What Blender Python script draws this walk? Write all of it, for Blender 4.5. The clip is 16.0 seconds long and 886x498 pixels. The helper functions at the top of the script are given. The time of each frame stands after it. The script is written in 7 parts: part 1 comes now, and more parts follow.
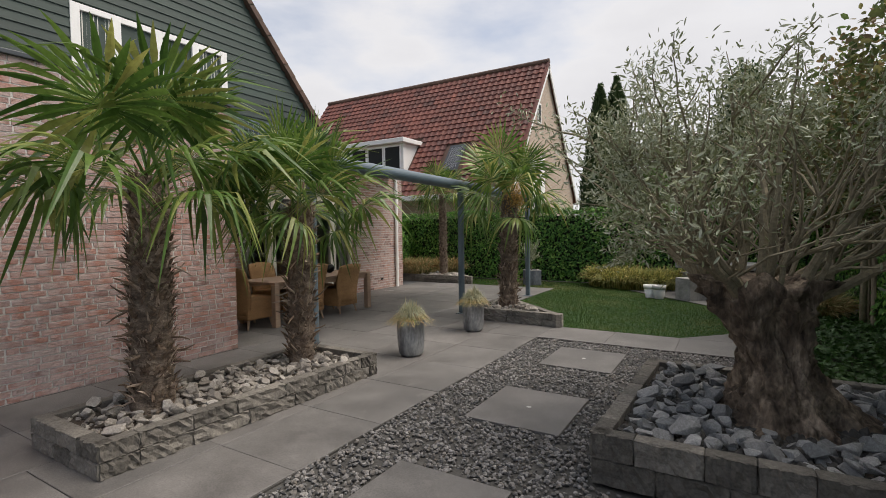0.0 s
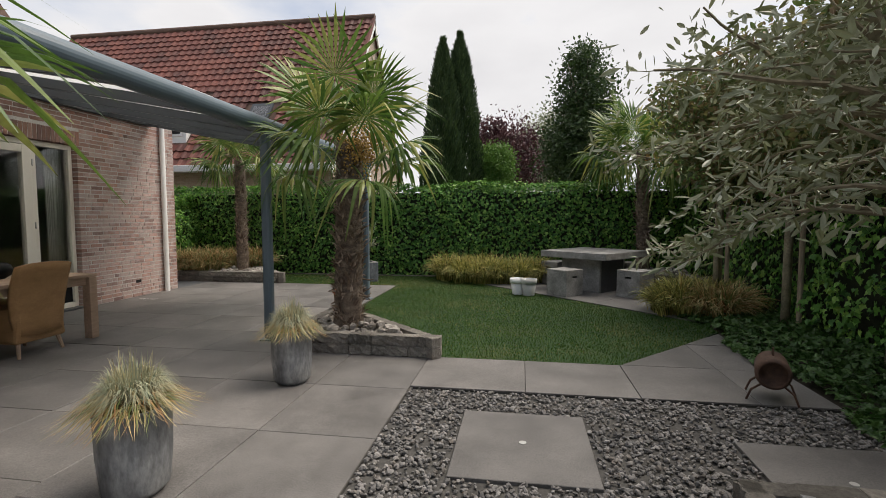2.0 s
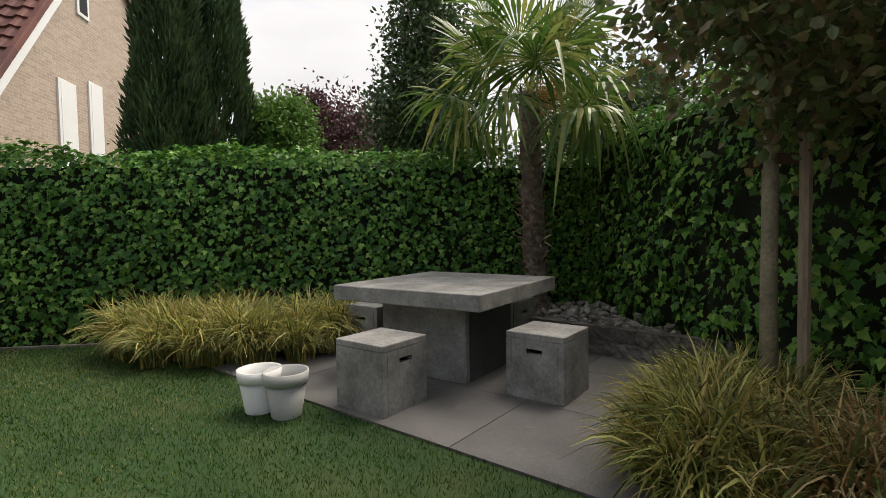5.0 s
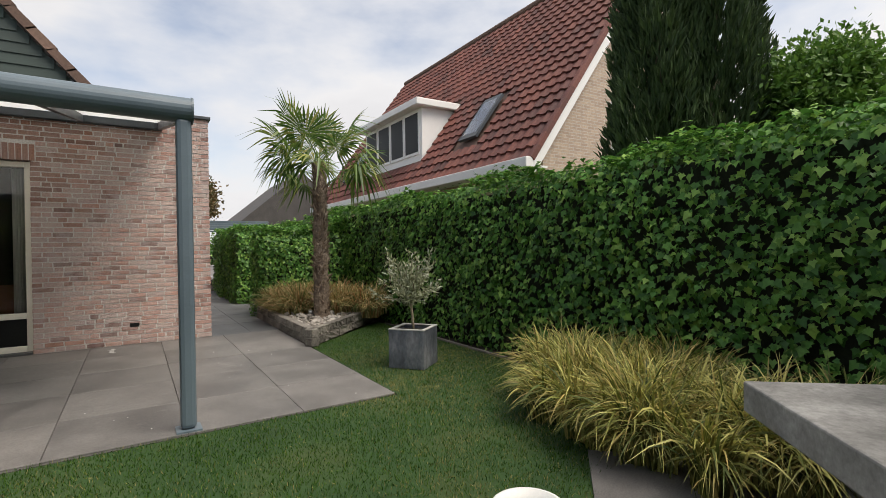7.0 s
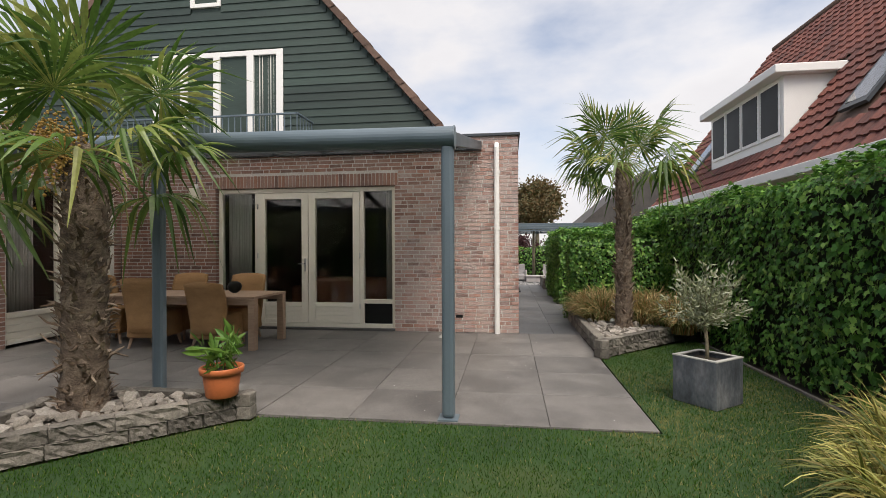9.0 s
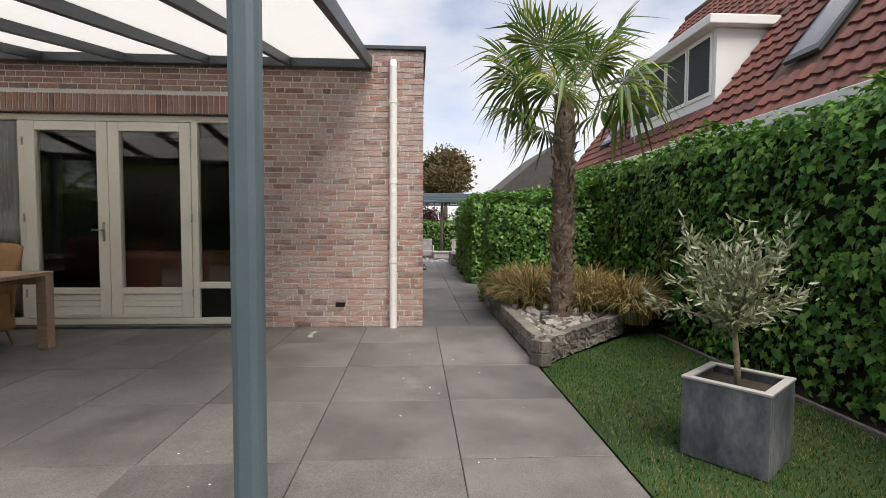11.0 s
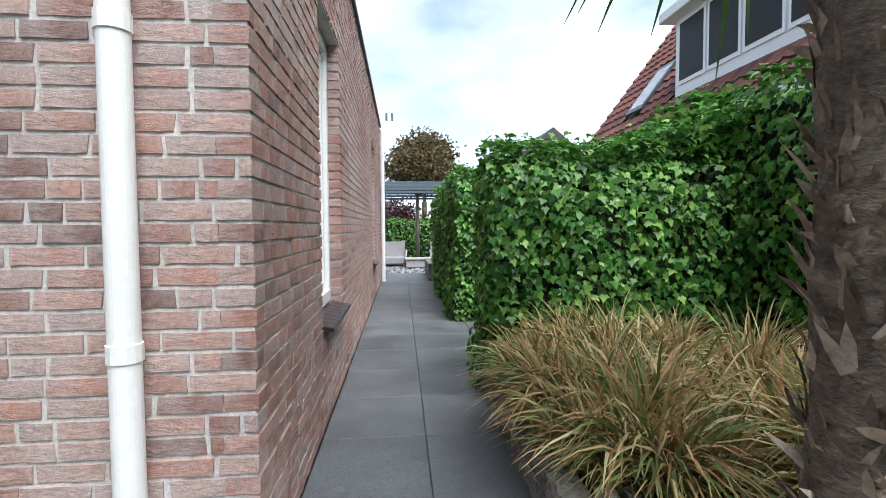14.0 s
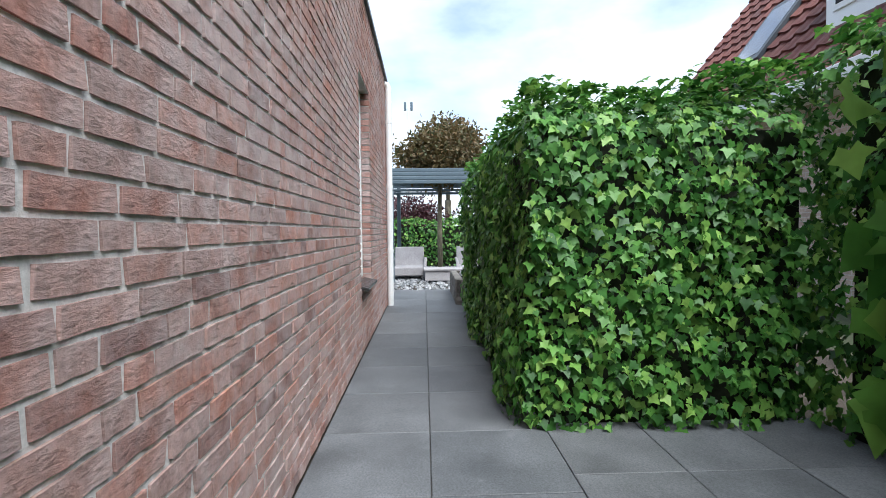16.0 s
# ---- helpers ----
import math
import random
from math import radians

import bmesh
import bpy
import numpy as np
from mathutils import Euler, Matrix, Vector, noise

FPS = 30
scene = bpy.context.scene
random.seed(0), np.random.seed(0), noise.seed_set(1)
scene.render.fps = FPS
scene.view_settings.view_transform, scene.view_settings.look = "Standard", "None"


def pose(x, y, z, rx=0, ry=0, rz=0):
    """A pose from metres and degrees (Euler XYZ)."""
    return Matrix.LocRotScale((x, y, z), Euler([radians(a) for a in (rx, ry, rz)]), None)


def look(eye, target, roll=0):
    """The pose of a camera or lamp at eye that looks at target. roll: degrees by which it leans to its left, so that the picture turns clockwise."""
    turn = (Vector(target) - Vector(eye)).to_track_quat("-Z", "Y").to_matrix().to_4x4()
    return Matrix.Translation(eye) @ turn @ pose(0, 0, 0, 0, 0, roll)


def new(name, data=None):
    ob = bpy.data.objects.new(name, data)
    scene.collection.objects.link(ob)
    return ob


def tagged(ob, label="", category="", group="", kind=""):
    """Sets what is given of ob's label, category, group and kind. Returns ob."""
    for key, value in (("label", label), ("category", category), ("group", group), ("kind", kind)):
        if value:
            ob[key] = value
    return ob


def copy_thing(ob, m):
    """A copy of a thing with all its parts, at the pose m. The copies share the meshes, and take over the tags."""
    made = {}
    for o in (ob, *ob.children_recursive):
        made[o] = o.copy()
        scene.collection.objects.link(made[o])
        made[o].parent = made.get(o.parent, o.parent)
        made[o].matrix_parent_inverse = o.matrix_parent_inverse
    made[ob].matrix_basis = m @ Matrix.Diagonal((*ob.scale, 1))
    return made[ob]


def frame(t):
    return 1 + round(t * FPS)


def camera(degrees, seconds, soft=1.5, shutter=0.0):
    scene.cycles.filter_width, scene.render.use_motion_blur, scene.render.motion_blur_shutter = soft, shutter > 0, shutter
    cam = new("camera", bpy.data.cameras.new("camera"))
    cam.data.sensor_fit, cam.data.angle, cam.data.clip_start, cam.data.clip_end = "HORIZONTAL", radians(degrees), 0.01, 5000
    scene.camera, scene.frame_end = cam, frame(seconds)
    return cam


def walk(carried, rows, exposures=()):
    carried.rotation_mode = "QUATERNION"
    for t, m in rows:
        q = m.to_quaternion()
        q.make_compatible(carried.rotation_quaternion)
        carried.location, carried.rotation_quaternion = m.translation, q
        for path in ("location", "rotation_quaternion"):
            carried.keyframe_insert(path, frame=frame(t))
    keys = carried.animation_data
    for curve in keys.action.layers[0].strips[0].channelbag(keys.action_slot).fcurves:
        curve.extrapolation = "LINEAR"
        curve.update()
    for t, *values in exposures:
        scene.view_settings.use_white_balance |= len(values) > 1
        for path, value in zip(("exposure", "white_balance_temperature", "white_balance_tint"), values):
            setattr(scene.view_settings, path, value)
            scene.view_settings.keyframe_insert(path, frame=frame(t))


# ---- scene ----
cam = camera(85.0, 16.0, soft=0.7)
PATH = [
    (0, (0.762, 1.767, 1.526), (-0.268, 3.48, 1.448), -0.8),
    (0.5, (0.444, 2.243, 1.435), (-0.438, 4.035, 1.327), -1.0),
    (1, (-0.073, 2.859, 1.366), (-0.602, 4.784, 1.248), -0.3),
    (1.5, (-0.502, 3.618, 1.352), (-0.855, 5.583, 1.227), 0.0),
    (2, (-0.756, 4.558, 1.352), (-1.071, 6.529, 1.219), -0.1),
    (2.5, (-0.826, 5.45, 1.347), (-1.067, 7.431, 1.214), -0.4),
    (3, (-0.732, 6.483, 1.235), (-0.829, 8.477, 1.118), -0.3),
    (3.2, (-0.71, 6.858, 1.236), (-0.755, 8.854, 1.12), -0.3),
    (5.3, (0.103, 10.199, 1.131), (0.381, 12.179, 1.056), -1.0),
    (5.5, (0.166, 10.401, 1.114), (0.203, 12.4, 1.055), -1.0),
    (5.8, (0.299, 10.677, 1.131), (-0.197, 12.615, 1.091), -1.2),
    (6, (0.358, 10.836, 1.152), (-0.384, 12.692, 1.109), -1.5),
    (6.2, (0.448, 11.001, 1.156), (-0.555, 12.731, 1.142), -1.2),
    (6.5, (0.505, 11.263, 1.189), (-0.772, 12.802, 1.168), -1.1),
    (7, (0.59, 11.879, 1.26), (-1.095, 12.956, 1.25), -0.9),
    (7.5, (0.605, 12.263, 1.364), (-1.355, 12.659, 1.363), -0.4),
    (8, (0.755, 12.57, 1.417), (-1.242, 12.462, 1.419), -0.2),
    (8.2, (0.781, 12.68, 1.419), (-1.2, 12.405, 1.422), -0.3),
    (10.3, (-0.606, 12.636, 1.177), (-2.597, 12.471, 1.099), 0.4),
    (10.5, (-0.884, 12.657, 1.165), (-2.88, 12.582, 1.081), 0.4),
    (11, (-1.61, 12.747, 1.17), (-3.605, 12.856, 1.076), 0.3),
    (11.5, (-2.284, 12.767, 1.155), (-4.277, 12.906, 1.06), 0.6),
    (12, (-3.0, 12.858, 1.099), (-4.992, 13.007, 1.01), 0.7),
    (12.5, (-3.677, 12.928, 1.109), (-5.669, 13.086, 1.024), 0.5),
    (13, (-4.378, 13.037, 1.093), (-6.37, 13.199, 1.006), 0.1),
    (13.5, (-5.035, 13.161, 1.109), (-7.026, 13.333, 1.018), -0.3),
    (14.5, (-6.533, 13.304, 1.121), (-8.524, 13.463, 1.028), -0.5),
    (15, (-7.315, 13.327, 1.09), (-9.309, 13.461, 1.002), -0.6),
    (15.5, (-8.048, 13.333, 1.054), (-10.043, 13.447, 0.969), -0.4),
    (16, (-8.895, 13.351, 1.045), (-10.892, 13.428, 0.971), -0.5),
]
EXPO = [(0, 0.24, 6750, 13), (1.0, 0.3, 6800, 13), (3.2, 0.32, 6900, 12), (5.3, 0.48, 7000, 12), (6.0, 0.36, 6900, 12), (7.0, 0.38, 6850, 12), (8.2, 0.40, 6850, 13), (10.3, 0.48, 6800, 14), (12.5, 0.66, 6400, 12), (13.5, 0.96, 5950, 10), (14.5, 0.91, 5700, 7), (16, 0.96, 5700, 8)]
walk(cam, [(t, look(eye, target, roll)) for t, eye, target, roll in PATH], EXPO)

# ---- world and sun: bright overcast with some blue ----
SUN_EL, SUN_AZ = radians(60), radians(60)
world = bpy.data.worlds.new("world")
scene.world = world
world.use_nodes = True
wn, wl = world.node_tree.nodes, world.node_tree.links
wn.clear()
sky = wn.new("ShaderNodeTexSky")
sky.sky_type, sky.sun_disc = "NISHITA", False
sky.sun_elevation, sky.sun_rotation = SUN_EL, SUN_AZ
sky_bg = wn.new("ShaderNodeBackground")
sky_bg.inputs["Strength"].default_value = 0.125
wl.new(sky.outputs[0], sky_bg.inputs["Color"])
cloud_bg = wn.new("ShaderNodeBackground")
cloud_bg.inputs["Strength"].default_value = 0.76
wco = wn.new("ShaderNodeTexCoord")
wmap = wn.new("ShaderNodeMapping")
wmap.inputs["Scale"].default_value = (1.0, 1.0, 2.4)
wl.new(wco.outputs["Generated"], wmap.inputs[0])
wnoise = wn.new("ShaderNodeTexNoise")
wnoise.inputs["Scale"].default_value = 2.1
wnoise.inputs["Detail"].default_value = 7
wnoise.inputs["Roughness"].default_value = 0.52
wl.new(wmap.outputs[0], wnoise.inputs["Vector"])
wramp = wn.new("ShaderNodeValToRGB")
wramp.color_ramp.elements[0].position, wramp.color_ramp.elements[1].position = 0.38, 0.58
wramp.color_ramp.elements[0].color = (0.3, 0.3, 0.3, 1)
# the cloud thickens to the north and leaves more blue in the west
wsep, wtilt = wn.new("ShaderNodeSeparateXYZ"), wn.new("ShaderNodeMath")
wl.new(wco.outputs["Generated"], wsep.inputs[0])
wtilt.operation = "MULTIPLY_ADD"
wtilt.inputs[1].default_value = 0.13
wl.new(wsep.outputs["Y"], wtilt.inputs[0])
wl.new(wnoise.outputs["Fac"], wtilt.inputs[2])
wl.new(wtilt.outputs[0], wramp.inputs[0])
wshade = wn.new("ShaderNodeValToRGB")
wshade.color_ramp.elements[0].position, wshade.color_ramp.elements[1].position = 0.42, 0.66
wshade.color_ramp.elements[0].color = (0.93, 0.96, 1.0, 1)
wshade.color_ramp.elements[1].color = (0.80, 0.825, 0.87, 1)
wl.new(wnoise.outputs["Fac"], wshade.inputs[0])
wl.new(wshade.outputs[0], cloud_bg.inputs["Color"])
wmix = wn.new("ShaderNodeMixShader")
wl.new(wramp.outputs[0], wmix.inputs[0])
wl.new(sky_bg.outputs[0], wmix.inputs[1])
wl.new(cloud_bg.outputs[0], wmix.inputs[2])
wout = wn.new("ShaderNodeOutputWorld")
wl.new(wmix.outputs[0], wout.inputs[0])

sun = new("sun", bpy.data.lights.new("sun", "SUN"))
sun.data.energy, sun.data.angle, sun.data.color = 3.2, radians(42), (1.0, 0.94, 0.85)
sun_dir = Vector((math.sin(SUN_AZ) * math.cos(SUN_EL), math.cos(SUN_AZ) * math.cos(SUN_EL), math.sin(SUN_EL)))
sun.matrix_world = look(sun_dir * 40, (0, 0, 0))


# ---- materials ----
def node_mat(name):
    m = bpy.data.materials.new(name)
    m.use_nodes = True
    return m, m.node_tree.nodes, m.node_tree.links, m.node_tree.nodes["Principled BSDF"]


def ramp_node(nodes, stops):
    r = nodes.new("ShaderNodeValToRGB")
    e = r.color_ramp.elements
    e[0].position, e[0].color = stops[0][0], (*stops[0][1], 1)
    e[1].position, e[1].color = stops[-1][0], (*stops[-1][1], 1)
    for pos, col in stops[1:-1]:
        k = e.new(pos)
        k.color = (*col, 1)
    return r


def noise_node(nodes, links, vec, scale, detail=4, rough=0.55):
    n = nodes.new("ShaderNodeTexNoise")
    n.inputs["Scale"].default_value, n.inputs["Detail"].default_value, n.inputs["Roughness"].default_value = scale, detail, rough
    if vec:
        links.new(vec, n.inputs["Vector"])
    return n


def piece_random(nodes, links):
    """One random number for each object and each loose island of a mesh."""
    a, b, s, f = nodes.new("ShaderNodeObjectInfo"), nodes.new("ShaderNodeNewGeometry"), nodes.new("ShaderNodeMath"), nodes.new("ShaderNodeMath")
    s.operation, f.operation = "ADD", "FRACT"
    links.new(a.outputs["Random"], s.inputs[0])
    links.new(b.outputs["Random Per Island"], s.inputs[1])
    links.new(s.outputs[0], f.inputs[0])
    return f.outputs[0]


def mul_color(nodes, links, a, b, fac=1.0):
    m = nodes.new("ShaderNodeMix")
    m.data_type, m.blend_type = "RGBA", "MULTIPLY"
    m.inputs[0].default_value = fac
    links.new(a, m.inputs[6])
    links.new(b, m.inputs[7])
    return m.outputs[2]


def mix_color(nodes, links, fac, a, b):
    m = nodes.new("ShaderNodeMix")
    m.data_type = "RGBA"
    links.new(fac, m.inputs[0])
    for v, i in ((a, 6), (b, 7)):
        if isinstance(v, tuple):
            m.inputs[i].default_value = (*v, 1)
        else:
            links.new(v, m.inputs[i])
    return m.outputs[2]


def surf(name, colors, rough=0.7, big=2.0, fine=40.0, bump=0.3, grain=0.25, by_piece=False, metal=0.0, bump_dist=0.004, spec=0.5, stretch=None, rough_var=0.1):
    """A surface whose colours follow either the piece or a broad noise, with fine grain, bump and uneven gloss."""
    m, n, l, bs = node_mat(name)
    co = n.new("ShaderNodeTexCoord").outputs["Object"]
    if stretch:
        mp = n.new("ShaderNodeMapping")
        mp.inputs["Scale"].default_value = stretch
        l.new(co, mp.inputs[0])
        co = mp.outputs[0]
    nb, nf = noise_node(n, l, co, big, 5), noise_node(n, l, co, fine, 6, 0.65)
    if by_piece:
        src = piece_random(n, l)
        stops = [(i / (len(colors) - 1), c) for i, c in enumerate(colors)]
    else:
        src = nb.outputs["Fac"]
        stops = [(0.3 + 0.4 * i / (len(colors) - 1), c) for i, c in enumerate(colors)]
    r = ramp_node(n, stops)
    l.new(src, r.inputs[0])
    g = ramp_node(n, [(0.3, (1 - grain,) * 3), (0.7, (1 + grain,) * 3)])
    l.new(nf.outputs["Fac"], g.inputs[0])
    col = mul_color(n, l, r.outputs[0], g.outputs[0])
    if by_piece:
        g2 = ramp_node(n, [(0.3, (0.70,) * 3), (0.7, (1.2,) * 3)])
        l.new(nb.outputs["Fac"], g2.inputs[0])
        col = mul_color(n, l, col, g2.outputs[0])
    l.new(col, bs.inputs["Base Color"])
    bs.inputs["Metallic"].default_value = metal
    bs.inputs["Specular IOR Level"].default_value = spec
    rr = n.new("ShaderNodeMapRange")
    rr.inputs["To Min"].default_value, rr.inputs["To Max"].default_value = max(0.02, rough - rough_var), min(1, rough + rough_var)
    l.new(nb.outputs["Fac"], rr.inputs[0])
    l.new(rr.outputs[0], bs.inputs["Roughness"])
    if bump:
        b = n.new("ShaderNodeBump")
        b.inputs["Strength"].default_value, b.inputs["Distance"].default_value = bump, bump_dist
        l.new(nf.outputs["Fac"], b.inputs["Height"])
        l.new(b.outputs[0], bs.inputs["Normal"])
    return m


def leaf_mat(name, colors, rough=0.45, trans=0.25, spec=0.5, mottle=0.2):
    m, n, l, bs = node_mat(name)
    r = ramp_node(n, [(i / (len(colors) - 1), c) for i, c in enumerate(colors)])
    l.new(piece_random(n, l), r.inputs[0])
    co = n.new("ShaderNodeTexCoord").outputs["Object"]
    nf = noise_node(n, l, co, 30, 3)
    g = ramp_node(n, [(0.3, (1 - mottle,) * 3), (0.7, (1 + mottle,) * 3)])
    l.new(nf.outputs["Fac"], g.inputs[0])
    col = mul_color(n, l, r.outputs[0], g.outputs[0])
    l.new(col, bs.inputs["Base Color"])
    bs.inputs["Roughness"].default_value = rough
    bs.inputs["Specular IOR Level"].default_value = spec
    if trans:
        tr, mx, out = n.new("ShaderNodeBsdfTranslucent"), n.new("ShaderNodeMixShader"), n["Material Output"]
        l.new(col, tr.inputs[0])
        mx.inputs[0].default_value = trans
        l.new(bs.outputs[0], mx.inputs[1])
        l.new(tr.outputs[0], mx.inputs[2])
        l.new(mx.outputs[0], out.inputs[0])
    return m


def brick_mat(name, colors, bloom, bloom_color=(0.54, 0.47, 0.445)):
    """Hand-formed brick: a tone for each brick, sandy grain, creases, and a chalky bloom in drifts."""
    m, n, l, bs = node_mat(name)
    co = n.new("ShaderNodeTexCoord").outputs["Object"]
    r = ramp_node(n, [(i / (len(colors) - 1), c) for i, c in enumerate(colors)])
    pr = piece_random(n, l)
    l.new(pr, r.inputs[0])
    fine, mid, big = noise_node(n, l, co, 70, 6, 0.7), noise_node(n, l, co, 11, 5), noise_node(n, l, co, 0.9, 4)
    g = ramp_node(n, [(0.3, (0.66,) * 3), (0.7, (1.28,) * 3)])
    l.new(fine.outputs["Fac"], g.inputs[0])
    col = mul_color(n, l, r.outputs[0], g.outputs[0])
    add = n.new("ShaderNodeMath")
    add.operation = "MULTIPLY"
    l.new(mid.outputs["Fac"], add.inputs[0])
    l.new(big.outputs["Fac"], add.inputs[1])
    bl = ramp_node(n, [(0.17, (0, 0, 0)), (0.36, (bloom,) * 3)])
    l.new(add.outputs[0], bl.inputs[0])
    col = mix_color(n, l, bl.outputs[0], col, bloom_color)
    l.new(col, bs.inputs["Base Color"])
    bs.inputs["Roughness"].default_value = 0.9
    b = n.new("ShaderNodeBump")
    b.inputs["Strength"].default_value, b.inputs["Distance"].default_value = 1.0, 0.010
    mp = n.new("ShaderNodeMapping")
    mp.inputs["Scale"].default_value = (20, 20, 42)
    l.new(co, mp.inputs[0])
    wr = noise_node(n, l, mp.outputs[0], 1.4, 7, 0.68)
    l.new(wr.outputs["Fac"], b.inputs["Height"])
    l.new(b.outputs[0], bs.inputs["Normal"])
    return m


def slab_mat(name, colors, scuff):
    """Concrete paving: a tone for each slab, cloudy stains, pale scuffs and fine pores."""
    m, n, l, bs = node_mat(name)
    co = n.new("ShaderNodeTexCoord").outputs["Object"]
    off = n.new("ShaderNodeVectorMath")
    pr = piece_random(n, l)
    sc = n.new("ShaderNodeMath")
    sc.operation = "MULTIPLY"
    sc.inputs[1].default_value = 37.0
    l.new(pr, sc.inputs[0])
    cb = n.new("ShaderNodeCombineXYZ")
    for i in range(3):
        l.new(sc.outputs[0], cb.inputs[i])
    l.new(co, off.inputs[0])
    l.new(cb.outputs[0], off.inputs[1])
    v = off.outputs[0]
    r = ramp_node(n, [(i / (len(colors) - 1), c) for i, c in enumerate(colors)])
    l.new(pr, r.inputs[0])
    pores, cloud, stain = noise_node(n, l, v, 110, 5, 0.75), noise_node(n, l, v, 2.3, 8, 0.62), noise_node(n, l, v, 5.5, 6, 0.7)
    g = ramp_node(n, [(0.32, (0.62,) * 3), (0.68, (1.36,) * 3)])
    l.new(pores.outputs["Fac"], g.inputs[0])
    c = ramp_node(n, [(0.32, (0.68,) * 3), (0.5, (1.0,) * 3), (0.66, (1.28,) * 3)])
    l.new(cloud.outputs["Fac"], c.inputs[0])
    col = mul_color(n, l, mul_color(n, l, r.outputs[0], g.outputs[0]), c.outputs[0])
    k = ramp_node(n, [(0.60, (0, 0, 0)), (0.72, (0.55,) * 3)])
    l.new(stain.outputs["Fac"], k.inputs[0])
    col = mix_color(n, l, k.outputs[0], col, scuff)
    l.new(col, bs.inputs["Base Color"])
    rr = n.new("ShaderNodeMapRange")
    rr.inputs["To Min"].default_value, rr.inputs["To Max"].default_value = 0.42, 0.78
    l.new(cloud.outputs["Fac"], rr.inputs[0])
    l.new(rr.outputs[0], bs.inputs["Roughness"])
    b = n.new("ShaderNodeBump")
    b.inputs["Strength"].default_value, b.inputs["Distance"].default_value = 0.35, 0.003
    l.new(pores.outputs["Fac"], b.inputs["Height"])
    l.new(b.outputs[0], bs.inputs["Normal"])
    return m


def glass_mat(name, tint=(1, 1, 1), rough=0.0):
    m, n, l, bs = node_mat(name)
    bs.inputs["Base Color"].default_value = (*tint, 1)
    bs.inputs["Transmission Weight"].default_value = 1.0
    bs.inputs["Roughness"].default_value = rough
    bs.inputs["IOR"].default_value = 1.5
    return m


def pale_brick_mat():
    m, n, l, bs = node_mat("pale brickwork")
    co = n.new("ShaderNodeTexCoord").outputs["Object"]
    sp, cb, ad = n.new("ShaderNodeSeparateXYZ"), n.new("ShaderNodeCombineXYZ"), n.new("ShaderNodeMath")
    l.new(co, sp.inputs[0])
    l.new(sp.outputs["X"], ad.inputs[0])
    l.new(sp.outputs["Y"], ad.inputs[1])
    l.new(ad.outputs[0], cb.inputs[0])
    l.new(sp.outputs["Z"], cb.inputs[1])
    bt = n.new("ShaderNodeTexBrick")
    bt.inputs["Scale"].default_value = 1.0
    bt.inputs["Brick Width"].default_value, bt.inputs["Row Height"].default_value, bt.inputs["Mortar Size"].default_value = 0.22, 0.063, 0.006
    bt.inputs["Color1"].default_value, bt.inputs["Color2"].default_value, bt.inputs["Mortar"].default_value = (0.50, 0.39, 0.30, 1), (0.40, 0.30, 0.235, 1), (0.50, 0.46, 0.40, 1)
    l.new(cb.outputs[0], bt.inputs["Vector"])
    nf = noise_node(n, l, co, 30, 5)
    g = ramp_node(n, [(0.3, (0.85,) * 3), (0.7, (1.15,) * 3)])
    l.new(nf.outputs["Fac"], g.inputs[0])
    l.new(mul_color(n, l, bt.outputs["Color"], g.outputs[0]), bs.inputs["Base Color"])
    bs.inputs["Roughness"].default_value = 0.9
    b = n.new("ShaderNodeBump")
    b.inputs["Strength"].default_value, b.inputs["Distance"].default_value = 0.5, 0.006
    b.invert = True
    l.new(bt.outputs["Fac"], b.inputs["Height"])
    l.new(b.outputs[0], bs.inputs["Normal"])
    return m


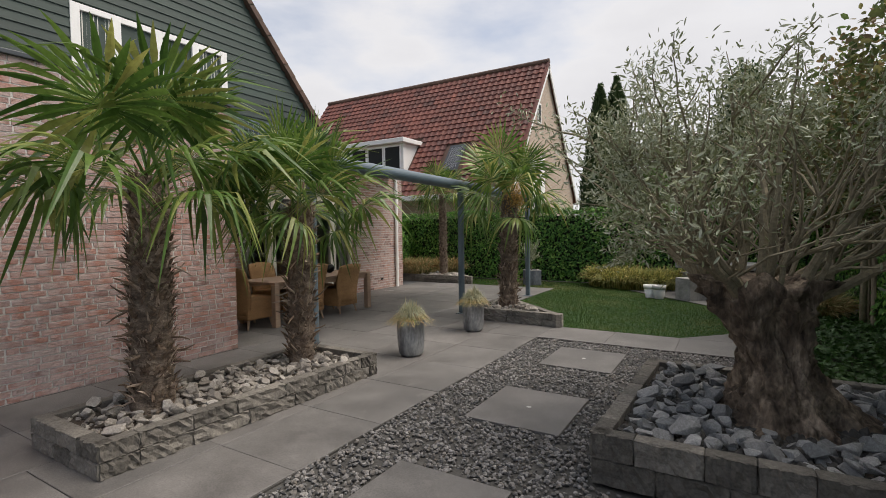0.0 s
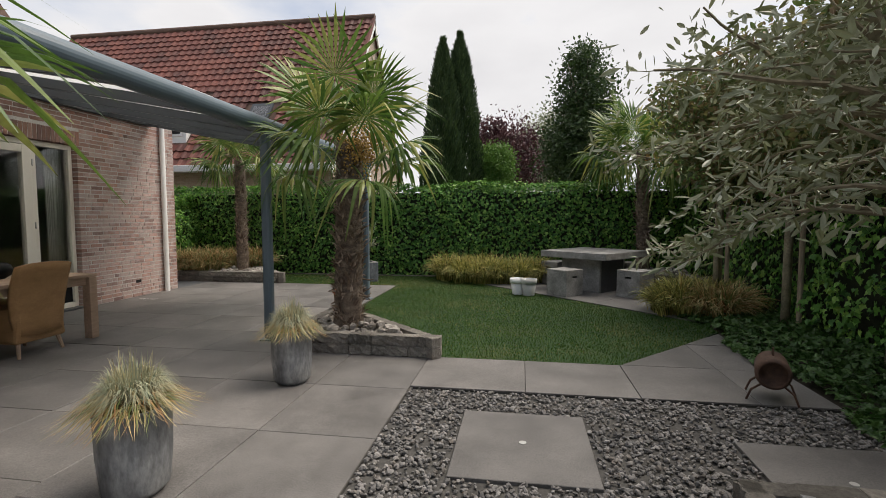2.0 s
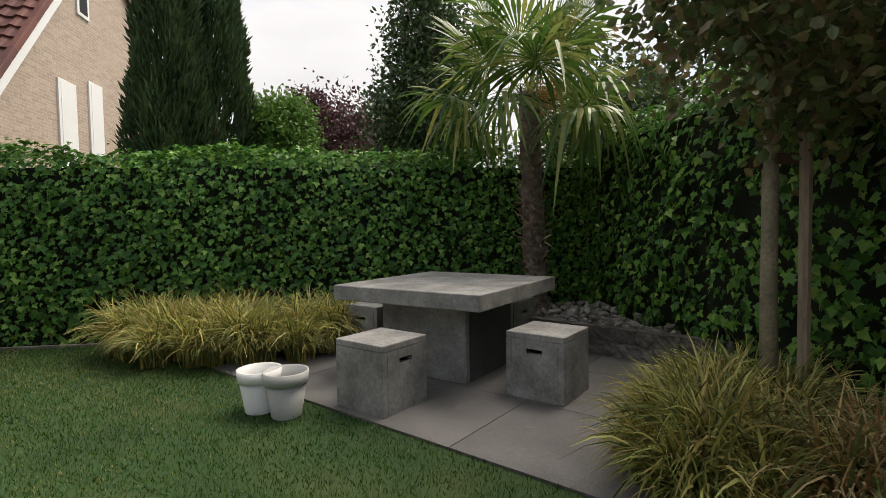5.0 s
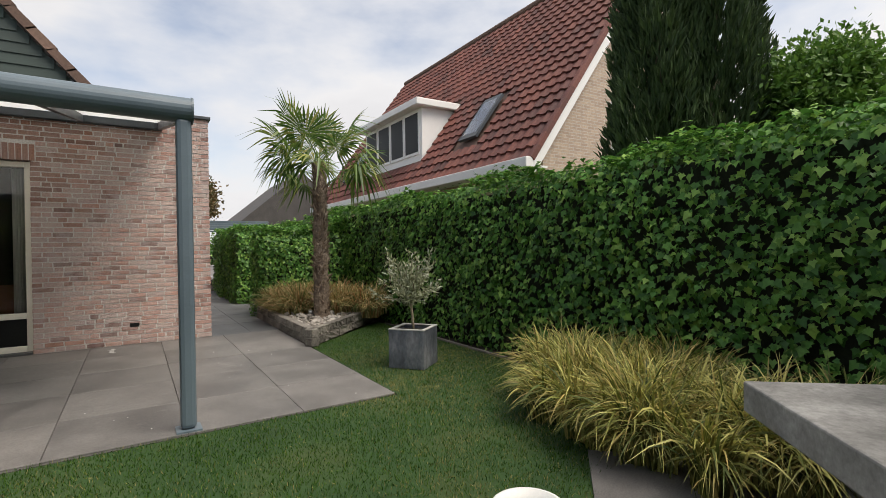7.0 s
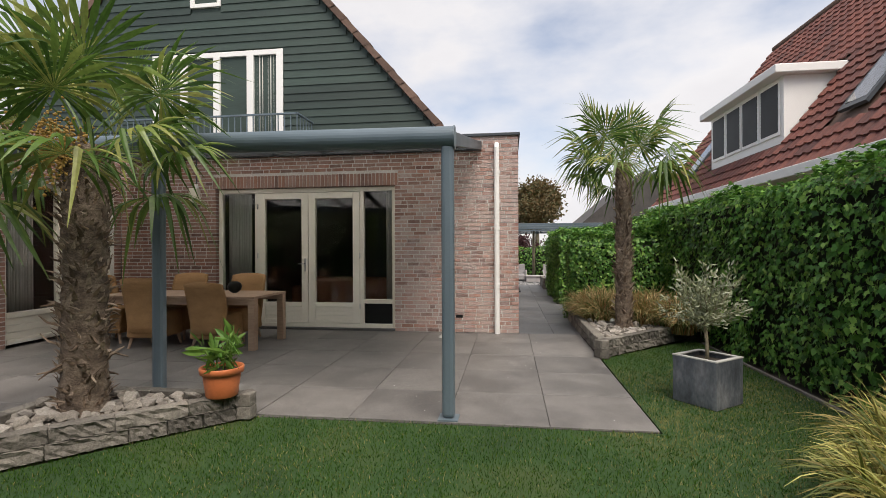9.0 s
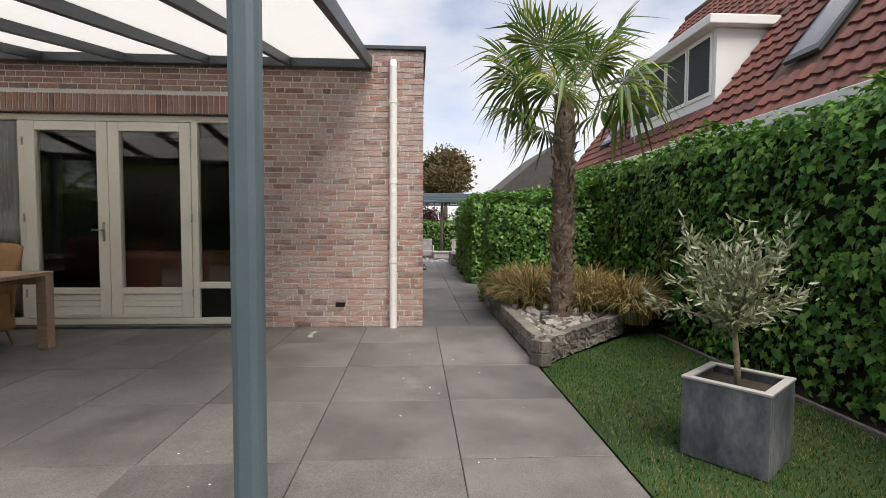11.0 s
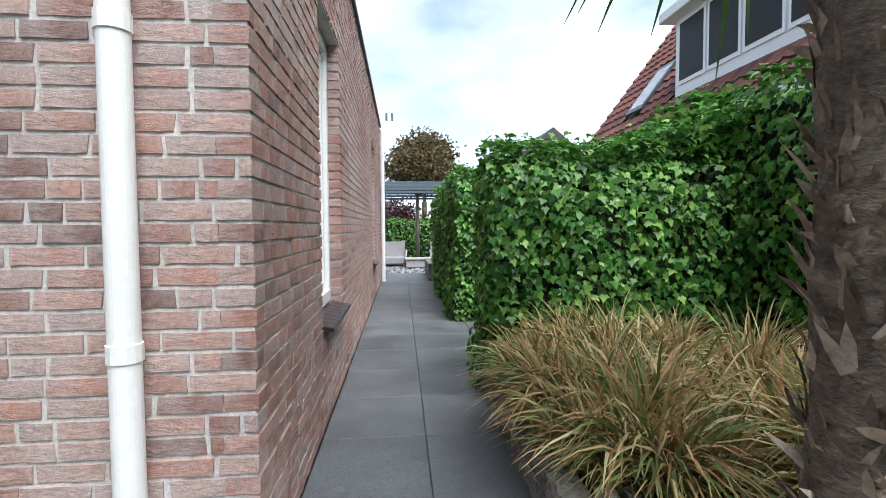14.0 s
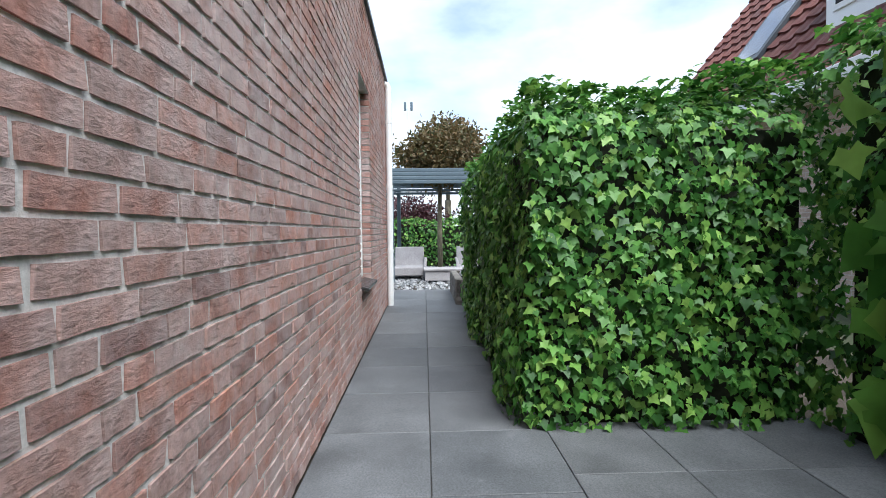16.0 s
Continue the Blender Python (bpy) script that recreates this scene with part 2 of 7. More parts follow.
M = {
    "brick": brick_mat("paler pink brick", [(0.20, 0.125, 0.11), (0.36, 0.20, 0.16), (0.47, 0.30, 0.25), (0.46, 0.335, 0.295), (0.41, 0.315, 0.29), (0.45, 0.24, 0.18)], 0.5),
    "brick_redder": brick_mat("darker red-brown brick", [(0.15, 0.085, 0.07), (0.27, 0.14, 0.105), (0.34, 0.195, 0.15), (0.32, 0.20, 0.165), (0.25, 0.135, 0.105), (0.34, 0.165, 0.115)], 0.18),
    "brick_side": brick_mat("red brick with chalky bloom", [(0.20, 0.11, 0.095), (0.35, 0.165, 0.125), (0.42, 0.225, 0.18), (0.39, 0.255, 0.225), (0.33, 0.215, 0.19), (0.40, 0.17, 0.115)], 0.55, (0.54, 0.475, 0.46)),
    "mortar": surf("grey mortar", [(0.50, 0.485, 0.46), (0.64, 0.62, 0.595)], 0.95, 3, 60, 0.5),
    "slab": slab_mat("dark concrete slab", [(0.118, 0.113, 0.108), (0.134, 0.128, 0.122), (0.150, 0.142, 0.135)], (0.21, 0.20, 0.19)),
    "slab_dark": slab_mat("charcoal paving slab", [(0.092, 0.097, 0.102), (0.108, 0.113, 0.118), (0.124, 0.128, 0.132)], (0.17, 0.175, 0.18)),
    "soil": surf("dark soil", [(0.03, 0.024, 0.018), (0.07, 0.055, 0.04)], 0.95, 4, 50, 0.8, 0.4),
    "sand": surf("joint sand", [(0.05, 0.048, 0.045), (0.08, 0.077, 0.07)], 0.95, 4, 60, 0.5, 0.3),
    "ground": surf("rough grass ground", [(0.05, 0.07, 0.025), (0.09, 0.10, 0.05)], 0.95, 0.6, 20, 0.4, 0.3),
    "turf": surf("lawn turf", [(0.012, 0.038, 0.006), (0.019, 0.055, 0.009), (0.045, 0.068, 0.018)], 0.9, 1.3, 60, 0.6, 0.3),
    "dry_blade": leaf_mat("dry grass blade", [(0.20, 0.18, 0.07), (0.34, 0.29, 0.13), (0.12, 0.15, 0.035)], 0.8, 0.2, 0.15),
    "blade": leaf_mat("grass blade", [(0.013, 0.044, 0.004), (0.023, 0.070, 0.006), (0.034, 0.094, 0.008), (0.055, 0.125, 0.013), (0.12, 0.175, 0.032)], 0.7, 0.3, 0.15),
    "ivy": leaf_mat("ivy leaf", [(0.03, 0.095, 0.018), (0.055, 0.165, 0.028), (0.09, 0.235, 0.04), (0.135, 0.30, 0.052), (0.28, 0.46, 0.095)], 0.42, 0.24, 0.3),
    # near-black colour stands in for the shade deep inside the hedge
    "hedge_core": surf("painted hedge shade", [(0.010, 0.014, 0.006), (0.022, 0.026, 0.012)], 0.95, 5, 30, 0.6, 0.4),
    "palm": leaf_mat("palm frond", [(0.045, 0.10, 0.02), (0.085, 0.165, 0.03), (0.15, 0.235, 0.05), (0.34, 0.34, 0.10)], 0.38, 0.35),
    "palm_trunk": surf("fibrous palm bark", [(0.07, 0.05, 0.037), (0.17, 0.128, 0.095), (0.30, 0.24, 0.185)], 0.95, 9, 60, 1.0, 0.45, stretch=(1, 1, 1.7), bump_dist=0.02),
    "fibre": surf("palm fibre", [(0.10, 0.066, 0.045), (0.23, 0.165, 0.115), (0.42, 0.34, 0.27)], 0.95, 9, 50, 0.6, 0.3, by_piece=True),
    "olive_leaf": leaf_mat("olive leaf", [(0.17, 0.19, 0.085), (0.27, 0.30, 0.17), (0.48, 0.52, 0.40), (0.13, 0.15, 0.06)], 0.45, 0.2),
    "bark": surf("gnarled olive bark", [(0.045, 0.032, 0.023), (0.18, 0.135, 0.098), (0.38, 0.30, 0.225)], 0.95, 11, 45, 1.0, 0.5, stretch=(1, 1, 0.4), bump_dist=0.03),
    "branch": surf("grey-brown branch bark", [(0.15, 0.13, 0.085), (0.31, 0.27, 0.185)], 0.9, 8, 50, 0.6, 0.3),
    "straw": leaf_mat("sedge blade", [(0.04, 0.07, 0.012), (0.24, 0.26, 0.05), (0.66, 0.62, 0.20), (0.09, 0.13, 0.024), (0.52, 0.40, 0.13), (0.05, 0.08, 0.014)], 0.6, 0.25),
    "straw_dry": leaf_mat("dry sedge blade", [(0.30, 0.13, 0.05), (0.50, 0.33, 0.14), (0.68, 0.56, 0.30), (0.11, 0.16, 0.04), (0.17, 0.21, 0.055), (0.42, 0.26, 0.11)], 0.65, 0.25),
    "fescue": leaf_mat("blue fescue blade", [(0.30, 0.36, 0.26), (0.44, 0.44, 0.30), (0.55, 0.47, 0.28)], 0.6, 0.25),
    "block": surf("split-face concrete block", [(0.10, 0.092, 0.08), (0.165, 0.152, 0.132), (0.23, 0.213, 0.185)], 0.92, 5, 45, 1.0, 0.35, by_piece=True, bump_dist=0.012),
    "rock": surf("grey slate rock", [(0.16, 0.17, 0.176), (0.27, 0.276, 0.28), (0.42, 0.42, 0.415), (0.11, 0.115, 0.12)], 0.85, 6, 40, 0.8, 0.3, by_piece=True, bump_dist=0.008),
    "rock_warm": surf("beige rubble rock", [(0.24, 0.215, 0.185), (0.35, 0.32, 0.28), (0.45, 0.42, 0.38), (0.18, 0.16, 0.14)], 0.9, 6, 40, 0.8, 0.3, by_piece=True, bump_dist=0.008),
    "gravel": surf("mixed gravel", [(0.075, 0.075, 0.075), (0.16, 0.155, 0.15), (0.27, 0.26, 0.25), (0.13, 0.115, 0.10)], 0.85, 9, 60, 0.4, 0.2, by_piece=True),
    "concrete": surf("cast concrete", [(0.15, 0.148, 0.14), (0.25, 0.245, 0.232), (0.35, 0.345, 0.33)], 0.72, 4.5, 38, 0.5, 0.26),
    # colours the door sill, and the table base sides that lie in shade
    "concrete_dark": surf("darkened cast concrete for sill and shaded sides", [(0.06, 0.06, 0.06), (0.10, 0.10, 0.10)], 0.75, 2.6, 45, 0.3, 0.18),
    "zinc": surf("weathered zinc pot", [(0.13, 0.14, 0.15), (0.26, 0.27, 0.28), (0.48, 0.49, 0.49)], 0.55, 9, 40, 0.4, 0.3, metal=0.4, stretch=(1, 1, 0.4)),
    "lead": surf("leaded zinc planter", [(0.07, 0.08, 0.095), (0.135, 0.15, 0.175), (0.25, 0.26, 0.28)], 0.55, 6, 34, 0.4, 0.3, metal=0.35, stretch=(1, 1, 0.5)),
    "steel_blue": surf("grey-blue powder coat", [(0.098, 0.135, 0.162), (0.122, 0.165, 0.195)], 0.42, 2, 90, 0.05, 0.06),
    "steel_dark": surf("anthracite powder coat", [(0.045, 0.055, 0.065), (0.06, 0.07, 0.08)], 0.45, 2, 90, 0.05, 0.06),
    "white": surf("white paint", [(0.80, 0.80, 0.78), (0.85, 0.85, 0.83)], 0.45, 1.5, 60, 0.05, 0.04),
    "cream": surf("cream window paint", [(0.76, 0.72, 0.62), (0.80, 0.765, 0.68)], 0.4, 1.5, 60, 0.05, 0.04),
    "clad": surf("dark green weatherboard", [(0.024, 0.042, 0.036), (0.036, 0.060, 0.050)], 0.6, 2, 40, 0.25, 0.15, by_piece=True, stretch=(1, 0.1, 1)),
    "tile": surf("red clay roof tile", [(0.125, 0.042, 0.034), (0.16, 0.053, 0.04), (0.19, 0.066, 0.048), (0.09, 0.035, 0.03)], 0.7, 1.2, 30, 0.3, 0.25, by_piece=True),
    "tile_brown": surf("brown roof tile", [(0.10, 0.06, 0.045), (0.16, 0.10, 0.075)], 0.8, 2, 30, 0.4, 0.25, by_piece=True),
    "tile_grey": surf("dark grey roof tile", [(0.055, 0.05, 0.048), (0.085, 0.078, 0.074)], 0.8, 2, 30, 0.4, 0.25),
    "n_brick": pale_brick_mat(),
    "glass": glass_mat("window glass"),
    "poly": leaf_mat("opal roof panel", [(0.85, 0.86, 0.85), (0.88, 0.88, 0.87)], 0.35, 0.75, 0.5, 0.02),
    # the dimness of the rooms behind the glass is put into this colour
    "dark_room": surf("room surface coloured dark as if unlit", [(0.05, 0.045, 0.04), (0.07, 0.06, 0.055)], 0.9, 2, 20, 0, 0.1),
    "sofa": surf("rust-brown upholstery", [(0.20, 0.09, 0.05), (0.26, 0.12, 0.07)], 0.9, 3, 50, 0.3, 0.15),
    "curtain": surf("pale curtain", [(0.45, 0.46, 0.43), (0.58, 0.58, 0.54)], 0.9, 3, 90, 0.1, 0.08),
    "black": surf("glossy black tile", [(0.018, 0.018, 0.019), (0.03, 0.03, 0.03)], 0.22, 2, 40, 0.1, 0.1),
    "black_panel": surf("black panel", [(0.008, 0.009, 0.009), (0.012, 0.013, 0.013)], 0.45, 2, 40, 0, 0.05, spec=0.2),
    "wicker": surf("woven wicker", [(0.30, 0.165, 0.065), (0.42, 0.24, 0.11)], 0.75, 4, 90, 1.0, 0.4, stretch=(1, 1, 2.2), bump_dist=0.006),
    "wicker_grey": surf("grey wicker", [(0.33, 0.31, 0.31), (0.42, 0.40, 0.40)], 0.8, 4, 80, 1.0, 0.3, bump_dist=0.006),
    "teak": surf("weathered teak", [(0.33, 0.22, 0.15), (0.42, 0.30, 0.22)], 0.7, 3, 40, 0.3, 0.2, stretch=(1, 0.15, 1)),
    "terracotta": surf("orange terracotta plastic", [(0.55, 0.155, 0.055), (0.62, 0.19, 0.075)], 0.5, 3, 40, 0.1, 0.08),
    "rust": surf("rusty iron", [(0.055, 0.032, 0.022), (0.11, 0.06, 0.04)], 0.85, 8, 50, 0.6, 0.35),
    "steel": surf("brushed steel", [(0.5, 0.5, 0.5), (0.58, 0.58, 0.57)], 0.3, 3, 60, 0.05, 0.05, metal=1.0),
    "stake": surf("pale wooden stake", [(0.22, 0.17, 0.12), (0.32, 0.26, 0.19)], 0.85, 5, 40, 0.4, 0.25, stretch=(1, 1, 0.2)),
    "photinia": leaf_mat("photinia leaf", [(0.08, 0.13, 0.04), (0.12, 0.17, 0.055), (0.22, 0.14, 0.07), (0.09, 0.14, 0.045), (0.30, 0.26, 0.11)], 0.4, 0.45),
    "cypress": leaf_mat("cypress spray", [(0.03, 0.06, 0.02), (0.055, 0.095, 0.03), (0.085, 0.135, 0.045)], 0.7, 0.15),
    "box_leaf": leaf_mat("bright green leaf", [(0.07, 0.17, 0.025), (0.12, 0.24, 0.04), (0.17, 0.30, 0.055)], 0.5, 0.25),
    "purple": leaf_mat("purple leaf", [(0.05, 0.022, 0.028), (0.09, 0.035, 0.04), (0.12, 0.05, 0.05)], 0.5, 0.2),
    "tree_leaf": leaf_mat("broad green leaf", [(0.03, 0.065, 0.018), (0.05, 0.09, 0.026), (0.075, 0.12, 0.04)], 0.45, 0.25),
    "chestnut": leaf_mat("browned chestnut leaf", [(0.10, 0.085, 0.03), (0.16, 0.10, 0.04), (0.07, 0.085, 0.03)], 0.6, 0.25),
    "cover": leaf_mat("ground-cover leaf", [(0.03, 0.085, 0.018), (0.05, 0.12, 0.026), (0.075, 0.15, 0.035)], 0.45, 0.25),
    "flower": leaf_mat("orange flower stalk", [(0.40, 0.24, 0.05), (0.5, 0.33, 0.10)], 0.7, 0.2),
    "pot_grey": surf("pale grey plastic pot", [(0.42, 0.42, 0.40), (0.48, 0.48, 0.46)], 0.5, 3, 40, 0.1, 0.05),
}


# ---- building helpers ----
def part(name, bm, material, parent=None, label="", smooth=False):
    me = bpy.data.meshes.new(name)
    bm.to_mesh(me)
    bm.free()
    return mesh_part(name, me, material, parent, label, smooth)


def mesh_part(name, me, material, parent=None, label="", smooth=False):
    if material and not me.materials:
        me.materials.append(M[material])
    if smooth:
        me.polygons.foreach_set("use_smooth", [True] * len(me.polygons))
    ob = new(name, me)
    if parent:
        ob.parent = parent
    if label:
        ob["label"] = label
    return ob


def thing(name, place, label, category, group="", kind="", turn=0.0):
    ob = new(name)
    ob.empty_display_size = 0.1
    ob.matrix_world = pose(*place, 0, 0, turn)
    return tagged(ob, label, category, group, kind)


def box(bm, x0, x1, y0, y1, z0, z1, bevel=0.0):
    vs = bmesh.ops.create_cube(bm, size=1.0, matrix=Matrix.Translation(((x0 + x1) / 2, (y0 + y1) / 2, (z0 + z1) / 2)) @ Matrix.Diagonal((x1 - x0, y1 - y0, z1 - z0, 1)))["verts"]
    if bevel:
        es = list({e for v in vs for e in v.link_edges})
        bmesh.ops.bevel(bm, geom=es, offset=bevel, segments=2, affect="EDGES", profile=0.5)
    return bm


def boxes(*specs, bevel=0.0):
    bm = bmesh.new()
    for s in specs:
        box(bm, *s, bevel=bevel)
    return bm


def lathe(profile, n=28, wobble=0.0, rnd=None, cap=True):
    """A turned shape from (radius, height) pairs."""
    bm = bmesh.new()
    rings = []
    for r, z in profile:
        ring = []
        for i in range(n):
            a = 2 * math.pi * i / n
            k = r * (1 + (rnd.uniform(-wobble, wobble) if rnd else 0))
            ring.append(bm.verts.new((k * math.cos(a), k * math.sin(a), z)))
        rings.append(ring)
    for a, b in zip(rings, rings[1:]):
        for i in range(n):
            bm.faces.new((a[i], a[(i + 1) % n], b[(i + 1) % n], b[i]))
    if cap:
        bm.faces.new(rings[0][::-1])
        bm.faces.new(rings[-1])
    return bm


def tube(bm, pts, radii, n=8):
    """A round tube along points, added to bm."""
    rings = []
    pts = [Vector(p) for p in pts]
    for i, p in enumerate(pts):
        d = (pts[min(i + 1, len(pts) - 1)] - pts[max(i - 1, 0)]).normalized()
        side = d.cross(Vector((0.31, 0.95, 0.02)))
        if side.length < 0.05:
            side = d.cross(Vector((1, 0, 0)))
        side.normalize()
        up = d.cross(side)
        r = radii[i] if isinstance(radii, (list, tuple)) else radii
        rings.append([bm.verts.new(p + r * (math.cos(2 * math.pi * k / n) * side + math.sin(2 * math.pi * k / n) * up)) for k in range(n)])
    for a, b in zip(rings, rings[1:]):
        for i in range(n):
            bm.faces.new((a[i], a[(i + 1) % n], b[(i + 1) % n], b[i]))
    bm.faces.new(rings[0][::-1])
    bm.faces.new(rings[-1])
    return bm


def poly_prism(bm, pts, z0, z1):
    lo, hi = [bm.verts.new((x, y, z0)) for x, y in pts], [bm.verts.new((x, y, z1)) for x, y in pts]
    n = len(pts)
    for i in range(n):
        bm.faces.new((lo[i], lo[(i + 1) % n], hi[(i + 1) % n], hi[i]))
    bm.faces.new(hi)
    bm.faces.new(lo[::-1])
    bmesh.ops.recalc_face_normals(bm, faces=bm.faces[:])
    return bm


def inside(px, py, pts):
    """Which of the points lie in the polygon (arrays)."""
    res = np.zeros(len(px), bool)
    n = len(pts)
    for i in range(n):
        (x0, y0), (x1, y1) = pts[i], pts[(i + 1) % n]
        if y0 == y1:
            continue
        c = ((y0 > py) != (y1 > py)) & (px < (x1 - x0) * (py - y0) / (y1 - y0) + x0)
        res ^= c
    return res


def rot_mats(yaw, pitch, roll):
    """Rotation arrays Rz(yaw) Ry(pitch) Rx(roll)."""
    cz, sz, cy, sy, cx, sx = np.cos(yaw), np.sin(yaw), np.cos(pitch), np.sin(pitch), np.cos(roll), np.sin(roll)
    R = np.empty((len(yaw), 3, 3))
    R[:, 0, 0], R[:, 0, 1], R[:, 0, 2] = cz * cy, cz * sy * sx - sz * cx, cz * sy * cx + sz * sx
    R[:, 1, 0], R[:, 1, 1], R[:, 1, 2] = sz * cy, sz * sy * sx + cz * cx, sz * sy * cx - cz * sx
    R[:, 2, 0], R[:, 2, 1], R[:, 2, 2] = -sy, cy * sx, cy * cx
    return R


def scatter(name, verts, faces, P, R, S, jitter=0.0):
    """One mesh of many copies of a small shape, at places P with turns R and sizes S."""
    verts, faces = np.asarray(verts, float), [tuple(f) for f in faces]
    n, k = len(P), len(verts)
    if S.ndim == 1:
        S = np.repeat(S[:, None], 3, 1)
    V = np.repeat(verts[None], n, 0) * S[:, None, :]
    if jitter:
        V = V + np.random.uniform(-jitter, jitter, V.shape) * S[:, None, :]
    V = np.einsum("nij,nkj->nki", R, V) + P[:, None, :]
    me = bpy.data.meshes.new(name)
    sizes = np.array([len(f) for f in faces])
    flat = np.concatenate([np.array(f) for f in faces])
    loops = (flat[None] + k * np.arange(n)[:, None]).ravel()
    starts = np.concatenate([[0], np.cumsum(np.tile(sizes, n))[:-1]])
    me.vertices.add(n * k)
    me.vertices.foreach_set("co", V.ravel())
    me.loops.add(len(loops))
    me.loops.foreach_set("vertex_index", loops.astype(np.int32))
    me.polygons.add(n * len(faces))
    me.polygons.foreach_set("loop_start", starts.astype(np.int32))
    me.polygons.foreach_set("use_smooth", np.zeros(n * len(faces), bool))
    me.update(calc_edges=True)
    me.validate()
    return me


def facing(N, spin):
    """Turns whose z axis is N (n x 3), spun about it."""
    N = N / np.linalg.norm(N, axis=1, keepdims=True)
    ref = np.where(np.abs(N[:, 2:3]) > 0.9, np.array([[1.0, 0, 0]]), np.array([[0, 0, 1.0]]))
    U = np.cross(ref, N)
    U /= np.linalg.norm(U, axis=1, keepdims=True)
    W = np.cross(N, U)
    c, s = np.cos(spin)[:, None], np.sin(spin)[:, None]
    X, Y = c * U + s * W, -s * U + c * W
    return np.stack([X, Y, N], axis=2)


ICO = [(0, 0, 1), (0.894, 0, 0.447), (0.276, 0.851, 0.447), (-0.724, 0.526, 0.447), (-0.724, -0.526, 0.447), (0.276, -0.851, 0.447),
       (0.724, 0.526, -0.447), (-0.276, 0.851, -0.447), (-0.894, 0, -0.447), (-0.276, -0.851, -0.447), (0.724, -0.526, -0.447), (0, 0, -1)]
ICO_F = [(0, 1, 2), (0, 2, 3), (0, 3, 4), (0, 4, 5), (0, 5, 1), (1, 6, 2), (2, 7, 3), (3, 8, 4), (4, 9, 5), (5, 10, 1),
         (6, 7, 2), (7, 8, 3), (8, 9, 4), (9, 10, 5), (10, 6, 1), (11, 7, 6), (11, 8, 7), (11, 9, 8), (11, 10, 9), (11, 6, 10)]

# ---- ground ----
bm = bmesh.new()
poly_prism(bm, [(-160, -120), (120, -120), (120, 160), (-160, 160)], -0.4, -0.07)
tagged(part("ground", bm, "ground"), "rough grassy ground reaching to the horizon", "ground", kind="structure")
bm = bmesh.new()
poly_prism(bm, [(-20, -4), (3.4, -4), (3.4, 17), (-20, 17)], -0.069, -0.045)
tagged(part("soil_bed", bm, "soil"), "dark bare soil under hedges and planting", "soil", kind="structure")

# ---- own house: brick ground floor with flat roof, green gable behind ----
XF, YS, XW, YR, ROOF = -7.21, 12.82, -4.85, 5.80, 3.16
COURSE = 0.0632
WIN = (7.63, 10.80, 0.03, 2.40)
SIDE_WIN = [(-9.25, -8.42, 0.57, 2.38), (-13.70, -12.97, 0.57, 2.38)]
REC_DOOR = (-7.05, -5.20, 0.03, 2.36)


def wall_core(name, rects, label, material="mortar"):
    bm = bmesh.new()
    for r in rects:
        box(bm, *r)
    return tagged(part(name, bm, material), label, "wall", kind="structure")


e = 0.006
wall_facade = wall_core("wall_facade", [(XF - 0.25, XF - e, YR, WIN[0] - 0.016, 0, ROOF), (XF - 0.25, XF - e, WIN[1] + 0.016, YS - e, 0, ROOF), (XF - 0.25, XF - e, WIN[0] - 0.016, WIN[1] + 0.016, WIN[3] + 0.016, ROOF)], "garden facade of mottled pink-brown brick")
w1, w2 = SIDE_WIN
wall_side = wall_core("wall_side", [(w1[1] + 0.016, XF - 0.25, YS - 0.25, YS - e, 0, ROOF), (w2[1] + 0.016, w1[0] - 0.016, YS - 0.25, YS - e, 0, ROOF), (-15.85, w2[0] - 0.016, YS - 0.25, YS - e, 0, ROOF)]
                      + [(w[0] - 0.016, w[1] + 0.016, YS - 0.25, YS - e, 0, w[2] - 0.03) for w in SIDE_WIN] + [(w[0] - 0.016, w[1] + 0.016, YS - 0.25, YS - e, w[3] + 0.016, ROOF) for w in SIDE_WIN], "long side wall of red-brown brick with chalky bloom")
wall_wing = wall_core("wall_wing", [(XW - 0.25, XW - e, -3.0, YR - e, 0, ROOF)], "wing wall of weathered pink-brown brick")
wall_recess = wall_core("wall_recess", [(XF, REC_DOOR[0], YR - 0.25, YR - e, 0, ROOF), (REC_DOOR[1], XW - 0.25, YR - 0.25, YR - e, 0, ROOF), (REC_DOOR[0], REC_DOOR[1], YR - 0.25, YR - e, REC_DOOR[3], ROOF)], "brick return wall beside the covered terrace")
wall_core("wall_west", [(-15.85, -15.6, -3.0, YS - 0.25, 0, ROOF)], "plain rear brick wall", "mortar")
wall_core("wall_south", [(-15.6, XW - 0.25, -3.0, -2.75, 0, ROOF)], "plain end brick wall", "mortar")
# inner walls, floor and ceiling share the dark colour of an unlit room
wall_core("wall_inner", [(-12.0, -11.9, -2.75, YS - 0.25, 0, 2.95), (-11.9, XF - 0.25, 5.3, 5.55, 0, 2.95)], "room surface coloured dark as if unlit", "dark_room")
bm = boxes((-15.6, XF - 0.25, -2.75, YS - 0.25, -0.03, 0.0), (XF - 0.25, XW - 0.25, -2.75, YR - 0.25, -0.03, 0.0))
tagged(part("floor_inner", bm, "dark_room"), "room floor coloured dark as if unlit", "floor", kind="structure")
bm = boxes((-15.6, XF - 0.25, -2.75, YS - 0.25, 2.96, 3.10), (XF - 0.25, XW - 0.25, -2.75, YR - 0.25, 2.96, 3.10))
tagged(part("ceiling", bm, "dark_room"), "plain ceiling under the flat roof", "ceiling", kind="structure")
bm = bmesh.new()
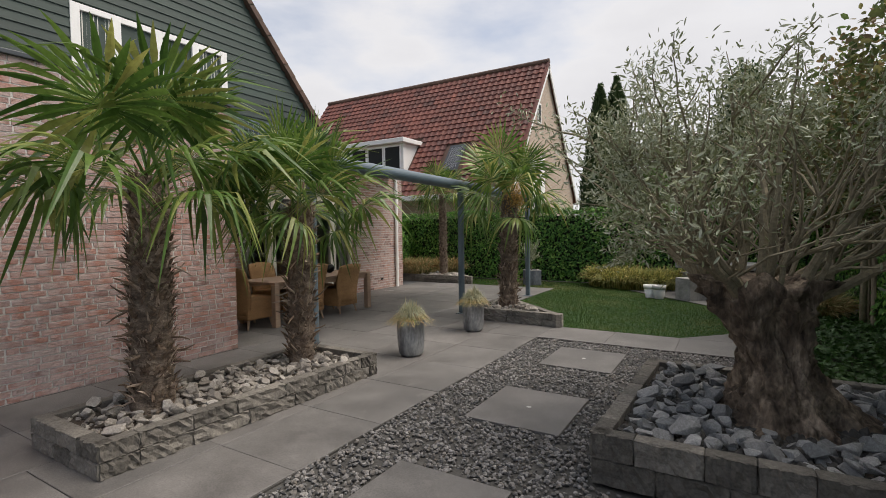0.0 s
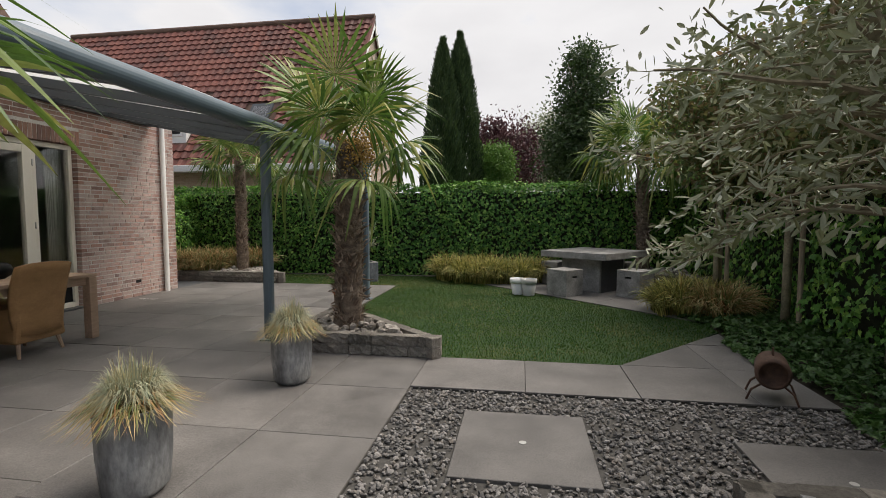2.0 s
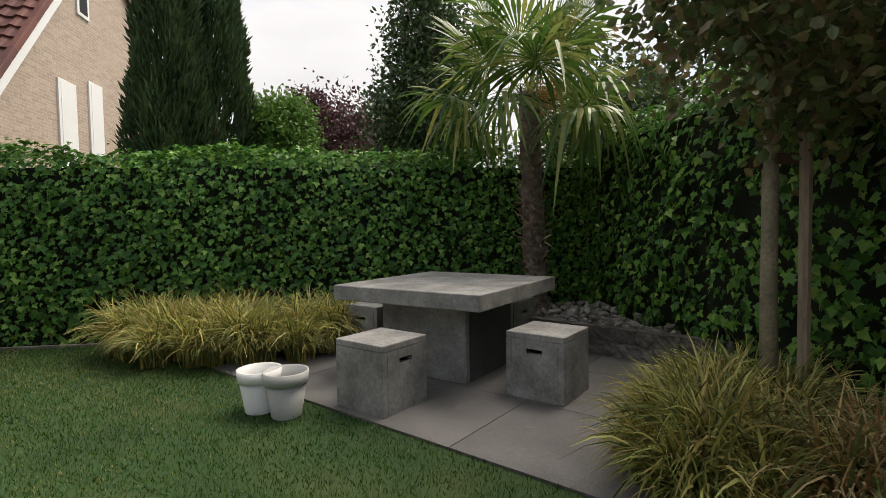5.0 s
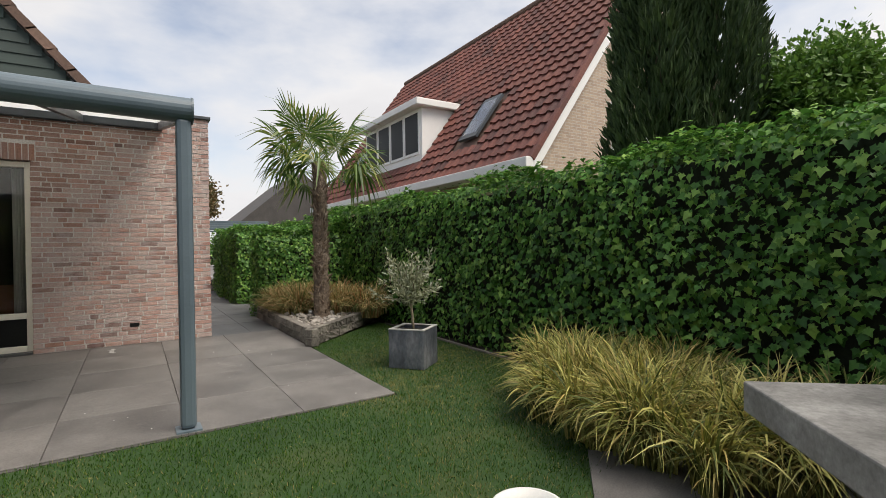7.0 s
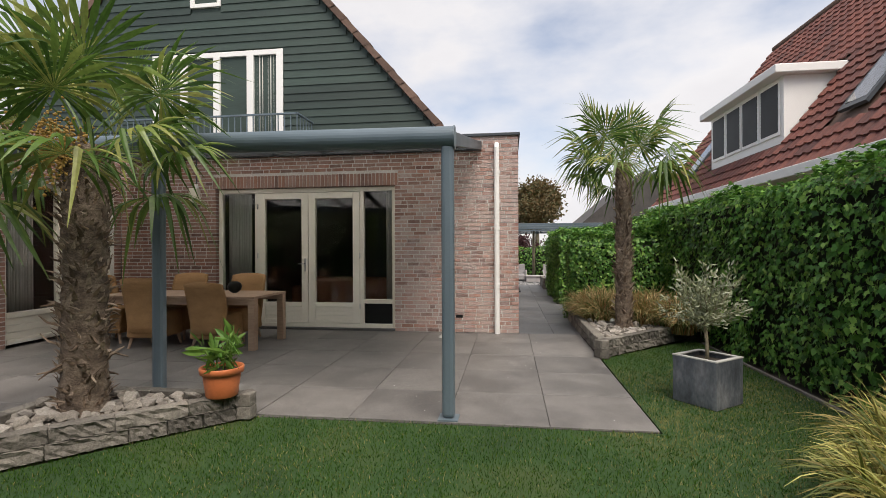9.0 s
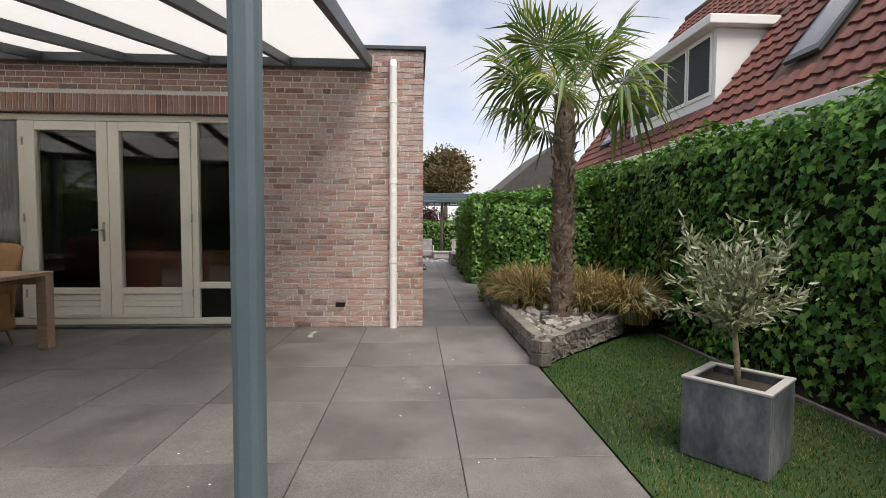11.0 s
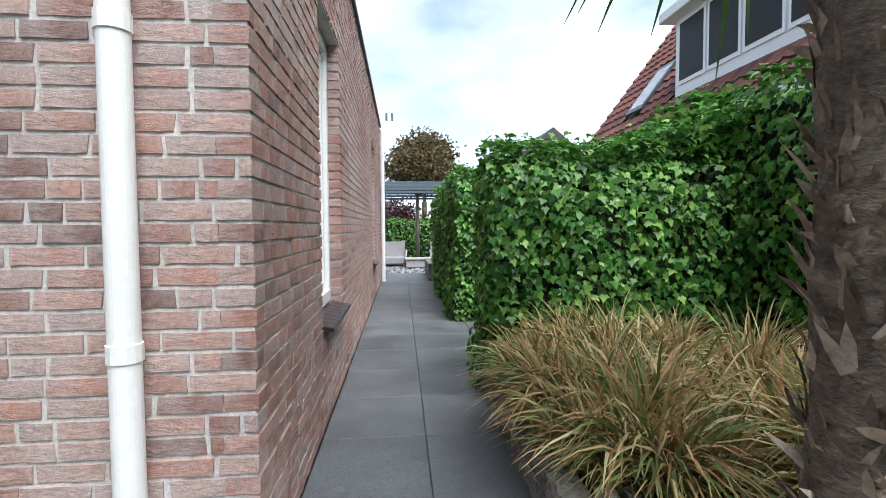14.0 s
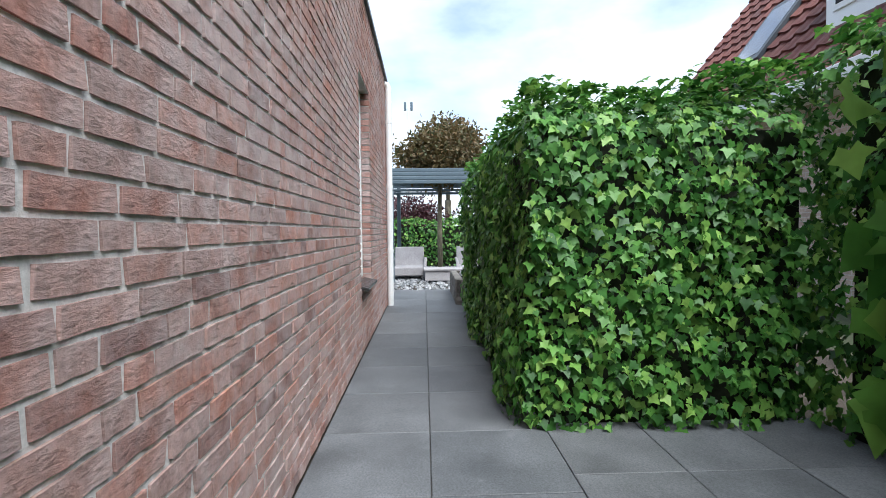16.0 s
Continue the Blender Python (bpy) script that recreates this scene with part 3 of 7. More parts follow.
for r in [(XF - 0.28, XF + 0.03, YR - 0.22, YS + 0.03), (-15.88, XF - 0.28, YS - 0.28, YS + 0.03), (XW - 0.28, XW + 0.03, -3.03, YR + 0.03), (XF - 0.28, XW - 0.28, YR - 0.28, YR + 0.03)]:
    box(bm, *r, ROOF, ROOF + 0.045, bevel=0.006)
tagged(part("trim_coping", bm, "steel_dark"), "thin anthracite metal roof coping", "roof edge", kind="structure")


def window_frame(name, bars, panes, label, mat="cream", boards=(), extra=()):
    """A window or door front: each bar, pane and board is a part."""
    w = thing(name, (0, 0, 0), label, "window", kind="structure")
    for b in bars:
        part("window_frame", boxes(b, bevel=0.006), mat, w)
    for p in panes:
        ob = part("pane", boxes(p), "glass", w)
        ob.visible_shadow = False
    for b in boards:
        part("panel", boxes(b, bevel=0.004), mat, w)
    for nm, b, m in extra:
        part(nm, boxes(b, bevel=0.003), m, w)
    return w


FX = XF - 0.10
bars, panes, boards = [], [], []
y0, y1, z0, z1 = WIN
D = [8.34, 9.28, 10.22]
bars += [(FX - 0.07, FX + 0.02, y0, y0 + 0.07, z0, z1), (FX - 0.07, FX + 0.02, y1 - 0.06, y1, z0, z1), (FX - 0.07, FX + 0.02, y0 + 0.07, y1 - 0.06, z1 - 0.07, z1), (FX - 0.07, FX + 0.03, y0 + 0.07, y1 - 0.06, z0, z0 + 0.07)]
bars += [(FX - 0.07, FX + 0.02, D[0] - 0.035, D[0] + 0.035, z0 + 0.07, z1 - 0.07), (FX - 0.07, FX + 0.02, D[2] - 0.035, D[2] + 0.035, z0 + 0.07, z1 - 0.07)]
for a, b in ((D[0] + 0.037, D[1] - 0.003), (D[1] + 0.003, D[2] - 0.037)):
    bars += [(FX - 0.05, FX + 0.035, a, a + 0.12, 0.105, 2.32), (FX - 0.05, FX + 0.035, b - 0.12, b, 0.105, 2.32), (FX - 0.05, FX + 0.035, a + 0.12, b - 0.12, 2.22, 2.32), (FX - 0.05, FX + 0.035, a + 0.12, b - 0.12, 0.38, 0.45), (FX - 0.05, FX + 0.035, a + 0.12, b - 0.12, 0.105, 0.16)]
    boards += [(FX - 0.03, FX + 0.02, a + 0.12, b - 0.12, 0.16 + k * 0.073, 0.23 + k * 0.073) for k in range(3)]
    panes.append((FX - 0.012, FX - 0.006, a + 0.12, b - 0.12, 0.45, 2.22))
panes.append((FX - 0.03, FX - 0.024, y0 + 0.07, D[0] - 0.035, 0.10, z1 - 0.07))
panes.append((FX - 0.03, FX - 0.024, D[2] + 0.035, y1 - 0.06, 0.51, z1 - 0.07))
bars.append((FX - 0.07, FX + 0.02, D[2] + 0.035, y1 - 0.06, 0.44, 0.51))
extra = [("low_panel", (FX - 0.04, FX - 0.02, D[2] + 0.035, y1 - 0.06, 0.10, 0.44), "black_panel"),
         ("sill", (FX - 0.05, XF + 0.03, y0, y1, 0.0, 0.03), "concrete_dark"),
         ("handle_plate", (FX + 0.035, FX + 0.042, D[1] - 0.075, D[1] - 0.045, 0.98, 1.20), "steel"), ("handle", (FX + 0.075, FX + 0.09, D[1] - 0.17, D[1] - 0.05, 1.10, 1.12), "steel"), ("handle_neck", (FX + 0.042, FX + 0.08, D[1] - 0.07, D[1] - 0.05, 1.10, 1.12), "steel")]
for yy in (D[0] + 0.03, D[2] - 0.03):
    extra += [("hinge", (FX + 0.035, FX + 0.05, yy - 0.008, yy + 0.008, h, h + 0.09), "steel") for h in (0.35, 1.2, 2.05)]
window_frame("window_1", bars, panes, "cream-painted french doors with side lights and glass panes", boards=boards, extra=extra)

FY = YR - 0.10
x0, x1, z0, z1 = REC_DOOR
xm = (x0 + x1) / 2
bars = [(x0, x0 + 0.08, FY - 0.07, FY + 0.02, z0, z1), (x1 - 0.08, x1, FY - 0.07, FY + 0.02, z0, z1), (x0 + 0.08, x1 - 0.08, FY - 0.07, FY + 0.02, z1 - 0.08, z1), (x0 + 0.08, x1 - 0.08, FY - 0.07, FY + 0.02, z0, z0 + 0.07), (xm - 0.06, xm + 0.06, FY - 0.07, FY + 0.02, z0 + 0.07, z1 - 0.08), (x0 + 0.08, xm - 0.06, FY - 0.07, FY + 0.02, 0.40, 0.48), (xm + 0.06, x1 - 0.08, FY - 0.07, FY + 0.02, 0.40, 0.48)]
boards = [(a, b, FY - 0.04, FY, 0.10 + k * 0.1, 0.197 + k * 0.1) for a, b in ((x0 + 0.08, xm - 0.06), (xm + 0.06, x1 - 0.08)) for k in range(3)]
panes = [(x0 + 0.08, xm - 0.06, FY - 0.03, FY - 0.024, 0.48, z1 - 0.08), (xm + 0.06, x1 - 0.08, FY - 0.03, FY - 0.024, 0.48, z1 - 0.08)]
window_frame("window_2", bars, panes, "cream-painted terrace door front with two glass panes", boards=boards)

for i, (x0, x1, z0, z1) in enumerate(SIDE_WIN):
    FY = YS - 0.10
    bars = [(x0, x0 + 0.07, FY - 0.07, FY + 0.02, z0 + 0.04, z1), (x1 - 0.07, x1, FY - 0.07, FY + 0.02, z0 + 0.04, z1), (x0 + 0.07, x1 - 0.07, FY - 0.07, FY + 0.02, z1 - 0.07, z1), (x0 + 0.07, x1 - 0.07, FY - 0.07, FY + 0.03, z0 + 0.04, z0 + 0.12)]
    bars += [(x0 + 0.072, x0 + 0.13, FY - 0.05, FY - 0.005, z0 + 0.12, z1 - 0.07), (x1 - 0.13, x1 - 0.072, FY - 0.05, FY - 0.005, z0 + 0.12, z1 - 0.07), (x0 + 0.13, x1 - 0.13, FY - 0.05, FY - 0.005, z0 + 0.12, z0 + 0.18), (x0 + 0.13, x1 - 0.13, FY - 0.05, FY - 0.005, z1 - 0.13, z1 - 0.07)]
    panes = [(x0 + 0.13, x1 - 0.13, FY - 0.035, FY - 0.03, z0 + 0.18, z1 - 0.13)]
    w = window_frame("window_%d" % (i + 3), bars, panes, "white-framed narrow window with black tiled sill", "white")
    n = 8
    for k in range(n):
        a = x0 - 0.01 + (x1 - x0 + 0.02) * k / n
        bm = boxes((a + 0.002, a + (x1 - x0 + 0.02) / n - 0.002, FY + 0.03, YS + 0.06, z0 - 0.025, z0 + 0.0), bevel=0.004)
        for v in bm.verts:
            v.co.z -= (v.co.y - FY) * 0.22 - 0.035
        part("sill_tile", bm, "black", w)
    bm = boxes((x0 + 0.003, x1 - 0.003, FY + 0.03, YS + 0.055, z0 - 0.03, z0 - 0.003))
    for v in bm.verts:
        v.co.z -= (v.co.y - FY) * 0.22 - 0.035
    part("sill_bed", bm, "mortar", w)


# curtains inside
def curtain(x0, x1, y0, y1, z0=0.05, z1=2.5):
    along_y = abs(y1 - y0) > abs(x1 - x0)
    n = 40
    bm = bmesh.new()
    rows = []
    for z in (z0, z1):
        row = []
        for i in range(n + 1):
            f = i / n
            d = 0.03 * math.sin(f * 9 * 2 * math.pi) + 0.01 * math.sin(f * 41)
            row.append(bm.verts.new((x0 + (x1 - x0) * f + (d if along_y else 0), y0 + (y1 - y0) * f + (0 if along_y else d), z)))
        rows.append(row)
    for i in range(n):
        bm.faces.new((rows[0][i], rows[0][i + 1], rows[1][i + 1], rows[1][i]))
    ob = part("curtain", bm, "curtain", smooth=True)
    sm = ob.modifiers.new("thick", "SOLIDIFY")
    sm.thickness = 0.006
    return tagged(ob, "pale gathered curtain hanging behind the glass", "curtain", "curtains")


curtain(XF - 0.34, XF - 0.34, 7.68, 8.10)
curtain(XF - 0.34, XF - 0.34, 10.58, 10.85)
curtain(-5.55, -5.95, YR - 0.40, YR - 0.40)
curtain(-8.46, -9.25, YS - 0.27, YS - 0.27, 0.5)
sofa = thing("sofa", (-9.2, 9.6, 0.0), "rust-brown upholstered sofa inside the room", "sofa")
part("seat", boxes((-0.45, 0.35, -1.1, 1.1, 0.10, 0.45), bevel=0.06), "sofa", sofa)
part("backrest", boxes((0.30, 0.52, -1.1, 1.1, 0.10, 0.80), bevel=0.07), "sofa", sofa)
for s in (-1, 1):
    part("armrest", boxes((-0.45, 0.5, s * 1.2 - 0.1, s * 1.2 + 0.1, 0.10, 0.62), bevel=0.06), "sofa", sofa)
for s in (-1, 1):
    for q in (-0.4, 0.42):
        part("leg", boxes((q - 0.03, q + 0.03, s * 1.1 - 0.03, s * 1.1 + 0.03, 0, 0.1)), "black_panel", sofa)

# ---- green gable with balcony doors, standing back from the flat roof ----
GX, GS, GZ, GY = -8.4, 1.14, 6.3, 9.0  # plane, slope, height at y = GY on the sloping edge
APEX_Y = 6.55
APEX_Z = GZ + GS * (GY - APEX_Y)
gable = thing("gable", (0, 0, 0), "dark green weatherboarded gable with brown tiled verge", "gable", kind="structure")


def gable_half(z):
    return max(0.0, (APEX_Z - z) / GS)


bm = bmesh.new()
h0 = gable_half(ROOF)
tri = [(GX - 0.12, APEX_Y - h0, ROOF - 0.05), (GX - 0.12, APEX_Y + h0, ROOF - 0.05), (GX - 0.12, APEX_Y, APEX_Z)]
lo = [bm.verts.new(p) for p in tri]
hi = [bm.verts.new((p[0] + 0.08, p[1], p[2])) for p in tri]
bm.faces.new(lo), bm.faces.new(hi[::-1])
for i in range(3):
    bm.faces.new((lo[i], lo[(i + 1) % 3], hi[(i + 1) % 3], hi[i]))
bmesh.ops.recalc_face_normals(bm, faces=bm.faces[:])
part("core", bm, "clad", gable)
BW = 0.155
BD = (5.55, 8.22, 3.2, 5.30)  # balcony doors
SW = (6.32, 6.98, 6.22, 7.1)  # small top window
k = 0
zc = ROOF
while zc < APEX_Z - 0.1:
    hw = gable_half(zc + BW)
    a, b = APEX_Y - hw, APEX_Y + hw
    spans = [(a, b)]
    for o in (BD, SW):
        if zc + BW > o[2] and zc < o[3]:
            spans = [s for t in spans for s in ((t[0], min(t[1], o[0])), (max(t[0], o[1]), t[1])) if s[1] - s[0] > 0.02]
    for s in spans:
        bm = boxes((GX - 0.04, GX - 0.02, s[0], s[1], zc + 0.004, zc + BW + 0.012))
        for v in bm.verts:
            if v.co.z < zc + 0.02 and v.co.x > GX - 0.03:
                v.co.x += 0.018
        part("board", bm, "clad", gable)
    zc += BW
for s in (-1, 1):
    n = 24
    for i in range(n):
        z_lo, z_hi = 2.9 + (APEX_Z - 2.9) * i / n, 2.9 + (APEX_Z - 2.9) * (i + 1) / n
        ya, yb = APEX_Y + s * gable_half(z_lo), APEX_Y + s * gable_half(z_hi)
        bm = bmesh.new()
        off = 0.012 * (i % 2)
        q = [(ya + s * 0.02, z_lo - 0.02), (ya + s * 0.14, z_lo + 0.03 + off), (yb + s * 0.12, z_hi + 0.035 + off), (yb, z_hi)]
        lo = [bm.verts.new((GX - 0.16, y, z)) for y, z in q]
        hi = [bm.verts.new((GX + 0.09, y, z - 0.01)) for y, z in q]
        bm.faces.new(lo), bm.faces.new(hi[::-1])
        for j in range(4):
            bm.faces.new((lo[j], lo[(j + 1) % 4], hi[(j + 1) % 4], hi[j]))
        bmesh.ops.recalc_face_normals(bm, faces=bm.faces[:])
        part("verge_tile", bm, "tile_brown", gable)
    # roof plane behind the gable
    bm = bmesh.new()
    q = [(APEX_Y + s * gable_half(2.9), 2.9), (APEX_Y, APEX_Z), (APEX_Y, APEX_Z + 0.05), (APEX_Y + s * (gable_half(2.9) + 0.05), 2.95)]
    lo = [bm.verts.new((-15.8, y, z)) for y, z in q]
    hi = [bm.verts.new((GX - 0.17, y, z)) for y, z in q]
    bm.faces.new(lo), bm.faces.new(hi[::-1])
    for j in range(4):
        bm.faces.new((lo[j], lo[(j + 1) % 4], hi[(j + 1) % 4], hi[j]))
    bmesh.ops.recalc_face_normals(bm, faces=bm.faces[:])
    part("roof_slope", bm, "tile_brown", gable)
gx = GX - 0.02
bars, panes = [], []
ys = [BD[0], BD[0] + 0.62, (BD[0] + BD[1]) / 2, BD[1] - 0.62, BD[1]]
for y in ys:
    bars.append((gx - 0.05, gx + 0.03, y - 0.07, y + 0.07, BD[2], BD[3]))
for a, b in zip(ys, ys[1:]):
    bars += [(gx - 0.05, gx + 0.025, a + 0.07, b - 0.07, BD[3] - 0.1, BD[3]), (gx - 0.05, gx + 0.025, a + 0.07, b - 0.07, BD[2], BD[2] + 0.22)]
    panes.append((gx - 0.03, gx - 0.024, a + 0.07, b - 0.07, BD[2] + 0.22, BD[3] - 0.1))
window_frame("window_5", bars, panes, "white-framed balcony doors in the green gable", "white")
bars = [(gx - 0.05, gx + 0.03, SW[0], SW[0] + 0.08, SW[2], SW[3]), (gx - 0.05, gx + 0.03, SW[1] - 0.08, SW[1], SW[2], SW[3]), (gx - 0.05, gx + 0.03, SW[0] + 0.08, SW[1] - 0.08, SW[2], SW[2] + 0.08), (gx - 0.05, gx + 0.03, SW[0] + 0.08, SW[1] - 0.08, SW[3] - 0.08, SW[3])]
window_frame("window_6", bars, [(gx - 0.03, gx - 0.024, SW[0] + 0.08, SW[1] - 0.08, SW[2] + 0.08, SW[3] - 0.08)], "small white-framed attic window", "white")
for a, b in ((ys[0] + 0.1, ys[1]), (ys[3], ys[4] - 0.1)):
    curtain(GX - 0.062, GX - 0.062, a, b, BD[2] + 0.2, BD[3] - 0.1)
rail = thing("balcony_rail", (-7.65, 7.2, ROOF + 0.04), "thin grey metal balcony railing on the flat roof", "railing")
part("top_rail", boxes((-0.02, 0.02, -2.0, 1.72, 0.58, 0.61), (-0.7, 0.02, 1.70, 1.74, 0.58, 0.61)), "steel_blue", rail)
part("bottom_rail", boxes((-0.015, 0.015, -2.0, 1.72, 0.05, 0.075)), "steel_blue", rail)
for i in range(32):
    y = -2.0 + i * 0.12
    part("baluster", boxes((-0.008, 0.008, y - 0.008, y + 0.008, 0, 0.58)), "steel_blue", rail)
for i in range(5):
    part("baluster", boxes((-0.13 * i - 0.14, -0.13 * i - 0.125, 1.712, 1.728, 0, 0.58)), "steel_blue", rail)

# ---- downpipes, lamp, vent ----
for (x, y, top, dx, dy) in ((XF + 0.055, 12.48, 3.02, -0.06, 0), (-15.74, YS + 0.05, 3.1, 0, -0.06)):
    dp = thing("downpipe", (x, y, 0), "white plastic downpipe fixed to the brick wall", "downpipe", "downpipes")
    bm = bmesh.new()
    tube(bm, [(0, 0, 0.0), (0, 0, top - 0.06), (dx * 0.3, dy * 0.3, top - 0.01), (dx, dy, top)], 0.042, 26)
    part("pipe", bm, "white", dp)
    for z in (0.75, 1.65, 2.55):
        bm = bmesh.new()
        tube(bm, [(0, 0, z), (0, 0, z + 0.05)], 0.047, 14)
        part("collar", bm, "white", dp)
lamp = thing("wall_lamp", (XF, 7.27, 2.2), "small white box wall lamp on brick", "lamp")
part("body", boxes((0, 0.12, -0.075, 0.075, -0.02, 0.22), bevel=0.012), "cream", lamp)
part("bracket", boxes((0, 0.03, -0.03, 0.03, 0.22, 0.30), bevel=0.005), "white", lamp)
part("cable", boxes((0, 0.012, -0.006, 0.006, 0.30, 0.74)), "steel_dark", lamp)
tap = thing("garden_tap", (XW, 4.85, 0.85), "small outdoor tap with splash-stained brick", "tap")
bm = bmesh.new()
tube(bm, [(0, 0, 0.1), (0.07, 0, 0.1), (0.10, 0, 0.06), (0.10, 0, 0.0)], 0.014, 8)
part("spout", bm, "steel", tap)
part("box", boxes((0, 0.05, -0.05, 0.05, 0.06, 0.14), bevel=0.008), "rust", tap)
vent = thing("air_vent", (XF - 0.004, 11.87, 0.262), "small black air vent in the brick", "vent")
part("frame", boxes((0, 0.008, -0.055, 0.055, -0.025, 0.025)), "black_panel", vent)

# ---- veranda: tubular gutter, posts, rafters and opal panels ----
ver = thing("veranda", (-3.30, 9.1, 0), "grey-blue metal veranda with opal roof panels and tube gutter", "veranda")
Y0, Y1, TZ = 6.02 - 9.1, 12.24 - 9.1, 2.245
SKEW, RISE = 0.085, 0.032
bm = bmesh.new()
tube(bm, [(0.05 - SKEW * (Y1 - Y0), Y0, TZ + RISE * (Y1 - Y0)), (0.05, Y1, TZ)], 0.088, 24)
part("gutter", bm, "steel_blue", ver, smooth=False)
for y in (Y0, Y1):
    bm = bmesh.new()
    xs = 0.05 - SKEW * (Y1 - y)
    tz = TZ + RISE * (Y1 - y)
    tube(bm, [(xs, y - 0.006, tz), (xs, y + 0.006, tz)], 0.094, 24)
    part("end_cap", bm, "steel_blue", ver)
for y in (6.12 - 9.1, 9.47 - 9.1, 12.185 - 9.1):
    xs = -SKEW * (Y1 - y)
    part("post", boxes((xs + 0.002, xs + 0.102, y - 0.05, y + 0.05, 0.012, TZ - 0.06 + RISE * (Y1 - y)), bevel=0.03), "steel_blue", ver)
    part("foot_plate", boxes((xs - 0.03, xs + 0.13, y - 0.08, y + 0.08, 0.0, 0.012)), "steel_blue", ver)
xw = XF + 3.30
part("wall_beam", boxes((xw, xw + 0.09, Y0, Y1, 2.93, 3.07), bevel=0.008), "steel_dark", ver)
NB = 7
SKEW = 0.085
slope = (3.0 - TZ) / (xw + 0.05 - 0.0)


def on_slope(bm):
    for v in bm.verts:
        v.co.z += (v.co.x) * slope
        v.co.z += RISE * (Y1 - v.co.y) * (v.co.x - xw) / -xw
        v.co.x -= SKEW * (Y1 - v.co.y) * (v.co.x - xw) / -xw
    return bm


for i in range(NB + 1):
    y = Y0 + 0.03 + (Y1 - Y0 - 0.06) * i / NB
    part("rafter", on_slope(boxes((xw + 0.09, 0.0, y - 0.028, y + 0.028, TZ - 0.06, TZ + 0.06), bevel=0.004)), "steel_dark", ver)
for i in range(NB):
    ya, yb = Y0 + 0.03 + (Y1 - Y0 - 0.06) * i / NB + 0.03, Y0 + 0.03 + (Y1 - Y0 - 0.06) * (i + 1) / NB - 0.03
    part("roof_panel", on_slope(boxes((xw + 0.09, 0.0, ya, yb, TZ + 0.03, TZ + 0.046))), "poly", ver)

# ---- neighbour's house: steep red roof, white eaves, pale brick ----
NX0, NX1, NE, NEZ, NS, NR = -19.5, -6.30, 18.3, 2.92, 1.33, 22.8
NRZ = NEZ + NS * (NR - NE)
nh = thing("neighbour_house", (0, 0, 0), "neighbouring house with steep red tiled roof and pale brick", "house")
bm = bmesh.new()
wy0, wy1 = NE + 0.45, 2 * NR - NE - 0.45
pts = [(wy0, 0), (wy1, 0), (wy1, NEZ + 0.3), (NR, NRZ - 0.15), (wy0, NEZ + 0.3)]
lo = [bm.verts.new((NX0 + 0.2, y, z)) for y, z in pts]
hi = [bm.verts.new((NX1 - 0.12, y, z)) for y, z in pts]
bm.faces.new(lo), bm.faces.new(hi[::-1])
for i in range(5):
    bm.faces.new((lo[i], lo[(i + 1) % 5], hi[(i + 1) % 5], hi[i]))
bmesh.ops.recalc_face_normals(bm, faces=bm.faces[:])
part("wall", bm, "n_brick", nh)


def roof_box(x0, x1, ya, yb, t0, t1):
    """A sheet on the near roof slope between two y, offset t0 to t1 above it."""
    bm = bmesh.new()
    n = Vector((0, -NS, 1)).normalized()
    q = []
    for x in (x0, x1):
        for y in (ya, yb):
            for t in (t0, t1):
                q.append(bm.verts.new(Vector((x, y, NEZ + NS * (y - NE))) + n * t))
    for f in ((0, 1, 3, 2), (4, 6, 7, 5), (0, 4, 5, 1), (2, 3, 7, 6), (0, 2, 6, 4), (1, 5, 7, 3)):
        bm.faces.new([q[i] for i in f])
    bmesh.ops.recalc_face_normals(bm, faces=bm.faces[:])
    return bm


part("roof_deck", roof_box(NX0, NX1, NE, NR, -0.08, -0.01), "tile_brown", nh)
bm = bmesh.new()
q = [(NR, NRZ), (2 * NR - NE, NEZ), (2 * NR - NE, NEZ - 0.1), (NR, NRZ - 0.1)]
lo = [bm.verts.new((NX0, y, z)) for y, z in q]
hi = [bm.verts.new((NX1, y, z)) for y, z in q]
bm.faces.new(lo), bm.faces.new(hi[::-1])
for j in range(4):
    bm.faces.new((lo[j], lo[(j + 1) % 4], hi[(j + 1) % 4], hi[j]))
bmesh.ops.recalc_face_normals(bm, faces=bm.faces[:])
part("roof_far_slope", bm, "tile", nh)
part("gutter", boxes((NX0, NX1 + 0.05, NE - 0.16, NE + 0.02, NEZ - 0.17, NEZ + 0.03), bevel=0.015), "white", nh)
part("soffit", boxes((NX0, NX1, NE + 0.02, wy0, NEZ - 0.15, NEZ - 0.11)), "white", nh)
part("bargeboard", roof_box(NX1 - 0.02, NX1 + 0.03, NE - 0.1, NR, -0.24, -0.012), "white", nh)
bm = bmesh.new()
q = [(NR, NRZ - 0.02), (2 * NR - NE, NEZ - 0.02), (2 * NR - NE, NEZ - 0.3), (NR, NRZ - 0.3)]
lo = [bm.verts.new((NX1 - 0.02, y, z)) for y, z in q]
hi = [bm.verts.new((NX1 + 0.03, y, z)) for y, z in q]
bm.faces.new(lo), bm.faces.new(hi[::-1])
for j in range(4):
    bm.faces.new((lo[j], lo[(j + 1) % 4], hi[(j + 1) % 4], hi[j]))
bmesh.ops.recalc_face_normals(bm, faces=bm.faces[:])
part("bargeboard", bm, "white", nh)
bm = bmesh.new()
tube(bm, [(NX0, NR, NRZ + 0.03), (NX1 + 0.03, NR, NRZ + 0.03)], 0.11, 10)
part("ridge_cap", bm, "tile_brown", nh)
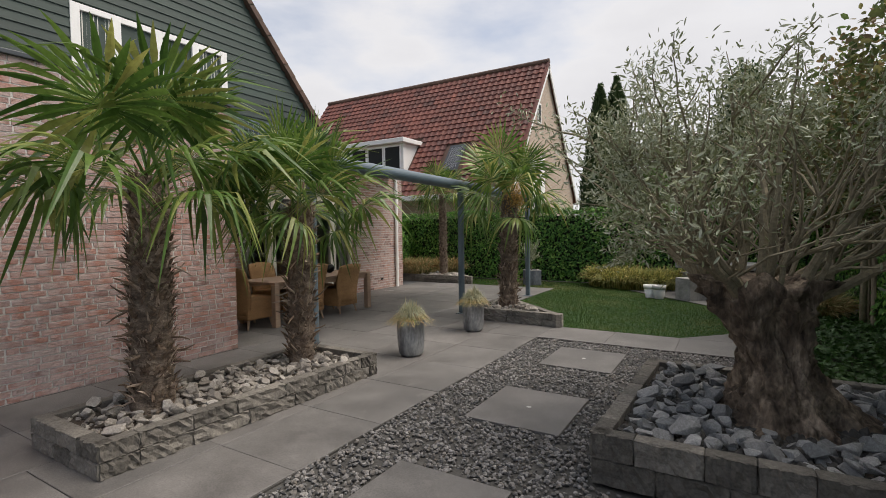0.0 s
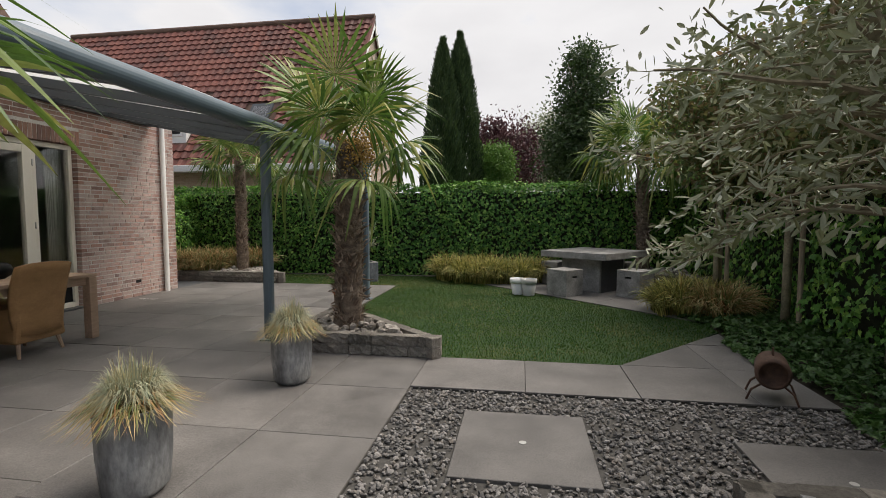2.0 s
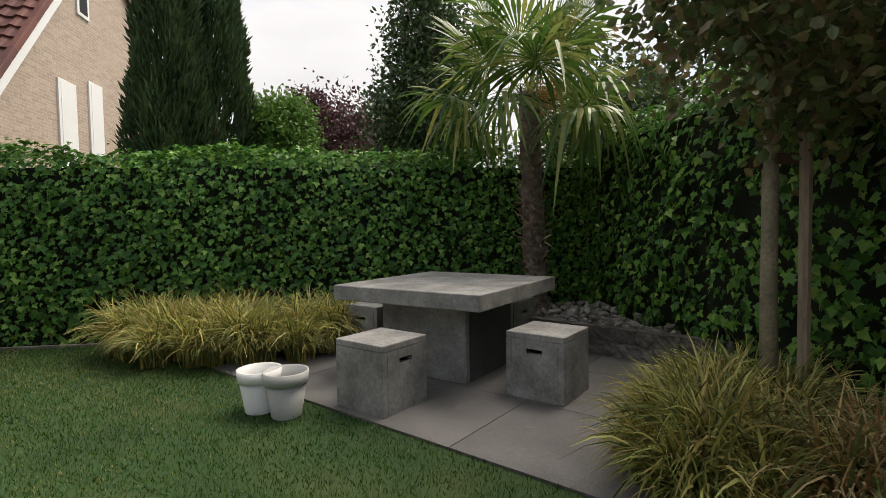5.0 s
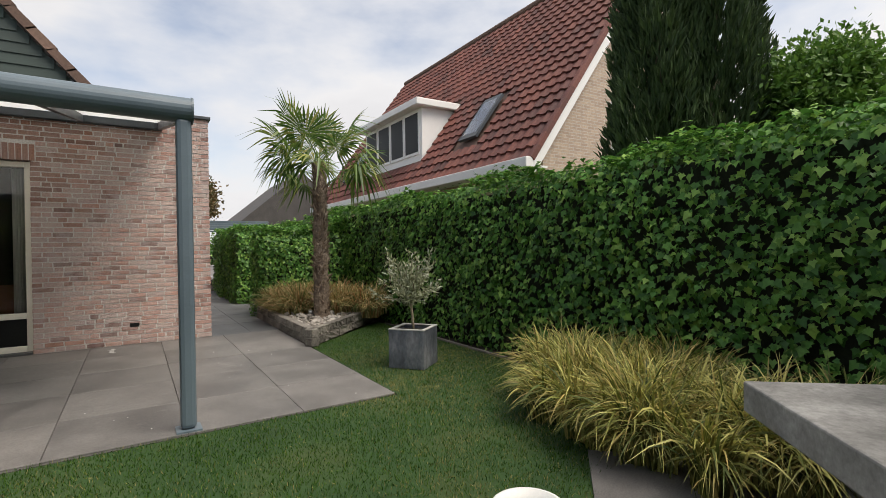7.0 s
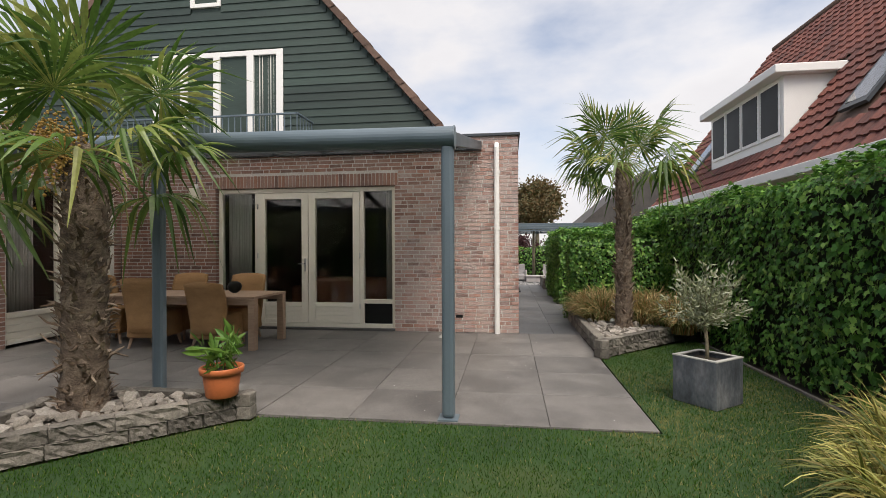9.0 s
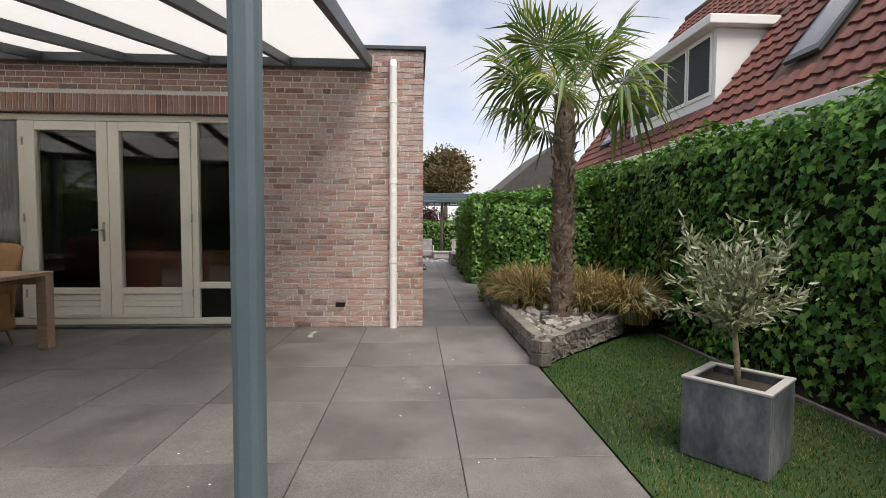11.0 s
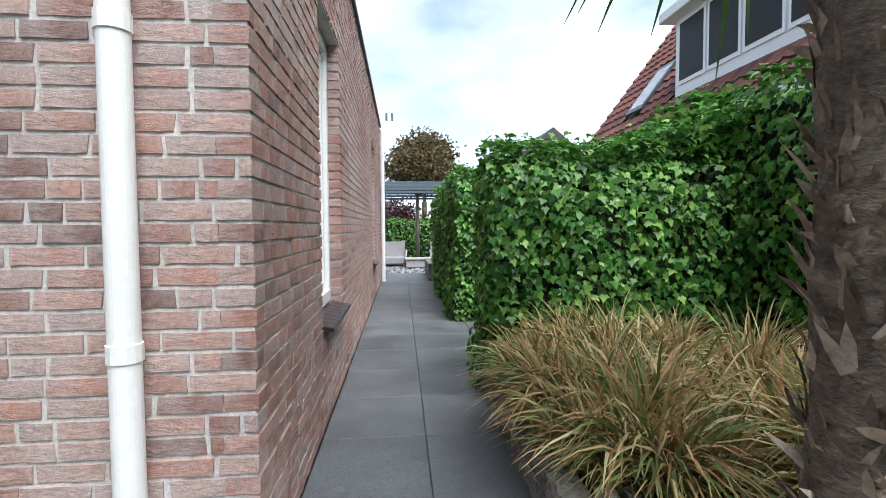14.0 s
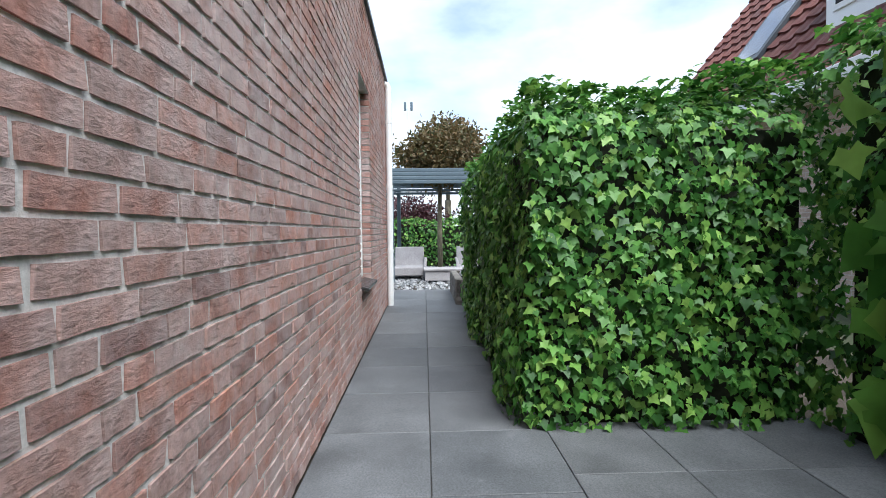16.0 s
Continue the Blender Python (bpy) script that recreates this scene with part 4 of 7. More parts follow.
# gable windows
for (ya, yb, za, zb) in ((20.81, 21.42, 2.2, 4.4), (21.9, 22.45, 2.2, 4.65), (21.6, 22.05, 6.0, 6.9)):
    w = part("window", boxes((NX1 - 0.13, NX1 - 0.08, ya, yb, za, zb), bevel=0.008), "white", nh)
    part("pane", boxes((NX1 - 0.085, NX1 - 0.075, ya + 0.08, yb - 0.08, za + 0.08, zb - 0.08)), "white" if zb < 5 else "black_panel", w)
# dormer
dx0, dx1, dyf, dz0, dz1 = -15.5, -11.5, 18.95, 3.85, 5.32
dyb = NE + (dz1 - NEZ) / NS
d = part("dormer", boxes((dx0, dx1, dyf, dyb + 0.4, dz0 - 0.1, dz1)), "white", nh)
part("dormer_roof", boxes((dx0 - 0.2, dx1 + 0.2, dyf - 0.28, dyb + 0.5, dz1 + 0.002, dz1 + 0.2), bevel=0.02), "white", d)
xs = [dx0 + 0.1 + (dx1 - dx0 - 0.2) * i / 4 for i in range(5)]
for a, b in zip(xs, xs[1:]):
    part("window", boxes((a + 0.03, b - 0.03, dyf - 0.03, dyf - 0.002, dz0 + 0.12, dz1 - 0.06), bevel=0.006), "white", d)
    part("pane", boxes((a + 0.09, b - 0.09, dyf - 0.036, dyf - 0.031, dz0 + 0.2, dz1 - 0.13)), "black_panel", d)
# roof lights
for (xa, xb, ya, yb) in ((-9.62, -8.88, 19.02, 19.9), (-17.6, -16.75, 18.95, 19.85)):
    s = part("roof_window", roof_box(xa, xb, ya, yb, 0.06, 0.13), "steel_dark", nh)
    part("pane", roof_box(xa + 0.08, xb - 0.08, ya + 0.08, yb - 0.08, 0.131, 0.136), "glass", s)
# roof tiles: pantiles with a rounded roll, in courses
TW, TL = 0.30, 0.32
rows = int((NR - NE) * math.hypot(1, NS) / TL)
cols = int((NX1 - NX0) / TW)
n_up = Vector((0, -NS, 1)).normalized()
along = Vector((0, 1, NS)).normalized()
prof = [(0.0, 0.012), (0.055, 0.045), (0.11, 0.03), (0.15, 0.006), (0.24, 0.0), (0.298, 0.012)]
tv = [(u, v * (TL + 0.02), h - 0.0 * v + (0.045 if v == 0 else 0.0)) for v in (0, 1) for u, h in prof] + [(u, 0.0, h + 0.005) for u, h in prof]
tf = [(i, i + 1, i + 7, i + 6) for i in range(5)] + [(i + 12, i + 13, i + 1, i) for i in range(5)]
P, near = [], []
for r in range(rows):
    for c in range(cols):
        p = Vector((NX1 - (c + 1) * TW, NE, NEZ)) + along * (r * TL)
        if dx0 - 0.05 < p.x + 0.15 < dx1 + 0.05 and dyf - 0.1 < p.y < dyb + 0.3:
            continue
        if any(xa - 0.2 < p.x + 0.1 < xb + 0.05 and ya - 0.15 < p.y < yb for xa, xb, ya, yb in ((-9.62, -8.88, 19.02, 19.9), (-17.6, -16.75, 18.95, 19.85))):
            continue
        (near if c < 14 and r < 21 else P).append(p)
R1 = np.array([[1, 0, 0], [0, along.y, n_up.y], [0, along.z, n_up.z]])
P = np.array(P)
me = scatter("roof_tiles", tv, tf, P, np.repeat(R1[None], len(P), 0), np.ones(len(P)))
tagged(mesh_part("roof_tiles", me, "tile", nh), kind="stuff")
tile_me = scatter("roof_tile", tv, tf, np.zeros((1, 3)), R1[None], np.ones(1))
tile_me.materials.append(M["tile"])
for p in near:
    ob = mesh_part("roof_tile", tile_me, None, nh)
    ob.location = p
# verge tiles along the gable edge
for r in range(rows):
    p = Vector((NX1 - 0.06, NE, NEZ)) + along * (r * TL)
    bm = boxes((0, 0.12, 0, TL + 0.03, -0.07, 0.05), bevel=0.015)
    ob = part("verge_tile", bm, "tile", nh)
    ob.matrix_local = Matrix.Translation(p) @ Matrix(R1.tolist()).to_4x4()

# far house beyond the path
fh = thing("far_house", (-33, 20.6, 0), "distant house with grey tiled roof and white eaves", "house")
part("wall", boxes((-4, 4, -3.2, 3.2, 0, 3.0)), "white", fh)
bm = bmesh.new()
q = [(-4.0, -3.8, 2.7), (-4.0, 3.8, 2.7), (-4.0, 0, 5.9), (4.2, -3.8, 2.7), (4.2, 3.8, 2.7), (4.2, 0, 5.9)]
v = [bm.verts.new(p) for p in q]
for f in ((0, 2, 1), (3, 4, 5), (0, 3, 5, 2), (1, 2, 5, 4), (0, 1, 4, 3)):
    bm.faces.new([v[i] for i in f])
part("roof", bm, "tile_grey", fh)
for y in (-1.5, 0.6):
    w = part("window", boxes((4.001, 4.04, y, y + 1.0, 1.0, 2.2), bevel=0.01), "white", fh)
    part("pane", boxes((4.041, 4.05, y + 0.08, y + 0.92, 1.08, 2.12)), "black_panel", w)

# ---- ivy hedges ----
IVY_V = [(0, -0.18, 0), (0.27, -0.42, 0.02), (0.40, -0.15, 0.06), (0.68, 0.05, -0.04), (0.37, 0.27, 0.06), (0, 0.92, -0.16), (-0.37, 0.27, 0.06), (-0.68, 0.05, -0.04), (-0.40, -0.15, 0.06), (-0.27, -0.42, 0.02), (0, 0.1, -0.04)]
IVY_F = [(10, 0, 1, 2), (10, 2, 3, 4), (10, 4, 5), (10, 5, 6), (10, 6, 7, 8), (10, 8, 9, 0)]


def ivy_box(name, x0, x1, y0, y1, top, faces, label, density=520, size=0.052, bulge=0.13, core_in=0.15, rise=0.0):
    """A clipped ivy hedge: near-black core as shade between leaves, and a coat of lobed leaves on the listed faces."""
    h = thing(name, ((x0 + x1) / 2, (y0 + y1) / 2, 0), label, "hedge", "ivy hedges")
    cx, cy = h.location.x, h.location.y
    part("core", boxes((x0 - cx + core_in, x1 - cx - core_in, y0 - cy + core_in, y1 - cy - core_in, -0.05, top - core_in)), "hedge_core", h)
    P, N = [], []
    for f in faces:
        if f in "xX":
            a, b, nn = (y0, y1), (0.0, top), np.array([1.0 if f == "X" else -1.0, 0, 0.25])
        elif f in "yY":
            a, b, nn = (x0, x1), (0.0, top), np.array([0, 1.0 if f == "Y" else -1.0, 0.25])
        else:
            a, b, nn = (x0, x1), (y0, y1), np.array([0, 0, 1.0])
        n = int((a[1] - a[0]) * (b[1] - b[0]) * density)
        u, v = np.random.uniform(a[0], a[1], n), np.random.uniform(b[0], b[1], n)
        # rounded, uneven surface
        wob = bulge * (0.5 * np.sin(u * 3.1 + v * 1.7) + 0.35 * np.sin(u * 7.3 - v * 5.1) + 0.3 * np.sin(u * 15.1 + v * 11.3)) * 0.5
        depth = wob + 0.05 - np.random.exponential(0.065, n)
        if f == "X":
            p = np.stack([x1 + depth, u, v], 1)
        elif f == "x":
            p = np.stack([x0 - depth, u, v], 1)
        elif f == "Y":
            p = np.stack([u, y1 + depth, v], 1)
        elif f == "y":
            p = np.stack([u, y0 - depth, v], 1)
        else:
            p = np.stack([u, v, top + np.minimum(depth, 0.05) + np.random.exponential(0.018, n)], 1)
        p[:, 2] += rise * (p[:, 1] - y0) * np.clip(p[:, 2] / top, 0, 1) + 0.05 * np.sin(p[:, 0] * 2.3 + p[:, 1] * 3.9) * (p[:, 2] > top - 0.3)
        if f != "t":
            lean = np.clip((p[:, 2] - (top - 0.22)) / 0.22, 0, 1)
            inw = 0.16 * lean ** 2
            p[:, 0] -= nn[0] * inw
            p[:, 1] -= nn[1] * inw
            keep = np.random.rand(n) > 0.25 * (p[:, 2] < 0.15)
            p = p[keep]
            nv = np.repeat(nn[None], len(p), 0)
            nv[:, 2] += lean[keep] * 0.9
        else:
            nv = np.repeat(nn[None], len(p), 0)
        P.append(p)
        nv[:, 2] += 0.12
        N.append(nv + np.random.normal(0, 0.36, (len(p), 3)))
    P, N = np.concatenate(P), np.concatenate(N)
    P -= np.array([cx, cy, 0])
    n = len(P)
    spin = np.pi + np.random.normal(0, 0.55, n)
    me = scatter("leaves", IVY_V, IVY_F, P, facing(N, spin), size * np.random.uniform(0.6, 1.35, n))
    tagged(mesh_part("leaves", me, "ivy", h, smooth=True), kind="stuff")
    return h


ivy_box("ivy_hedge", -9.6, 3.2, 15.52, 16.4, 2.05, "yt", "long clipped ivy hedge with glossy green lobed leaves", 720, 0.05)
ivy_box("ivy_hedge", 2.55, 3.4, 1.0, 15.6, 2.25, "xt", "shaded clipped ivy hedge along the garden edge", 380, 0.056)
ivy_box("ivy_hedge", -9.30, -8.72, 13.80, 15.6, 1.56, "xXyt", "ivy hedge block jutting out beside the path", 1500, 0.043, rise=0.15)
ivy_box("ivy_hedge", -15.2, -11.38, 13.88, 15.6, 1.74, "Xyt", "ivy hedge block ending at a paved alcove", 1250, 0.046, rise=0.06)
ivy_box("ivy_hedge", -11.45, -9.3, 15.42, 16.0, 2.02, "yt", "ivy hedge at the back of the paved alcove", 700, 0.05)


# ---- raised beds of split-face blocks, with rubble rock ----
def rough_block(l, h, d, seed):
    rnd = random.Random(seed)
    bm = boxes((0, l, 0, d, 0, h), bevel=0.008)
    bmesh.ops.subdivide_edges(bm, edges=[e for e in bm.edges if e.calc_length() > 0.2], cuts=9, use_grid_fill=True)
    bmesh.ops.subdivide_edges(bm, edges=[e for e in bm.edges if abs(e.verts[0].co.z - e.verts[1].co.z) > 0.04], cuts=2, use_grid_fill=True)
    for v in bm.verts:
        if v.co.y < 0.02:
            v.co.y += rnd.uniform(-0.016, 0.008)
        v.co.x += rnd.uniform(-0.002, 0.002)
    me = bpy.data.meshes.new("block")
    bm.to_mesh(me)
    bm.free()
    me.materials.append(M["block"])
    return me


BLOCKS = {(l, h): [rough_block(l - 0.002, h - 0.002, 0.10, i * 7 + int(l * 100)) for i in range(4)] for l in (0.36, 0.46, 0.24) for h in (0.11, 0.15)}
ROCKS = []
for i in range(8):
    rnd = random.Random(40 + i)
    bm = bmesh.new()
    sc = (rnd.uniform(0.9, 1.3), rnd.uniform(0.65, 0.95), rnd.uniform(0.5, 0.75))
    for _ in range(13):
        d = Vector((rnd.gauss(0, 1), rnd.gauss(0, 1), rnd.gauss(0, 1))).normalized() * rnd.uniform(0.8, 1.08)
        bm.verts.new((d.x * sc[0], d.y * sc[1], d.z * sc[2]))
    hull = bmesh.ops.convex_hull(bm, input=bm.verts[:])
    bmesh.ops.delete(bm, geom=[v for v in bm.verts if not v.link_faces], context="VERTS")
    bmesh.ops.bevel(bm, geom=bm.edges[:], offset=0.025, segments=1, affect="EDGES")
    for nm in ("rock", "rock_warm"):
        me = bpy.data.meshes.new("rock")
        bm.to_mesh(me)
        me.materials.append(M[nm])
        ROCKS.append((nm, me))
    bm.free()


def raised_bed(label, corners, height, rock_mat, n_rocks, rock_size, walls=None, avoid=(), fill=None):
    """A raised bed: blocks along the listed sides of the polygon (counter-clockwise), soil and rocks inside."""
    cx, cy = sum(c[0] for c in corners) / len(corners), sum(c[1] for c in corners) / len(corners)
    bed = thing("raised_bed", (cx, cy, 0), label, "planter", "raised beds")
    rnd = random.Random(int(cx * 100) + 5)
    hcourse = height / 2
    key_h = 0.11 if hcourse < 0.13 else 0.15
    n = len(corners)
    for i in (walls if walls is not None else range(n)):
        a, b = Vector((*corners[i], 0)), Vector((*corners[(i + 1) % n], 0))
        L, dirn = (b - a).length, (b - a).normalized()
        ang = math.atan2(dirn.y, dirn.x)
        for c in range(2):
            s = 0.0
            first = True
            while s < L - 0.05:
                l = rnd.choice((0.36, 0.46, 0.24)) if not first or c != 1 else 0.24
                first = False
                use = min(l, L - s)
                ob = mesh_part("block", rnd.choice(BLOCKS[(l, key_h)]), None, bed)
                ob.matrix_local = Matrix.Translation(a + dirn * s - Vector((cx, cy, 0)) + Vector((0, 0, c * hcourse))) @ Matrix.Rotation(ang, 4, "Z") @ Matrix.Diagonal((use / l, 1, hcourse / key_h, 1))
                s += l
    bm = bmesh.new()
    poly_prism(bm, [((x - cx) * 0.94, (y - cy) * 0.94) for x, y in corners], -0.04, height - 0.06)
    part("soil", bm, "soil", bed)
    xs, ys = [c[0] for c in corners], [c[1] for c in corners]
    made = tries = 0
    seats = []
    area = fill or [((x - cx) * 0.84 + cx, (y - cy) * 0.84 + cy) for x, y in corners]
    while made < n_rocks and tries < 20000:
        tries += 1
        x, y = rnd.uniform(min(xs), max(xs)), rnd.uniform(min(ys), max(ys))
        if not inside(np.array([x]), np.array([y]), area)[0] or any((x - p[0]) ** 2 + (y - p[1]) ** 2 < p[2] ** 2 for p in avoid):
            continue
        # keep the top stones apart so that they spread evenly
        s = rnd.uniform(*rock_size)
        if tries < 9000 and any((x - q[0]) ** 2 + (y - q[1]) ** 2 < (0.68 * (s + q[2])) ** 2 for q in seats[-(n_rocks // 2):]):
            continue
        seats.append((x, y, s))
        me = rnd.choice([m for nm, m in ROCKS if nm == rock_mat])
        ob = mesh_part("rock", me, None, bed)
        layer = 0.5 if made > n_rocks * 0.55 else 0.0
        ob.matrix_local = Matrix.Translation((x - cx, y - cy, height - 0.05 + s * (0.2 + layer))) @ Euler((rnd.uniform(-0.5, 0.5), rnd.uniform(-0.5, 0.5), rnd.uniform(0, 6.28))).to_matrix().to_4x4() @ Matrix.Diagonal((s, s, s, 1))
        made += 1
    # small rubble that fills the gaps; between grey rocks coloured dark as shade
    rs = np.random.RandomState(int(abs(cx) * 100))
    m = 2600
    px, py = rs.uniform(min(xs), max(xs), m), rs.uniform(min(ys), max(ys), m)
    wide = fill or [((x - cx) * 0.9 + cx, (y - cy) * 0.88 + cy) for x, y in corners]
    ok = inside(px, py, wide)
    px, py = px[ok], py[ok]
    m = len(px)
    sz = rs.uniform(0.45, 0.95, m) * rock_size[0]
    P = np.stack([px - cx, py - cy, height - 0.085 + rs.uniform(0, 0.02, m)], 1)
    me = scatter("rubble", ICO, ICO_F, P, rot_mats(rs.rand(m) * 6, rs.rand(m) * 6, rs.rand(m) * 6), np.stack([sz * 1.3, sz, sz * 0.75], 1), 0.22)
    tagged(mesh_part("rubble", me, rock_mat if rock_mat == "rock_warm" else "sand", bed), kind="stuff")
    return bed


raised_bed("low split-block bed with beige rubble around two palms", [(-3.55, 3.17), (-2.58, 3.17), (-2.50, 5.78), (-3.5, 5.78)], 0.23, "rock_warm", 290, (0.03, 0.08), avoid=[(-3.1, 3.78, 0.15), (-3.12, 5.3, 0.13)])
raised_bed("raised block bed with grey slate rock under an old olive", [(0.04, 4.66), (2.3, 4.66), (2.3, 6.58), (0.10, 6.58)], 0.31, "rock", 300, (0.05, 0.105), avoid=[(1.13, 5.6, 0.47)])
raised_bed("triangular block bed with beige rubble around a palm", [(-3.12, 9.05), (-1.5, 9.05), (-3.12, 10.62)], 0.205, "rock_warm", 150, (0.035, 0.085), avoid=[(-2.6, 9.55, 0.17)], fill=[(-2.99, 9.17), (-1.82, 9.17), (-2.99, 10.33)])
raised_bed("triangular block bed with rubble, sedge and a palm", [(-5.55, 13.78), (-7.1, 15.35), (-8.75, 15.35), (-8.75, 13.78)], 0.22, "rock_warm", 230, (0.035, 0.075), walls=[0, 3], avoid=[(-6.78, 14.33, 0.16)], fill=[(-5.85, 13.91), (-7.05, 15.15), (-7.35, 15.15), (-7.35, 13.91)])
raised_bed("corner block bed with grey rubble under a palm", [(2.65, 13.15), (2.65, 15.5), (1.0, 15.5), (1.0, 15.15)], 0.26, "rock_warm", 110, (0.035, 0.085), walls=[3], avoid=[(1.85, 15.2, 0.16)], fill=[(2.55, 13.5), (2.55, 15.4), (1.25, 15.4)])
raised_bed("low block bed at the end of the path", [(-17.3, 13.8), (-15.7, 13.8), (-15.7, 15.2), (-17.3, 15.2)], 0.36, "rock", 60, (0.03, 0.07))


# ---- windmill palms ----
def fan_leaf(seed, segs=26, length=0.52, droop=0.35, petiole=0.45):
    """One palm frond along +x: stalk and a pleated fan of narrow drooping segments."""
    rnd = random.Random(seed)
    V, F = [], []

    def strip(pts):
        b = len(V)
        for (c, w, up, side) in pts:
            V.extend([c - side * w, c + up * w * 0.55, c + side * w])
        for i in range(len(pts) - 1):
            k = b + 3 * i
            F.append((k, k + 1, k + 4, k + 3))
            F.append((k + 1, k + 2, k + 5, k + 4))
    st = []
    for i in range(5):
        f = i / 4
        st.append((Vector((petiole * f, 0, -0.10 * f * f)), 0.011 * (1 - 0.35 * f), Vector((0, 0, 1)), Vector((0, 1, 0))))
    strip(st)
    hub = Vector((petiole, 0, -0.10))
    for i in range(segs):
        a = radians(-148 + 296 * (i + 0.5) / segs)
        L = length * (1.0 - 0.26 * (abs(a) / radians(148)) ** 2) * rnd.uniform(0.9, 1.06)
        d = Vector((math.cos(a), math.sin(a), 0.14 * math.cos(a) + 0.05))
        side = Vector((-math.sin(a), math.cos(a), 0))
        dr = droop * rnd.uniform(0.6, 1.4)
        kink = rnd.random() < 0.25 + 0.5 * droop
        fold = rnd.uniform(0.55, 0.75)
        pts = []
        for j in range(8):
            f = j / 7
            w = 0.049 * f * length * 1.12 if f < 0.45 else 0.0235 * (length / 0.56) * (1 - ((f - 0.45) / 0.55) ** 1.5) + 0.0012
            sag = dr * L * f ** 2.4
            if kink and f > fold:
                sag += (f - fold) * L * 1.5
            c = hub + d * (L * f * (1 - 0.2 * dr * f)) + Vector((-0.10 * droop * f * f, 0, -sag))
            pts.append((c, w, Vector((0, 0, 0.9 if i % 2 else 0.25)), side))
        strip(pts)
    me = bpy.data.meshes.new("frond")
    me.from_pydata([tuple(v) for v in V], [], F)
    me.materials.append(M["palm"])
    return me


FANS = [fan_leaf(i, 30, 0.56, d, 0.60) for i, d in enumerate((0.06, 0.16, 0.28, 0.42, 0.6))]


def palm(place, height, lean, r0, r1, fronds, size, label, seed, stubs=120, flower=False, low=86, shag=1.0):
    rnd = random.Random(seed)
    p = thing("palm_tree", place, label, "palm", "windmill palms")
    bm = bmesh.new()
    n, rings = 18, 26
    prev = None
    for j in range(rings + 1):
        f = j / rings
        c = Vector((lean[0] * f, lean[1] * f, -0.08 + (height + 0.08) * f))
        ring = []
        for i in range(n):
            a = 2 * math.pi * i / n
            r = (r0 + (r1 - r0) * f) * (1 + 0.18 * max(0, 0.12 - f) / 0.12) * (1 + 0.08 * noise.noise(Vector((math.cos(a) * 2.2, math.sin(a) * 2.2, f * height * 7 + seed))) + 0.06 * math.sin(f * height * 55 + 1.5 * a))
            ring.append(bm.verts.new(c + Vector((r * math.cos(a), r * math.sin(a), 0))))
        if prev:
            for i in range(n):
                bm.faces.new((prev[i], prev[(i + 1) % n], ring[(i + 1) % n], ring[i]))
        prev = ring
    bm.faces.new(prev)
    part("trunk", bm, "palm_trunk", p, smooth=True)
    # old leaf bases and matted fibre
    sv = [(-0.12, 0, 0), (0.12, 0, 0), (0.10, 0.05, 0.5), (-0.10, 0.05, 0.5), (0.0, 0.35, 1.0), (0, 0.10, 0.25)]
    sf = [(0, 1, 5), (1, 2, 5), (2, 3, 5), (3, 0, 5), (3, 2, 4)]
    m = stubs * 5
    f = np.random.RandomState(seed).uniform(0.02, 1.0, m)
    rs = np.random.RandomState(seed + 1)
    a = rs.uniform(0, 2 * np.pi, m)
    r = (r0 + (r1 - r0) * f) * 1.0
    P = np.stack([lean[0] * f + r * np.cos(a), lean[1] * f + r * np.sin(a), height * f], 1)
    up = rs.uniform(-0.35, 1.0, m)
    yaw = a - np.pi / 2 + rs.normal(0, 0.5, m)
    R = rot_mats(yaw, rs.normal(0, 0.45, m), -0.5 * (1 - up))
    me = scatter("fibre", sv, sf, P, R, np.stack([rs.uniform(0.05, 0.16, m), shag * rs.uniform(0.05, 0.14, m), rs.uniform(0.05, 0.13, m)], 1))
    tagged(mesh_part("fibre", me, "fibre", p), kind="stuff")
    for i in range(stubs // 4):
        ff = rs.uniform(0.03, 0.75)
        aa = rs.uniform(0, 6.28)
        rr = (r0 + (r1 - r0) * ff)
        c = Vector((lean[0] * ff + rr * math.cos(aa), lean[1] * ff + rr * math.sin(aa), height * ff))
        bm = bmesh.new()
        dirn = Vector((math.cos(aa), math.sin(aa), rs.uniform(-0.5, 0.7)))
        L = rs.uniform(0.06, 0.17) * shag
        tube(bm, [c - dirn * 0.02, c + dirn * L * 0.6, c + dirn * L + Vector((0, 0, rs.uniform(-0.02, 0.04)))], [0.011, 0.008, 0.004], 5)
        part("leaf_stub", bm, "fibre", p)
    top = Vector((lean[0], lean[1], height))
    for i in range(fronds):
        g = (i + 0.5) / fronds
        el = radians(80 - low * g ** 0.9 + rnd.uniform(-9, 9))
        az = i * 2.39996 + rnd.uniform(-0.25, 0.25)
        me = FANS[min(4, int(g * 4.2 + rnd.uniform(0, 0.9)))]
        ob = mesh_part("frond", me, None, p)
        s = size * rnd.uniform(0.85, 1.12) * (0.75 if g < 0.12 else 1)
        ob.matrix_local = Matrix.Translation(top + Vector((0, 0, 0.10 - 0.30 * g))) @ Matrix.Rotation(az, 4, "Z") @ Matrix.Rotation(-el, 4, "Y") @ Matrix.Rotation(rnd.uniform(-0.35, 0.35), 4, "X") @ Matrix.Diagonal((s, s, s, 1))
    if flower:
        m = 900
        fr = np.random.RandomState(seed + 9)
        P = np.stack([lean[0] + fr.normal(0.16, 0.10, m), lean[1] + fr.normal(-0.10, 0.10, m), height - 0.05 + fr.normal(0, 0.12, m)], 1)
